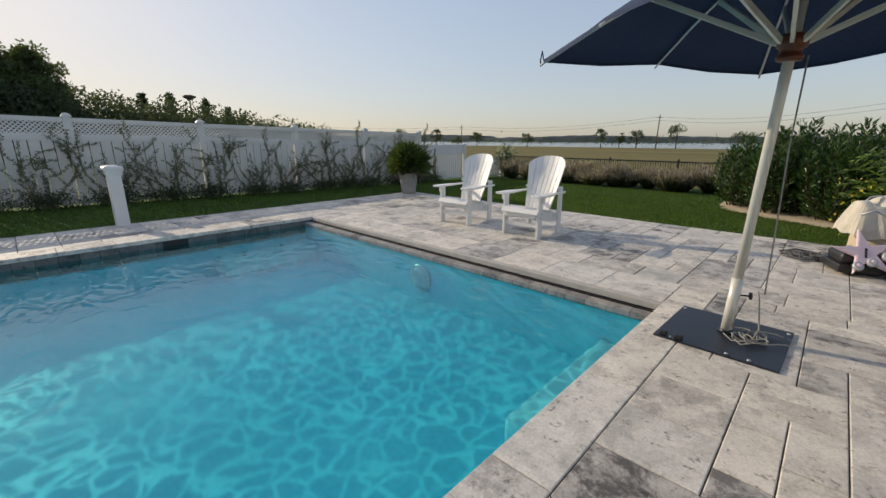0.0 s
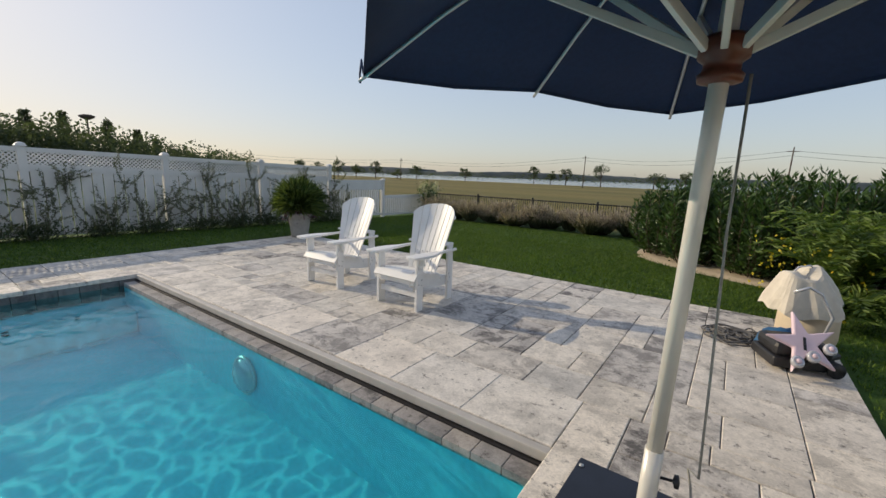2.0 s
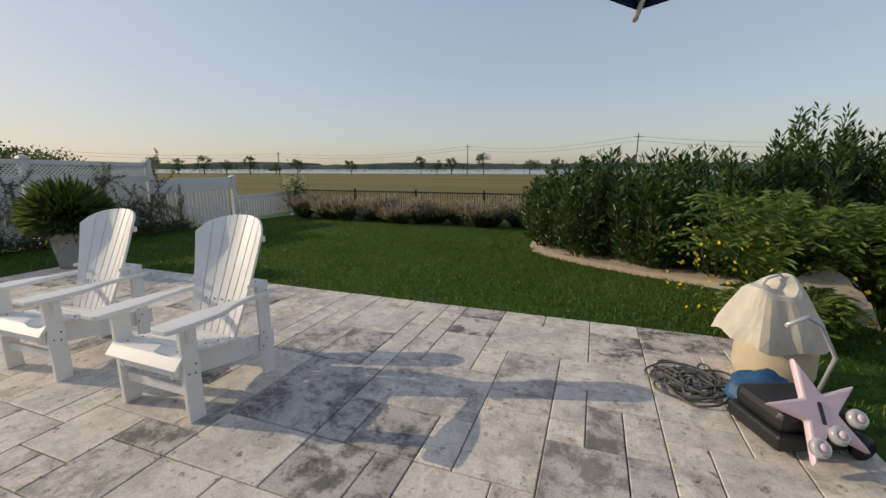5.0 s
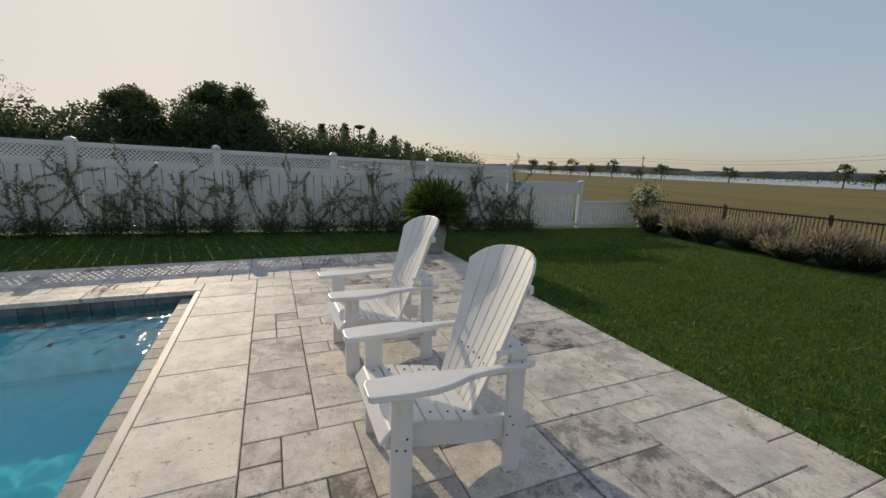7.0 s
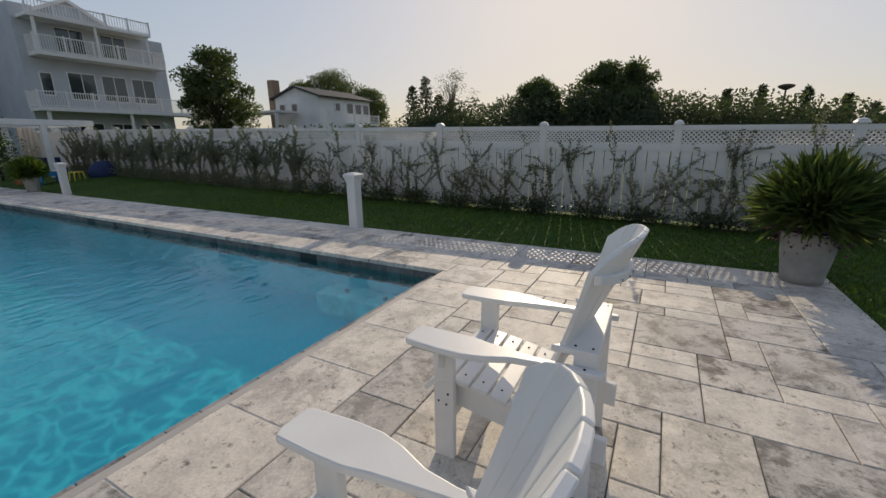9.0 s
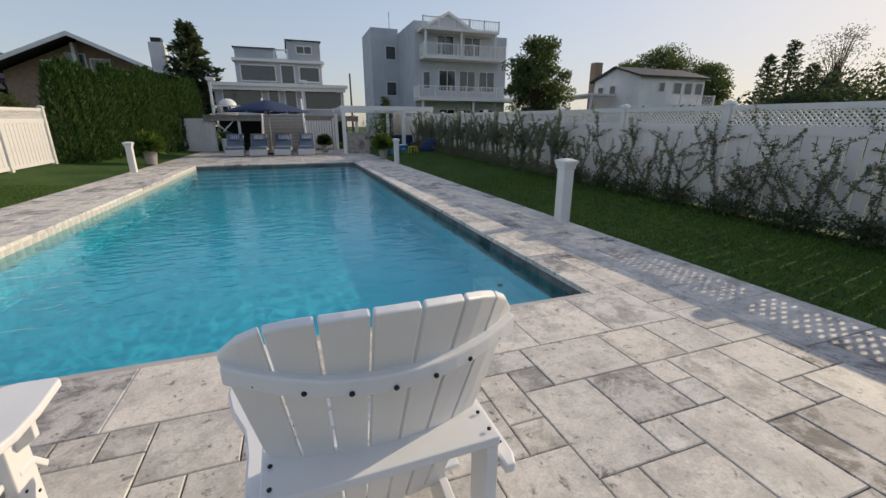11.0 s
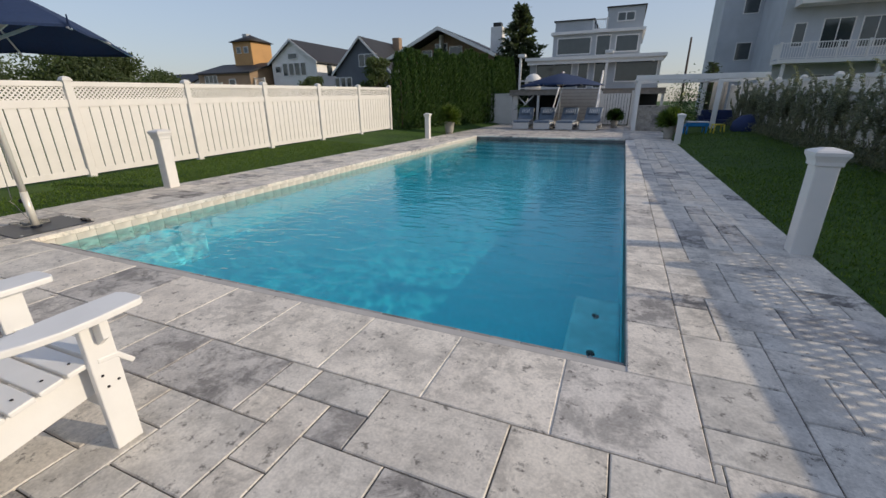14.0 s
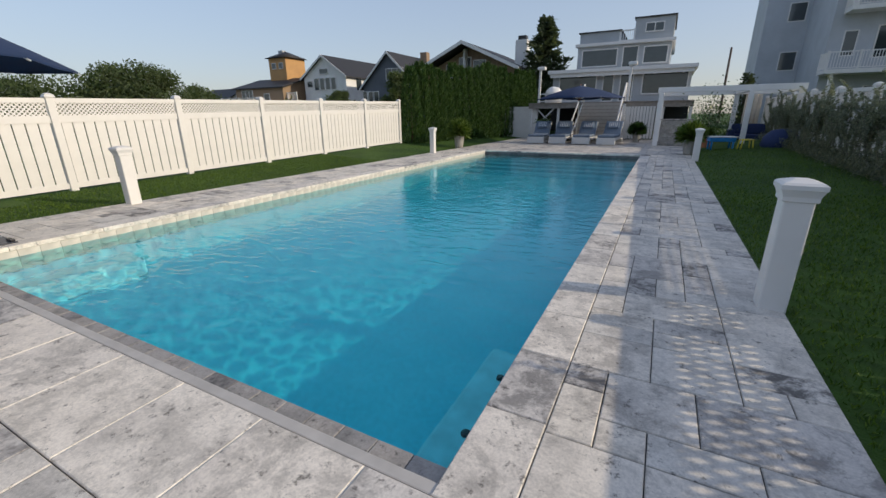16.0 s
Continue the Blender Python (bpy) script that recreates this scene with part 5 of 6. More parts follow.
hedge()


# ---- pool robot on its cart, tub with a cloth, cables ----
def robot_cart():
    m = pose(0.19, 6.41, 0, 0, 0, 22)
    cart = thing("pool_robot_cart", "black cart carrying a pool-cleaning robot with a pale pink star-shaped cover", "pool robot", m @ Matrix.Diagonal((0.84, 0.84, 0.9, 1)))
    part("tray", cbox(-0.24, -0.22, 0.03, 0.30, 0.22, 0.13, 0.02), M_BLACK, cart)
    part("robot_body", cbox(-0.22, -0.20, 0.12, 0.26, 0.20, 0.26, 0.05), M_BLACK, cart)
    star = []
    for i in range(10):
        a = radians(90 + 36 * i)
        rad = 0.31 if i % 2 == 0 else 0.105
        star.append((rad * math.cos(a), rad * math.sin(a)))
    tiltm = Matrix.Translation((-0.02, -0.20, 0.27)) @ Matrix.Rotation(radians(52), 4, 'X') @ Matrix.Rotation(radians(8), 4, 'Z')
    bm = prism(star, -0.02, 0.03, 0.015, tiltm)
    shell = part("star_cover", bm, M_PINK, cart, "pale pink five-armed cover")
    part("label_bar", cbox(-0.012, -0.07, 0.031, 0.012, 0.05, 0.035, 0.001, tiltm @ Matrix.Rotation(radians(-15), 4, 'Z')), M_BLACK, shell)
    for x, y in ((-0.10, -0.17), (0.02, -0.13), (0.15, -0.07)):
        wheel = part("wheel", lathe([(0.0, 0.0), (0.05, 0.0), (0.055, 0.03), (0.04, 0.05), (0.03, 0.045), (0.0, 0.05)], 18, None, tiltm @ Matrix.Translation((x * 1.2, y, 0.02))), M_LENS, cart, "round clear-rimmed wheel")
        part("hub_cap", lathe([(0.0, 0.0), (0.025, 0.0), (0.02, 0.012), (0.0, 0.014)], 12, None, tiltm @ Matrix.Translation((x * 1.2, y, 0.066))), M_PINK, wheel)
    part("roller", tube([(-0.05, -0.26, 0.10), (0.34, -0.10, 0.16)], 0.03, 10), M_BLACK, cart)
    part("handle", tube([(0.30, 0.14, 0.12), (0.36, 0.10, 0.45), (0.24, 0.12, 0.66), (0.12, 0.10, 0.72), (0.0, 0.12, 0.66)], 0.014, 8), M_LENS, cart, "grey tubular handle")
    for y in (-0.24, 0.24):
        part("cart_wheel", lathe([(0.0, -0.02), (0.07, -0.02), (0.07, 0.02), (0.0, 0.02)], 16, None, Matrix.Translation((0.26, y, 0.07)) @ Matrix.Rotation(radians(90), 4, 'X')), M_BLACK, cart)


robot_cart()
bag = thing("mesh_bag", "crumpled blue mesh bag lying on the pavers", "bag", pose(0.16, 6.72, 0, 0, 0, 30))
bm = bmesh.new()
bmesh.ops.create_icosphere(bm, subdivisions=3, radius=1)
for v in bm.verts:
    v.co = Vector((v.co.x * 0.20, v.co.y * 0.13, max(-0.02, v.co.z * 0.12 + 0.09))) * (1 + 0.22 * noise.noise(v.co * 2.2))
for f in bm.faces:
    f.smooth = True
part("bag_body", bm, M_BLUEPL, bag)


def cloth_tub():
    tub = thing("planter_tub", "round cream tub standing at the lawn's edge", "tub", pose(0.36, 7.14, 0))
    part("tub_wall", lathe([(0.0, 0.0), (0.21, 0.0), (0.235, 0.08), (0.23, 0.36), (0.215, 0.38), (0.2, 0.36), (0.2, 0.06), (0.0, 0.06)], 28), M_TUB, tub)
    cloth = thing("cloth_cover", "off-white folded cloth cover draped over the tub", "cloth", pose(0.29, 7.09, 0.37, 9, -12, 20))
    bm = bmesh.new()
    rings = []
    for k1, (rad, z) in enumerate(((0.05, 0.325), (0.13, 0.335), (0.15, 0.315), (0.205, 0.21), (0.255, 0.10), (0.285, 0.0))):
        ring = []
        for s in range(40):
            a = 2 * math.pi * s / 40
            w = 1 + 0.085 * math.sin(5 * a + 0.6) * (k1 / 5) + 0.05 * math.sin(9 * a + k1 * 0.7) * (k1 / 5)
            ring.append(bm.verts.new((rad * w * 1.05 * math.cos(a), rad * w * math.sin(a), z + 0.035 * math.sin(2 * a + 1) + 0.02 * math.sin(7 * a) * k1 / 5)))
        rings.append(ring)
    for a, b in zip(rings, rings[1:]):
        for s in range(40):
            f = bm.faces.new((b[s], b[(s + 1) % 40], a[(s + 1) % 40], a[s]))
    bm.faces.new(rings[0])
    part("drape", bm, M_CLOTH, cloth)
    part("stay_hoop", tube([(-0.10, -0.02, 0.33), (-0.03, 0.0, 0.39), (0.07, 0.02, 0.385), (0.14, 0.03, 0.30)], 0.008, 6), M_LENS, cloth)


cloth_tub()
coil("cable_coil", pose(-0.16, 6.84, 0.0, 0, 0, 10), 16, 0.27, 0.008, 17, M_CABLE, "tangled heap of grey pool-robot cable on the pavers", "cable")


# ---- the house, deck, pergola and loungers beyond the pool ----
def window(parent, x, y, z, w, h, facing='y', frame=0.07, bars=0, name="window"):
    """A framed pane set 3 cm proud of a wall that faces +y (or +x): one mitred frame, the pane and its bars."""
    turn = pose(x, y, z, 0, 0, 0 if facing == 'y' else -90)
    bm = bmesh.new()
    rings = []
    for inset, depth in ((0, -0.05), (0, 0.05), (frame, 0.05), (frame, -0.05)):
        rings.append([bm.verts.new(turn @ Vector((px, depth, pz))) for px, pz in ((-w / 2 + inset, inset), (w / 2 - inset, inset), (w / 2 - inset, h - inset), (-w / 2 + inset, h - inset))])
    for i in range(4):
        p, q = rings[i], rings[(i + 1) % 4]
        for j in range(4):
            bm.faces.new((p[j], p[(j + 1) % 4], q[(j + 1) % 4], q[j]))
    bmesh.ops.recalc_face_normals(bm, faces=bm.faces)
    win = part(name, bm, M_TRIM, parent)
    for i in range(bars):
        c = -w / 2 + w * (i + 1) / (bars + 1)
        bm = bmesh.new()
        box(bm, c - 0.03, -0.045, frame, c + 0.03, 0.045, h - frame, turn)
        part("glazing_bar", bm, M_TRIM, win)
    bm = bmesh.new()
    box(bm, -w / 2 + frame, -0.03, frame, w / 2 - frame, 0.015, h - frame, turn)
    part("pane", bm, M_GLASSDARK, win)
    return win


def railing(parent, x0, y0, x1, y1, z, h=1.0, step=0.14, material=None, name="railing"):
    material = material or M_TRIM
    a, b = Vector((x0, y0, z)), Vector((x1, y1, z))
    L = (b - a).length
    d = (b - a).normalized()
    turn = Matrix.Translation(a) @ d.to_track_quat('X', 'Z').to_matrix().to_4x4()
    bm = bmesh.new()
    box(bm, 0, -0.04, h - 0.07, L, 0.04, h, turn)
    box(bm, 0, -0.03, 0.06, L, 0.03, 0.12, turn)
    n = max(1, round(L / 1.8))
    for i in range(n + 1):
        c = L * i / n
        box(bm, c - 0.055, -0.055, 0, c + 0.055, 0.055, h + 0.06, turn)
    rail = part(name, bm, material, parent)
    bm = bmesh.new()
    i = 1
    while i * step < L:
        box(bm, i * step - 0.018, -0.018, 0.12, i * step + 0.018, 0.018, h - 0.07, turn)
        i += 1
    part("balustrade_panel", bm, material, rail)


def wallbox(parent, x0, y0, z0, x1, y1, z1, material, name="wall", label=""):
    bm = bmesh.new()
    box(bm, x0, y0, z0, x1, y1, z1)
    return part(name, bm, material, parent, label)


def gable_roof(parent, x0, x1, y0, y1, eave, ridge, axis='y', over=0.35, thick=0.16, material=None, trim=True):
    """Two pitched slabs; axis: the way the ridge runs."""
    bm = bmesh.new()
    t = Vector((0, 0, thick))
    if axis == 'y':
        c = (x0 + x1) / 2
        k1 = (ridge - eave) / ((x1 - x0) / 2)
        quads = [[(x0 - over, y0 - over, eave - over * k1), (c, y0 - over, ridge), (c, y1 + over, ridge), (x0 - over, y1 + over, eave - over * k1)],
                 [(c, y0 - over, ridge), (x1 + over, y0 - over, eave - over * k1), (x1 + over, y1 + over, eave - over * k1), (c, y1 + over, ridge)]]
    else:
        c = (y0 + y1) / 2
        k1 = (ridge - eave) / ((y1 - y0) / 2)
        quads = [[(x0 - over, y0 - over, eave - over * k1), (x1 + over, y0 - over, eave - over * k1), (x1 + over, c, ridge), (x0 - over, c, ridge)],
                 [(x0 - over, c, ridge), (x1 + over, c, ridge), (x1 + over, y1 + over, eave - over * k1), (x0 - over, y1 + over, eave - over * k1)]]
    for q in quads:
        lo = [bm.verts.new(p) for p in q]
        hi = [bm.verts.new(Vector(p) + t) for p in q]
        bm.faces.new(lo)
        bm.faces.new(hi)
        for i in range(4):
            j = (i + 1) % 4
            bm.faces.new((lo[i], lo[j], hi[j], hi[i]))
    bmesh.ops.recalc_face_normals(bm, faces=bm.faces)
    roof = part("roof", bm, material or M_ROOF, parent)
    if trim and axis == 'y':
        bm = bmesh.new()
        y = y1 + over
        for s in (-1, 1):
            e = x0 - over if s < 0 else x1 + over
            a, b = Vector((e, y, eave - over * k1 - 0.1)), Vector((c, y, ridge - 0.1))
            vs = [bm.verts.new(p) for p in (a, b, b + Vector((0, 0, 0.28)), a + Vector((0, 0, 0.28)))]
            vs2 = [bm.verts.new(v.co + Vector((0, 0.05, 0))) for v in vs]
            bm.faces.new(vs), bm.faces.new(vs2)
            for i in range(4):
                j = (i + 1) % 4
                bm.faces.new((vs[i], vs[j], vs2[j], vs2[i]))
        bmesh.ops.recalc_face_normals(bm, faces=bm.faces)
        part("fascia", bm, M_TRIM, roof)
    return roof


def gable_wall(parent, x0, x1, y0, y1, z0, eave, ridge, material, axis='y'):
    bm = bmesh.new()
    if axis == 'y':
        c = (x0 + x1) / 2
        prof = [(x0, z0), (x1, z0), (x1, eave), (c, ridge), (x0, eave)]
        a = [bm.verts.new((x, y0, z)) for x, z in prof]
        b = [bm.verts.new((x, y1, z)) for x, z in prof]
    else:
        c = (y0 + y1) / 2
        prof = [(y0, z0), (y1, z0), (y1, eave), (c, ridge), (y0, eave)]
        a = [bm.verts.new((x0, y, z)) for y, z in prof]
        b = [bm.verts.new((x1, y, z)) for y, z in prof]
    bm.faces.new(a), bm.faces.new(b)
    for i in range(5):
        j = (i + 1) % 5
        bm.faces.new((a[i], a[j], b[j], b[i]))
    bmesh.ops.recalc_face_normals(bm, faces=bm.faces)
    return part("wall", bm, material, parent)


def main_house():
    h = thing("house", "pale grey flat-roofed beach house with large dark windows and roof terrace", "house")
    wallbox(h, -8.5, -36, 0, 0.25, -27, 4.1, M_SIDE_PALE)
    wallbox(h, -8.75, -36.2, 4.1, 0.5, -26.3, 4.32, M_TRIM, "fascia")
    wallbox(h, -8.6, -26.6, 3.85, 0.35, -26.45, 4.1, M_TRIM, "gutter")
    wallbox(h, -7.1, -35.5, 4.32, -1.15, -28, 5.9, M_SIDE_PALE)
    wallbox(h, -7.3, -35.7, 5.9, -1.0, -27.7, 6.08, M_TRIM, "fascia")
    wallbox(h, -3.85, -35, 6.08, -1.2, -28.2, 6.8, M_SIDE_PALE, "parapet")
    wallbox(h, -3.95, -35.1, 6.8, -1.1, -28.1, 6.87, M_ROOF, "coping")
    wallbox(h, -7.1, -34, 6.08, -4.75, -28.2, 7.45, M_SIDE_PALE, "roof_room")
    wallbox(h, -7.2, -34.1, 7.45, -4.65, -28.1, 7.52, M_ROOF, "coping")
    window(h, -5.95, -28.18, 6.55, 1.15, 0.6, bars=1)
    railing(h, -4.75, -28.25, -3.85, -28.25, 6.08, 0.75, 0.14, M_TRIM)
    window(h, -2.65, -27.97, 4.55, 2.4, 1.15)
    window(h, -4.65, -27.97, 4.42, 1.0, 1.35)
    window(h, -6.2, -27.97, 4.6, 1.5, 1.1)
    window(h, -1.5, -26.97, 2.6, 2.6, 1.35)
    window(h, -7.0, -26.97, 2.6, 2.7, 1.35)
    window(h, -3.55, -26.97, 2.2, 0.75, 1.85)
    window(h, -4.7, -26.97, 2.2, 0.85, 1.85, name="door")
    for x in (-8.0, -6.4, -4.9, -3.2, -1.6, 0.0):
        b = part("eave_lamp", lathe([(0.0, 3.80), (0.06, 3.82), (0.07, 3.88), (0.0, 3.92)], 8, None, Matrix.Translation((x, -26.42, 0))), M_TRIM, h)
    d = thing("deck", "raised timber deck with white posts and wide front stairs", "deck", kind="structure")
    bm = bmesh.new()
    y = -26.95
    while y < -21.0:
        box(bm, -8.6, y, 2.0, 0.2, y + 0.135, 2.04)
        y += 0.145
    part("deck_floor", bm, M_DECKWOOD, d)
    wallbox(d, -3.0, -21.05, 1.72, 0.2, -20.95, 2.0, M_DECKWOOD, "rim_joist")
    wallbox(d, -8.6, -21.05, 1.72, -5.3, -20.95, 2.0, M_DECKWOOD, "rim_joist")
    for x in (0.1, -1.6, -3.0, -5.4, -7.2, -8.5):
        wallbox(d, x - 0.07, -21.2, 0, x + 0.07, -21.06, 1.72, M_TRIM, "support_post")
    for s in (-1, 1):
        part("brace", tube([(-0.8 + 0.5 * s, -21.12, 1.7), (-0.8 - 0.3 * s, -21.12, 0.9)], 0.045, 6), M_TRIM, d)
    # black sheet added under the deck in place of its shade
    wallbox(d, -8.6, -26.9, 0.0, 0.2, -26.8, 1.95, M_BLACK, "underdeck_shade")
    for x in (-0.35, -5.35):
        wallbox(d, x - 0.06, -21.25, 2.04, x + 0.06, -21.13, 3.95, M_TRIM, "awning_post")
        part("awning_head", cbox(x - 0.30, -21.4, 3.9, x + 0.15, -21.0, 4.08, 0.03), M_TRIM, d)
    railing(d, -0.35, -21.2, -2.9, -21.2, 2.04, 0.55, 0.4)
    # stairs with solid risers
    n = 11
    for i in range(n):
        z1 = 2.0 * (n - i) / n
        y0 = -21.0 + i * 0.27
        wallbox(d, -5.15, y0, z1 - 2.0 / n, -3.05, y0 + 0.27, z1 - 0.03, M_TREAD, "riser")
        wallbox(d, -5.17, y0 - 0.02, z1 - 0.03, -3.03, y0 + 0.29, z1, M_DECKWOOD, "tread")
    for x in (-3.0, -5.22):
        part("stair_rail", tube([(x, -21.1, 3.0), (x, -17.9, 0.95), (x, -17.85, 0.0)], 0.045, 6), M_TRIM, d)
        part("stair_rail_post", tube([(x, -21.1, 2.0), (x, -21.1, 3.0)], 0.045, 6), M_TRIM, d)
        part("stringer", prism([(-21.0, 2.0), (-21.0, 1.7), (-18.1, -0.0), (-17.8, 0.0), (-17.8, 0.1)], x - 0.03, x + 0.03, 0.0, Matrix(((0, 0, 1, 0), (1, 0, 0, 0), (0, 1, 0, 0), (0, 0, 0, 1)))), M_TRIM, d)
    # outdoor oven hood on the deck, wall and gate beside it
    g = thing("pizza_oven", "white domed outdoor oven standing on the deck", "oven", pose(-1.05, -21.9, 2.04))
    part("oven_body", lathe([(0.5, 0.0), (0.52, 0.5), (0.45, 0.75), (0.25, 0.92), (0.0, 0.97)], 20), M_TRIM, g)
    part("oven_mouth", cbox(-0.2, 0.42, 0.25, 0.2, 0.56, 0.55, 0.03), M_BLACK, g)
    w = thing("garden_wall", "low white garden wall beside the deck", "wall", kind="structure")
    wallbox(w, -0.3, -21.4, 0, 2.2, -21.2, 1.85, M_VINYL)
    gate = thing("garden_gate", "white slatted garden gate beside the stairs", "gate", kind="structure")
    for i in range(10):
        wallbox(gate, -6.85 + i * 0.15, -20.35, 0.08, -6.72 + i * 0.15, -20.32, 1.75, M_VINYL, "gate_board")
    for x in (-6.95, -5.3):
        wallbox(gate, x - 0.06, -20.4, 0, x + 0.06, -20.28, 1.9, M_VINYL, "gate_post")


main_house()


def pergola():
    p = thing("pergola", "white square-beamed pergola over a seating corner", "pergola")
    for x, y in ((-7.1, -16.0), (-10.3, -16.0), (-11.75, -19.0), (-7.1, -20.0), (-10.3, -20.0), (-11.9, -16.1)):
        part("post", cbox(x - 0.09, y - 0.09, 0, x + 0.09, y + 0.09, 2.22, 0.01), M_TRIM, p)
    for y in (-16.0, -20.0):
        part("beam", cbox(-12.0, y - 0.1, 2.22, -6.95, y + 0.1, 2.44, 0.01), M_TRIM, p)
    for x in (-7.1, -10.3, -11.9):
        part("beam", cbox(x - 0.08, -19.9, 2.222, x + 0.08, -16.1, 2.438, 0.01), M_TRIM, p)
    for i in range(4):
        part("curtain_fold", tube([(-11.2 + i * 0.16, -19.8, 0.15), (-11.2 + i * 0.16, -19.8 + 0.05 * (i % 2), 2.2)], 0.09, 8), M_CREAM, p, "cream hanging curtain")
    s = thing("stone_wall", "low stone-clad outdoor counter under the pergola", "counter", kind="structure")
    stone_me = mesh_of("stone", cbox(0.004, 0, 0.004, 0.296, 0.05, 0.176, 0.012), M_WALLSTONE)
    for r in range(6):
        for c in range(4):
            piece("stone", stone_me, s, pose(-8.42 + c * 0.3 + (0.0 if r % 2 else -0.06), -16.32, r * 0.18))
    wallbox(s, -8.45, -16.7, 0, -7.22, -16.325, 1.06, M_WALLSTONE, "core")
    part("counter_top", cbox(-8.5, -16.75, 1.09, -7.18, -16.24, 1.14, 0.01), M_COPING, s)
    sofa = thing("outdoor_sofa", "dark blue cushioned outdoor sofa under the pergola", "sofa", pose(-11.0, -18.6, 0, 0, 0, 0))
    part("seat", cbox(-0.8, -0.4, 0.1, 0.8, 0.4, 0.45, 0.05), M_DKBLUE, sofa)
    part("backrest", cbox(-0.8, -0.45, 0.45, 0.8, -0.2, 0.9, 0.06), M_DKBLUE, sofa)
    for x in (-0.85, 0.85):
        part("armrest", cbox(x - 0.12, -0.4, 0.1, x + 0.12, 0.4, 0.65, 0.05), M_DKBLUE, sofa)
    pouf = thing("bean_bag", "large round dark blue bean bag on the terrace", "bean bag", pose(-11.1, -13.6, 0.06))
    part("bag", lathe([(0.0, 0.0), (0.45, 0.02), (0.58, 0.22), (0.52, 0.5), (0.3, 0.72), (0.0, 0.78)], 22), M_DKBLUE, pouf)
    stool = thing("step_stool", "small yellow plastic step stool", "stool", pose(-10.1, -13.5, 0.07, 0, 0, 20))
    part("seat", cbox(-0.2, -0.12, 0.36, 0.2, 0.12, 0.4, 0.01), M_YELLOW, stool)
    for x in (-0.17, 0.17):
        for y in (-0.1, 0.1):
            part("leg", tube([(x * 1.25, y * 1.25, 0), (x, y, 0.37)], 0.025, 6), M_YELLOW, stool)
    cooler = thing("toy_table", "bright blue children's water table with white trim", "water table", pose(-9.35, -13.7, 0.06, 0, 0, 10))
    part("basin", cbox(-0.42, -0.25, 0.30, 0.42, 0.25, 0.46, 0.03), M_BLUETOY, cooler)
    part("rim", cbox(-0.46, -0.28, 0.455, 0.46, 0.28, 0.49, 0.012), M_TRIM, cooler)
    for x in (-0.35, 0.35):
        for y in (-0.2, 0.2):
            part("leg", tube([(x, y, 0), (x, y, 0.31)], 0.035, 6), M_BLUETOY, cooler)
    pot = thing("terracotta_pot", "terracotta pot with a small green bush", "potted plant", pose(-9.0, -15.2, 0))
    part("pot", pot_bm(0.16, 0.23, 0.4), M_ORANGE, pot)
    fronds(801, 50, 0.4, 0.6, 24, L_FERN, pot, "foliage", (0, 0, 0.36), (0.12, 0.03))
    ros = thing("rose_bush", "tall flowering bush with white blooms behind the counter", "shrub", pose(-9.2, -17.6, 0))
    r = rng_of(802)
    q = r.normal(size=(1500, 3)) * [0.4, 0.4, 0.55] + [0, 0, 1.15]
    part("stems", tube([(0, 0, 0), (0.05, 0, 1.0)], [0.05, 0.03], 6), M_BARK, ros)
    leaves("foliage", ros, L_LAUREL, q, r.normal(size=q.shape), 0.1, 0.05, 803)
    q2 = r.normal(size=(70, 3)) * [0.42, 0.42, 0.5] + [0, 0.1, 1.25]
    leaves("blooms", ros, L_WHITEFL, q2, r.normal(size=q2.shape), 0.12, 0.1, 804, "white blooms")
    cy = conifer("cypress", -11.2, -24.5, 0, 3.4, 0.6, 805, "dark upright cypress behind the pergola", 1500, 0.2)


pergola()


def lounger():
    """Sun lounger with its head to the house (-y) and its foot to the pool."""
    t = thing("sun_lounger", "pale wicker sun lounger with slate cushion and striped pillow, back raised", "sun lounger", None, "loungers by the pool")
    bm = prism([(-1.0, 0.30), (0.95, 0.30), (0.95, 0.03), (0.88, 0.03), (0.78, 0.17), (0.45, 0.21), (0.0, 0.2), (-0.6, 0.21), (-0.8, 0.17), (-0.9, 0.03), (-1.0, 0.03)], -0.33, 0.33, 0.0, Matrix(((0, 0, 1, 0), (1, 0, 0, 0), (0, 1, 0, 0), (0, 0, 0, 1))))
    part("base", bm, M_WICKER, t)
    part("seat_cushion", cbox(-0.32, -0.30, 0.302, 0.32, 0.93, 0.40, 0.035), M_CUSHION, t)
    m = Matrix.Translation((0, -0.32, 0.32)) @ Matrix.Rotation(radians(-46), 4, 'X')
    part("backrest_frame", cbox(-0.33, -0.80, -0.03, 0.33, 0.0, 0.0, 0.01, m), M_WICKER, t)
    b = part("back_cushion", cbox(-0.32, -0.78, 0.002, 0.32, 0.02, 0.10, 0.035, m), M_CUSHION, t)
    pil = part("pillow", cbox(-0.23, -0.62, 0.10, 0.23, -0.30, 0.20, 0.045, m), M_CUSHION, t, "striped pillow")
    for i in range(5):
        part("stripe", cbox(-0.14 + i * 0.07 - 0.012, -0.58, 0.202, -0.14 + i * 0.07 + 0.012, -0.34, 0.206, 0.001, m), M_STRIPE, pil)
    return t


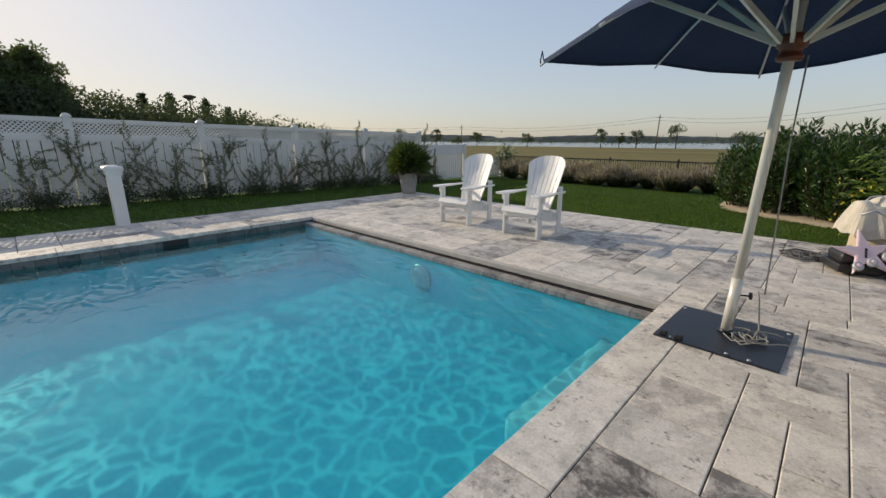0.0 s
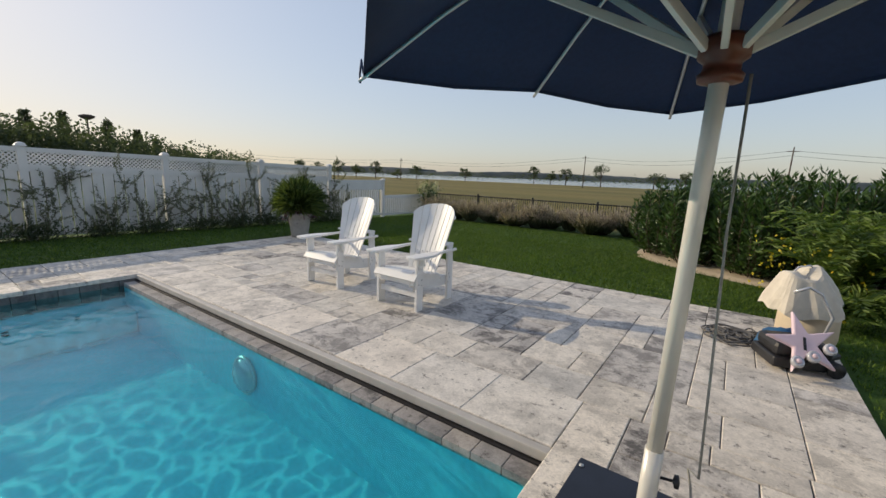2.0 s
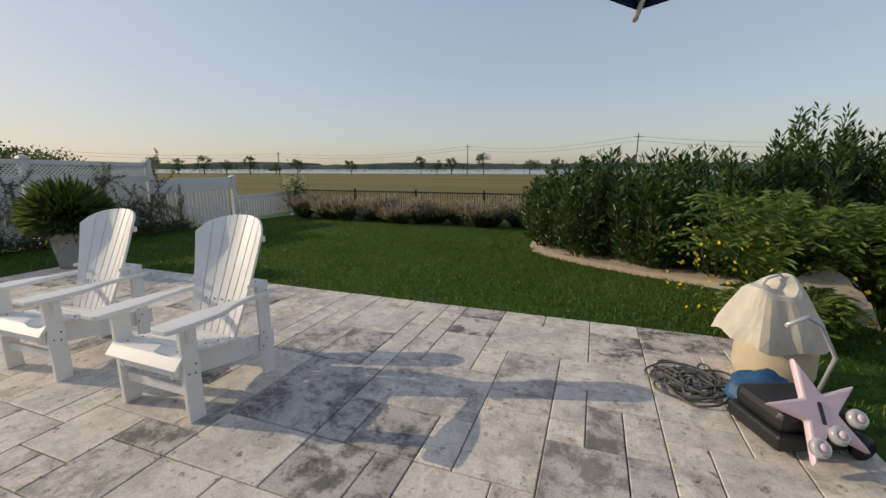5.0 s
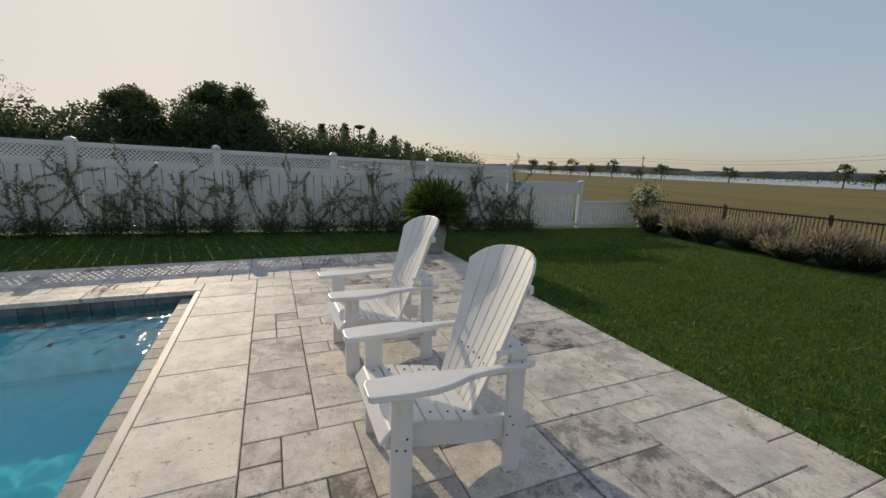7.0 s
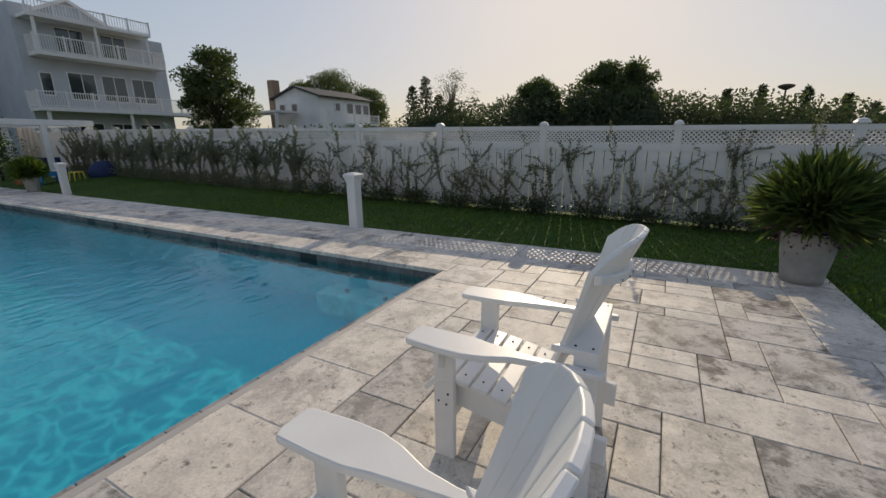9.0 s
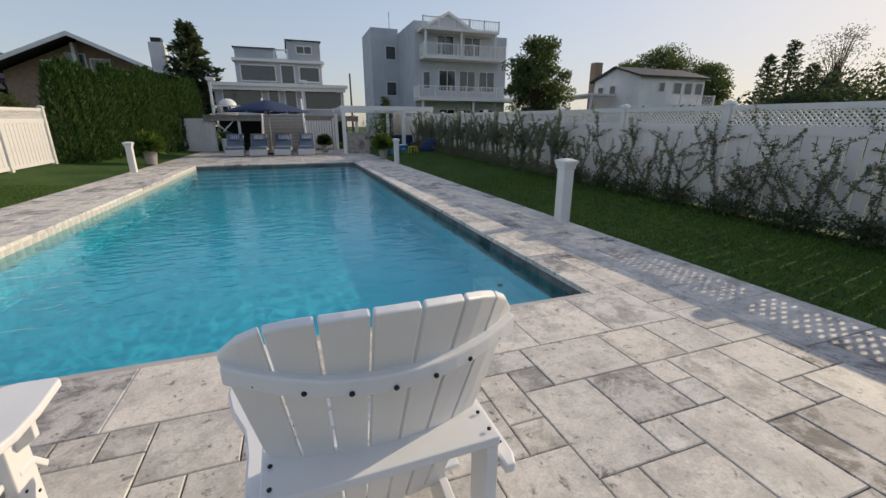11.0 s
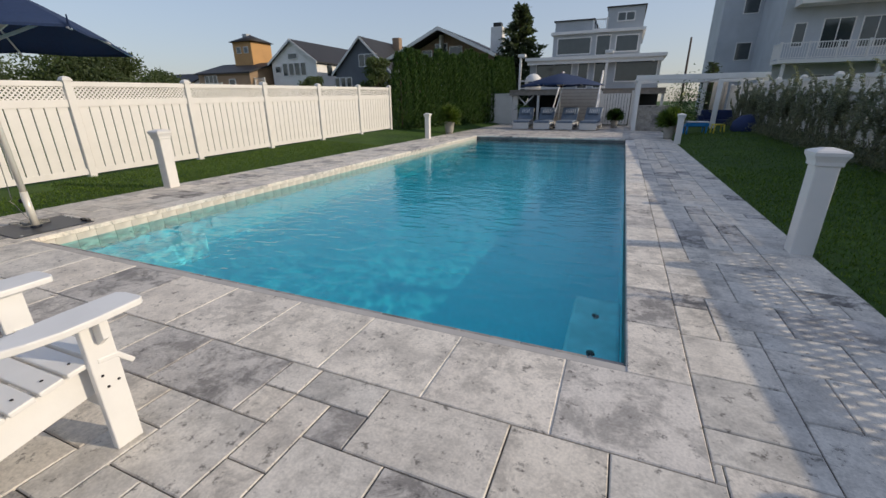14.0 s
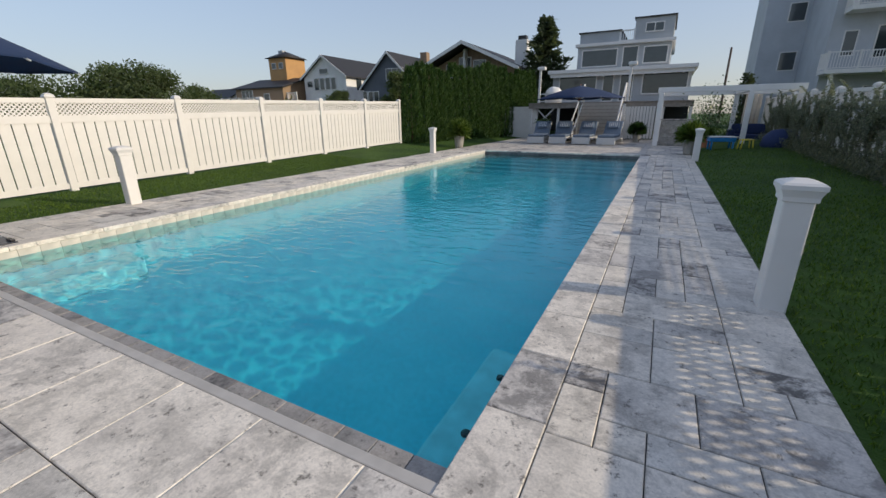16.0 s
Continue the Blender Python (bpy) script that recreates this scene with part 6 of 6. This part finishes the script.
lg = lounger()
lg.matrix_basis = pose(-1.75, -16.55, 0, 0, 0, 3) @ Matrix.Diagonal((1.22, 1.08, 1.12, 1))
for x, rz in ((-2.85, 1), (-4.0, -2), (-5.15, -4)):
    copy_thing(lg, pose(x, -16.5, 0, 0, 0, rz))
market_umbrella(pose(-3.45, -17.2, 0), 2.1, [radians(a) for a in (185, 275, 365, 455)], 2.12, 2.72, 2.05, 0.03, False, "navy market umbrella open between the loungers")
stand = thing("umbrella_stand", "small dark round umbrella stand among the loungers", "umbrella base", pose(-3.45, -17.2, 0))
part("weight", lathe([(0.0, 0.0), (0.25, 0.0), (0.25, 0.05), (0.05, 0.08), (0.0, 0.08)], 20), M_STEEL, stand)
urn = thing("flower_urn", "white urn with pale flowers beside the deck", "urn", pose(-0.9, -19.9, 0))
part("urn_body", pot_bm(0.15, 0.2, 0.75), M_TRIM, urn)
fronds(811, 40, 0.4, 0.55, 20, L_LAUREL, urn, "foliage", (0, 0, 0.7), (0.12, 0.04))


def grey_building():
    b = thing("apartment_house", "tall grey shingled beach house with white balconies on three floors", "building")
    wallbox(b, -27.5, -50, 0, -17.1, -37, 10.6, M_SIDE_GREY)
    wallbox(b, -17.12, -50, 0, -14.0, -44, 12.1, M_SIDE_GREY, "stair_tower")
    wallbox(b, -18.6, -46, 10.6, -17.1, -37.2, 11.6, M_SIDE_GREY, "parapet")
    for z, w in ((8.8, 1.15), (4.9, 1.2)):
        window(b, -16.2, -43.97, z, 1.25, w * 1.3)
    gable_wall(b, -24.2, -18.6, -44, -39, 10.6, 11.4, 12.9, M_SIDE_GREY)
    gable_roof(b, -24.2, -18.6, -44, -39, 11.4, 12.9, 'y', 0.3, 0.15, M_TRIM, True)
    for z, x0, x1, d in ((3.95, -29.0, -16.9, 1.9), (7.95, -26.6, -17.6, 1.6)):
        wallbox(b, x0, -37, z, x1, -37 + d, z + 0.28, M_TRIM, "balcony_slab")
        railing(b, x0, -37 + d - 0.08, x1, -37 + d - 0.08, z + 0.28, 1.15, 0.16)
        railing(b, x0 + 0.05, -37, x0 + 0.05, -37 + d - 0.1, z + 0.28, 1.15, 0.16)
        railing(b, x1 - 0.05, -37, x1 - 0.05, -37 + d - 0.1, z + 0.28, 1.15, 0.16)
    wallbox(b, -25.7, -37, 10.5, -17.4, -35.3, 10.72, M_TRIM, "balcony_slab")
    railing(b, -25.7, -35.4, -17.5, -35.4, 10.72, 0.95, 0.2)
    for x in (-25.4, -21.6, -17.8):
        wallbox(b, x - 0.09, -35.6, 8.2, x + 0.09, -35.42, 10.5, M_TRIM, "column")
    for x in (-28.4, -23.0, -17.4):
        wallbox(b, x - 0.1, -35.5, 0, x + 0.1, -35.3, 3.95, M_TRIM, "column")
    for x in (-20.6, -22.9, -25.2):
        window(b, x, -36.97, 5.0, 1.9, 2.1, bars=1)
        window(b, x, -36.97, 1.2, 1.8, 2.0, bars=1)
    window(b, -18.3, -36.97, 5.2, 0.8, 1.7)
    for x in (-20.4, -23.4):
        window(b, x, -36.97, 8.45, 1.9, 1.9, bars=1)
    part("antenna", tube([(-16.6, -46, 12.0), (-16.6, -46, 14.2)], 0.03, 5), M_BLACK, b)


grey_building()


def white_house_west():
    b = thing("house", "pale clapboard house with low gable roof and brick chimney", "house")
    x0, x1, y0, y1 = -44.2, -35.9, -32.3, -25.9
    gable_wall(b, x0, x1, y0, y1, 0, 6.0, 7.0, M_SIDE_WHITE, 'x')
    gable_roof(b, x0, x1, y0, y1, 6.0, 7.0, 'x', 0.4, 0.16, M_ROOF, True)
    for x in (-43.4, -42.0, -40.6):
        window(b, x, y1 + 0.03, 4.4, 1.1, 1.15)
    window(b, -38.6, y1 + 0.03, 4.6, 0.8, 0.9)
    railing(b, -44.2, y1 + 1.3, -39.8, y1 + 1.3, 3.4, 0.9, 0.2)
    wallbox(b, -44.2, y1, 3.2, -39.8, y1 + 1.4, 3.4, M_TRIM, "balcony_slab")
    for x in (-44.0, -40.0):
        wallbox(b, x - 0.08, y1 + 1.2, 0, x + 0.08, y1 + 1.36, 3.2, M_TRIM, "column")
    for y in (-31.2, -29.4):
        window(b, x1 + 0.03, y, 4.3, 0.9, 1.1, 'x')
    part("chimney", cbox(-36.9, -33.4, 0, -36.0, -32.5, 8.0, 0.03), M_TAN, b)
    wallbox(b, x1 + 0.3, -35.0, 4.35, x1 + 3.2, -28.6, 4.55, M_TRIM, "porch_roof")
    for y in (-34.7, -28.9):
        wallbox(b, x1 + 2.9, y - 0.1, 0, x1 + 3.1, y + 0.1, 4.35, M_TRIM, "column")
    railing(b, x1 + 3.0, -36.5, x1 + 3.0, -33.0, 2.4, 1.0, 0.25)
    wallbox(b, x1 + 0.3, -36.6, 2.2, x1 + 3.1, -28.6, 2.4, M_TRIM, "porch_floor")

white_house_west()


def east_houses():
    # ochre house with a lookout tower
    b = thing("house", "ochre clapboard house with a square lookout tower", "house", Matrix.Translation((3.0, 0, 0)))
    gable_wall(b, 33.5, 42.5, -44, -35, 0, 5.0, 6.3, M_SIDE_YEL_SHADED, 'x')
    gable_roof(b, 33.5, 42.5, -44, -35, 5.0, 6.3, 'x', 0.4)
    wallbox(b, 36.2, -42, 4, 39.4, -38.5, 9.0, M_SIDE_YEL, "tower")
    bm = lathe([(2.9, 9.0), (0.0, 10.0)], 4, None, Matrix.Translation((37.8, -40.2, 0)) @ Matrix.Rotation(radians(45), 4, 'Z'))
    part("tower_roof", bm, M_ROOF, b)
    window(b, 38.4, -38.47, 7.6, 0.8, 0.8)
    window(b, 37.1, -38.47, 7.6, 0.8, 0.8)
    part("chimney", cbox(39.5, -42, 6, 40.3, -41.2, 10.4, 0.03), M_SIDE_PALE, b)
    window(b, 40.2, -34.97, 2.9, 2.2, 1.9, bars=2)
    window(b, 36.5, -34.97, 3.0, 1.1, 1.3)
    wallbox(b, 33.0, -34.9, 2.6, 44.5, -32.8, 2.8, M_TRIM, "balcony")
    railing(b, 36, -32.9, 44.5, -32.9, 2.8, 0.95, 0.2)
    # white gabled house
    b = thing("house", "white gabled clapboard house with an arched attic window", "house")
    gable_wall(b, 28.6, 35.6, -50, -38, 0, 6.2, 8.6, M_SIDE_WHITE)
    gable_roof(b, 28.6, 35.6, -50, -38, 6.2, 8.6)
    for i in range(4):
        window(b, 30.6 + i * 0.95, -37.97, 4.6, 0.85, 1.5)
    window(b, 32.1, -37.97, 6.5, 1.5, 0.7)
    window(b, 34.6, -37.97, 5.0, 1.0, 0.8)
    wallbox(b, 28.57, -44, 4.6, 28.6, -43, 6.0, M_GLASSDARK, "side_window")
    wallbox(b, 28.57, -41, 4.6, 28.6, -40, 6.0, M_GLASSDARK, "side_window")
    wallbox(b, 34.8, -38, 3.2, 38, -35.5, 3.4, M_TRIM, "balcony")
    railing(b, 34.8, -35.6, 38, -35.6, 3.4, 0.95, 0.2)
    # blue-grey gabled house
    b = thing("house", "blue-grey shingled gabled house with white trim", "house")
    gable_wall(b, 17.2, 24.4, -48, -36, 0, 4.6, 8.0, M_SIDE_DARK)
    gable_roof(b, 17.2, 24.4, -48, -36, 4.6, 8.0)
    window(b, 20.0, -35.97, 5.1, 2.3, 1.3, bars=2)
    for i in range(3):
        window(b, 22.6 + i * 0.8, -35.97, 2.7, 0.7, 1.4)
    gable_wall(b, 11.5, 17.2, -47, -39, 0, 5.2, 7.6, M_SIDE_DARK, 'x')
    gable_roof(b, 11.5, 17.2, -47, -39, 5.2, 7.6, 'x')
    window(b, 15.5, -38.97, 4.2, 1.4, 1.0, bars=1)
    part("chimney", cbox(19.4, -43, 7, 20.3, -42.2, 8.7, 0.03), M_TAN, b)
    # tan house with a wide low gable
    b = thing("house", "tan cedar house with a wide low gable and white chimney", "house")
    gable_wall(b, 4.3, 13.4, -40, -31.2, 0, 5.0, 7.1, M_TAN)
    gable_roof(b, 4.3, 13.4, -40, -30.2, 5.2, 7.25, 'y', 0.6)
    for x, w, z, hh in ((10.6, 1.0, 4.6, 1.2), (9.2, 1.2, 4.7, 1.6), (7.8, 1.2, 4.6, 1.4)):
        window(b, x, -31.17, z, w, hh)
    wallbox(b, 8.95, -31.15, 0, 9.15, -30.6, 6.9, M_TRIM, "centre_post")
    part("chimney", cbox(4.0, -33.4, 0, 5.0, -32.4, 7.5, 0.02), M_SIDE_WHITE, b)
    part("chimney_pots", cbox(4.15, -33.2, 7.5, 4.85, -32.6, 7.85, 0.02), M_BLACK, b)
    # small far roofs
    b = thing("house", "low distant house with a pale hipped roof", "house")
    gable_wall(b, 50, 57, -44, -36, 0, 3.6, 5.4, M_SIDE_WHITE, 'x')
    gable_roof(b, 50, 57, -44, -36, 3.6, 5.4, 'x')


east_houses()
east = []
for i in range(30):
    yaw = -88 - i * 1.75
    hh = np.interp(-yaw, [85, 100, 112, 118, 124, 128, 142], [3.6, 3.8, 4.2, 5.0, 4.4, 2.8, 2.4])
    east.append((yaw, 42 + 3 * math.sin(i * 1.7), hh * (1 + 0.1 * math.sin(i * 2.9)), 2.6))
woods("tree_belt", "leafy green belt of trees behind the sunlit fence", east, 21, 0.27, 1300, L_TREE)
for i, (yaw, d, h, s) in enumerate(((-119.0, 42, 5.4, 2.6), (-122, 42, 5.7, 2.8), (-110.5, 44, 4.2, 2.4), (-126.5, 46, 4.2, 1.8), (-143.5, 42, 3.6, 1.5), (-152.5, 33, 4.4, 1.6))):
    x, y = at_bearing(yaw, d)
    tree("tree", x, y, 0, h, s, 700 + i, L_TREE, "round leafy green tree between the neighbouring houses", 0.2, 0.22, 9000, 44, 0.2, "trees among the houses")


# ---- paving: bed, coping slabs and pavers ----
bm = bmesh.new()
for x0, y0, x1, y1 in ((PX0, PY0, POOL_X0 - 0.02, PY1), (POOL_X1 + 0.02, PY0, PX1, PY1), (POOL_X0 - 0.02, 4.12, POOL_X1 + 0.02, PY1), (POOL_X0 - 0.02, PY0, POOL_X1 + 0.02, POOL_Y0 - 0.02)):
    box(bm, x0, y0, -0.20, x1, y1, -0.011)
solid("pavement", bm, M_JOINT, "dark sanded joints under the pool terrace", "paving bed", "structure")
terrace = thing("pavement", "mottled grey travertine terrace in mixed paver sizes", "paving", kind="structure")
coping = thing("pool_coping", "pale travertine slabs round the pool's rim", "coping", kind="structure")


def slab_bm(w, d, h, gap, ch=0.005, bm=None, ox=0.0, oy=0.0, oz=0.0):
    """A slab with chamfered upper edges, its corner at (ox, oy) and its top at oz."""
    bm = bm or bmesh.new()
    x0, y0, x1, y1 = ox + gap, oy + gap, ox + w - gap, oy + d - gap
    lo = [bm.verts.new((x, y, oz - h)) for x, y in ((x0, y0), (x1, y0), (x1, y1), (x0, y1))]
    mi = [bm.verts.new((x, y, oz - ch)) for x, y in ((x0, y0), (x1, y0), (x1, y1), (x0, y1))]
    hi = [bm.verts.new((x, y, oz)) for x, y in ((x0 + ch, y0 + ch), (x1 - ch, y0 + ch), (x1 - ch, y1 - ch), (x0 + ch, y1 - ch))]
    for a, b in ((lo, mi), (mi, hi)):
        for i in range(4):
            j = (i + 1) % 4
            bm.faces.new((a[i], a[j], b[j], b[i]))
    bm.faces.new(hi)
    bm.faces.new(lo[::-1])
    return bm


slab_cache = {}


def slab(w, d, h, gap, material, name):
    key = (round(w, 3), round(d, 3), h, name)
    if key not in slab_cache:
        slab_cache[key] = mesh_of(name, slab_bm(w, d, h, gap), material)
    return slab_cache[key]


def lay(seed, x0, y0, x1, y1, cols, rows, sizes, first=""):
    """Fill a rectangle with pavers of mixed sizes on an eight-inch grid. first: the slabs laid by plan, as column, row, width, depth."""
    rnd = random.Random(seed)
    full = [[False] * cols for _ in range(rows)]
    out = []
    for row in first.split(","):
        if row.strip():
            c, r, w, d = (int(v) for v in row.split())
            for i in range(w):
                for j in range(d):
                    full[r + j][c + i] = True
            out.append((c, r, w, d))
    for r in range(rows):
        for c in range(cols):
            if full[r][c]:
                continue
            picks = [s for s in sizes for _ in range(s[2])]
            rnd.shuffle(picks)
            for w, d, _ in picks + [(1, 2, 1), (2, 1, 1), (1, 1, 1)]:
                if c + w <= cols and r + d <= rows and not any(full[r + j][c + i] for i in range(w) for j in range(d)):
                    break
            for i in range(w):
                for j in range(d):
                    full[r + j][c + i] = True
            out.append((c, r, w, d))
    ux, uy = (x1 - x0) / cols, (y1 - y0) / rows
    return [(x0 + c * ux, y0 + r * uy, w * ux, d * uy) for c, r, w, d in out]


SMALLER = [(2, 2, 3), (1, 2, 2), (2, 1, 3), (2, 3, 1), (3, 2, 1), (1, 1, 1)]
SIZES = [(3, 3, 3), (2, 3, 3), (3, 2, 4), (2, 2, 3), (1, 2, 1), (2, 1, 1), (4, 3, 2), (3, 4, 2)]
tilt = random.Random(8)
U = 0.2033
TERRACE = ("16 0 3 2, 15 0 1 1, 15 1 1 1, 13 0 2 1, 13 1 1 1, 14 1 1 2, 10 0 3 2, 8 0 2 2, 6 0 2 2, 12 2 2 3, 10 2 2 2, 11 4 1 1, 9 2 1 1, 9 3 1 1,"
           "7 2 2 3, 9 4 2 3, 5 2 2 2, 6 4 1 1, 14 3 1 1, 14 4 2 2, 15 2 2 2, 17 2 1 1, 11 5 2 2, 6 5 2 2, 8 5 1 3, 19 0 2 2, 21 0 2 2, 23 0 1 1, 24 0 1 1,"
           "23 1 2 2, 25 0 2 2, 27 0 2 2, 29 0 2 2, 31 0 3 2, 34 0 2 2, 36 0 2 2, 36 2 2 4, 35 2 1 2, 33 2 2 2, 32 2 1 2, 30 2 2 2, 27 2 3 2, 25 2 2 1,"
           "34 4 2 3, 31 4 2 2, 33 4 1 2, 38 2 1 4, 39 4 1 3, 38 6 1 2, 36 7 1 2, 37 6 1 2")
PATH_WEST = "5 71 1 2, 5 70 1 1, 3 70 2 2, 4 68 2 2, 2 68 2 2, 0 70 3 2, 1 69 1 1, 0 69 1 1, 4 72 1 1"
for seed, x0, y0, x1, y1, cols, rows, plan in ((4, PX0, 4.70, PX1, 4.70 + 15 * U, 44, 15, TERRACE), (9, PX0, 4.70 - 78.5 * U, -7.095, 4.70 - 0.5 * U, 6, 78, PATH_WEST), (12, -0.70, 4.70 - 78 * U, PX1, 4.70, 6, 78, "")):
    for x, y, w, d in lay(seed, x0, y0, x1, y1, cols, rows, SIZES if rows < 20 else SMALLER, plan):
        if y + d > 7.7:
            d = PY1 - y
        if 4.69 < y < 4.71 and x + w < -7.1:
            y, d = y - 0.5 * U, d + 0.5 * U
        piece("paver", slab(w, d, 0.05, 0.003, M_PAVER, "paver"), terrace, pose(x, y, tilt.uniform(-0.0015, 0.0010)))
# a cut sliver where the path meets the terrace
piece("paver", slab(0.037, 0.5 * U, 0.05, 0.001, M_PAVER, "paver"), terrace, pose(-7.132, 4.70 - 0.5 * U, 0))
bm = bmesh.new()
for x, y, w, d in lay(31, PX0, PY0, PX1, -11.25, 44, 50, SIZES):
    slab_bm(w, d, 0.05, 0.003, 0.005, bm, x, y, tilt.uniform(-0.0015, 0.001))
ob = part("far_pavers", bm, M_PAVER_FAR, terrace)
tagged(ob, kind="stuff")

# north row of two-foot slabs, side rows of one-foot slabs
x = -7.095
while x < -1.2:
    piece("coping_slab", slab(min(0.61, -0.995 - x), 0.59, 0.05, 0.0025, M_COPING, "coping_slab"), coping, pose(x, 4.11, 0.002))
    x += 0.61
y = 4.11 - 0.575
while y > -11.2:
    piece("coping_slab", slab(0.305, 0.575, 0.05, 0.0025, M_COPING, "coping_slab"), coping, pose(-7.095, y, 0.002))
    y -= 0.575
y = 4.70
while y > -11.2:
    d = 1.19 if y > 4 else 0.92
    y -= d
    piece("coping_slab", slab(0.295, d, 0.05, 0.0025, M_COPING, "coping_slab"), coping, pose(-0.995, y, 0.002))
x = -6.79
while x < -1.0:
    piece("coping_slab", slab(min(0.61, -0.99 - x), 0.32, 0.05, 0.0025, M_COPING, "coping_slab"), coping, pose(x, -11.25, 0.002))
    x += 0.61
# pale mortar between the north slabs
mortar = mesh_of("mortar_joint", cbox(-0.003, 4.115, -0.03, 0.003, 4.695, -0.0015, 0.0), plain("pale_mortar", (0.62, 0.60, 0.56), 0.9, 0, 0.1, 30))
for i in range(1, 10):
    piece("mortar_joint", mortar, coping, pose(-7.095 + i * 0.61, 0, 0))
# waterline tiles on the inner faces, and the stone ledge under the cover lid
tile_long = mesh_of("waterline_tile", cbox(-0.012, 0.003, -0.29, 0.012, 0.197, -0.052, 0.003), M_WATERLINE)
# sunlit east copy of the tile: its light is put into the cream colour
tile_sunlit = mesh_of("waterline_tile", cbox(-0.012, 0.0005, -0.29, 0.012, 0.1995, -0.052, 0.003), plain("cream_sunlit_tile", (0.60, 0.55, 0.47), 0.45, 0, 0.18, 7))
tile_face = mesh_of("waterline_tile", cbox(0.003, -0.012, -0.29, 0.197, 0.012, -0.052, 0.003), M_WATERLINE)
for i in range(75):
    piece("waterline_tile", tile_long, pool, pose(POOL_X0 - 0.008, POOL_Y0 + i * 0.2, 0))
    piece("waterline_tile", tile_sunlit, pool, pose(POOL_X1 + 0.008, POOL_Y0 + i * 0.2, 0))
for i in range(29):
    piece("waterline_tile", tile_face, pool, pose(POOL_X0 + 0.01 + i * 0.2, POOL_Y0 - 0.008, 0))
ledge = mesh_of("ledge_stone", cbox(0.0015, 0, -0.145, 0.1985, 0.145, -0.085, 0.005), M_LEDGE)
for i in range(29):
    piece("ledge_stone", ledge, pool, pose(POOL_X0 + 0.01 + i * 0.2, POOL_Y1 - 0.004, 0))
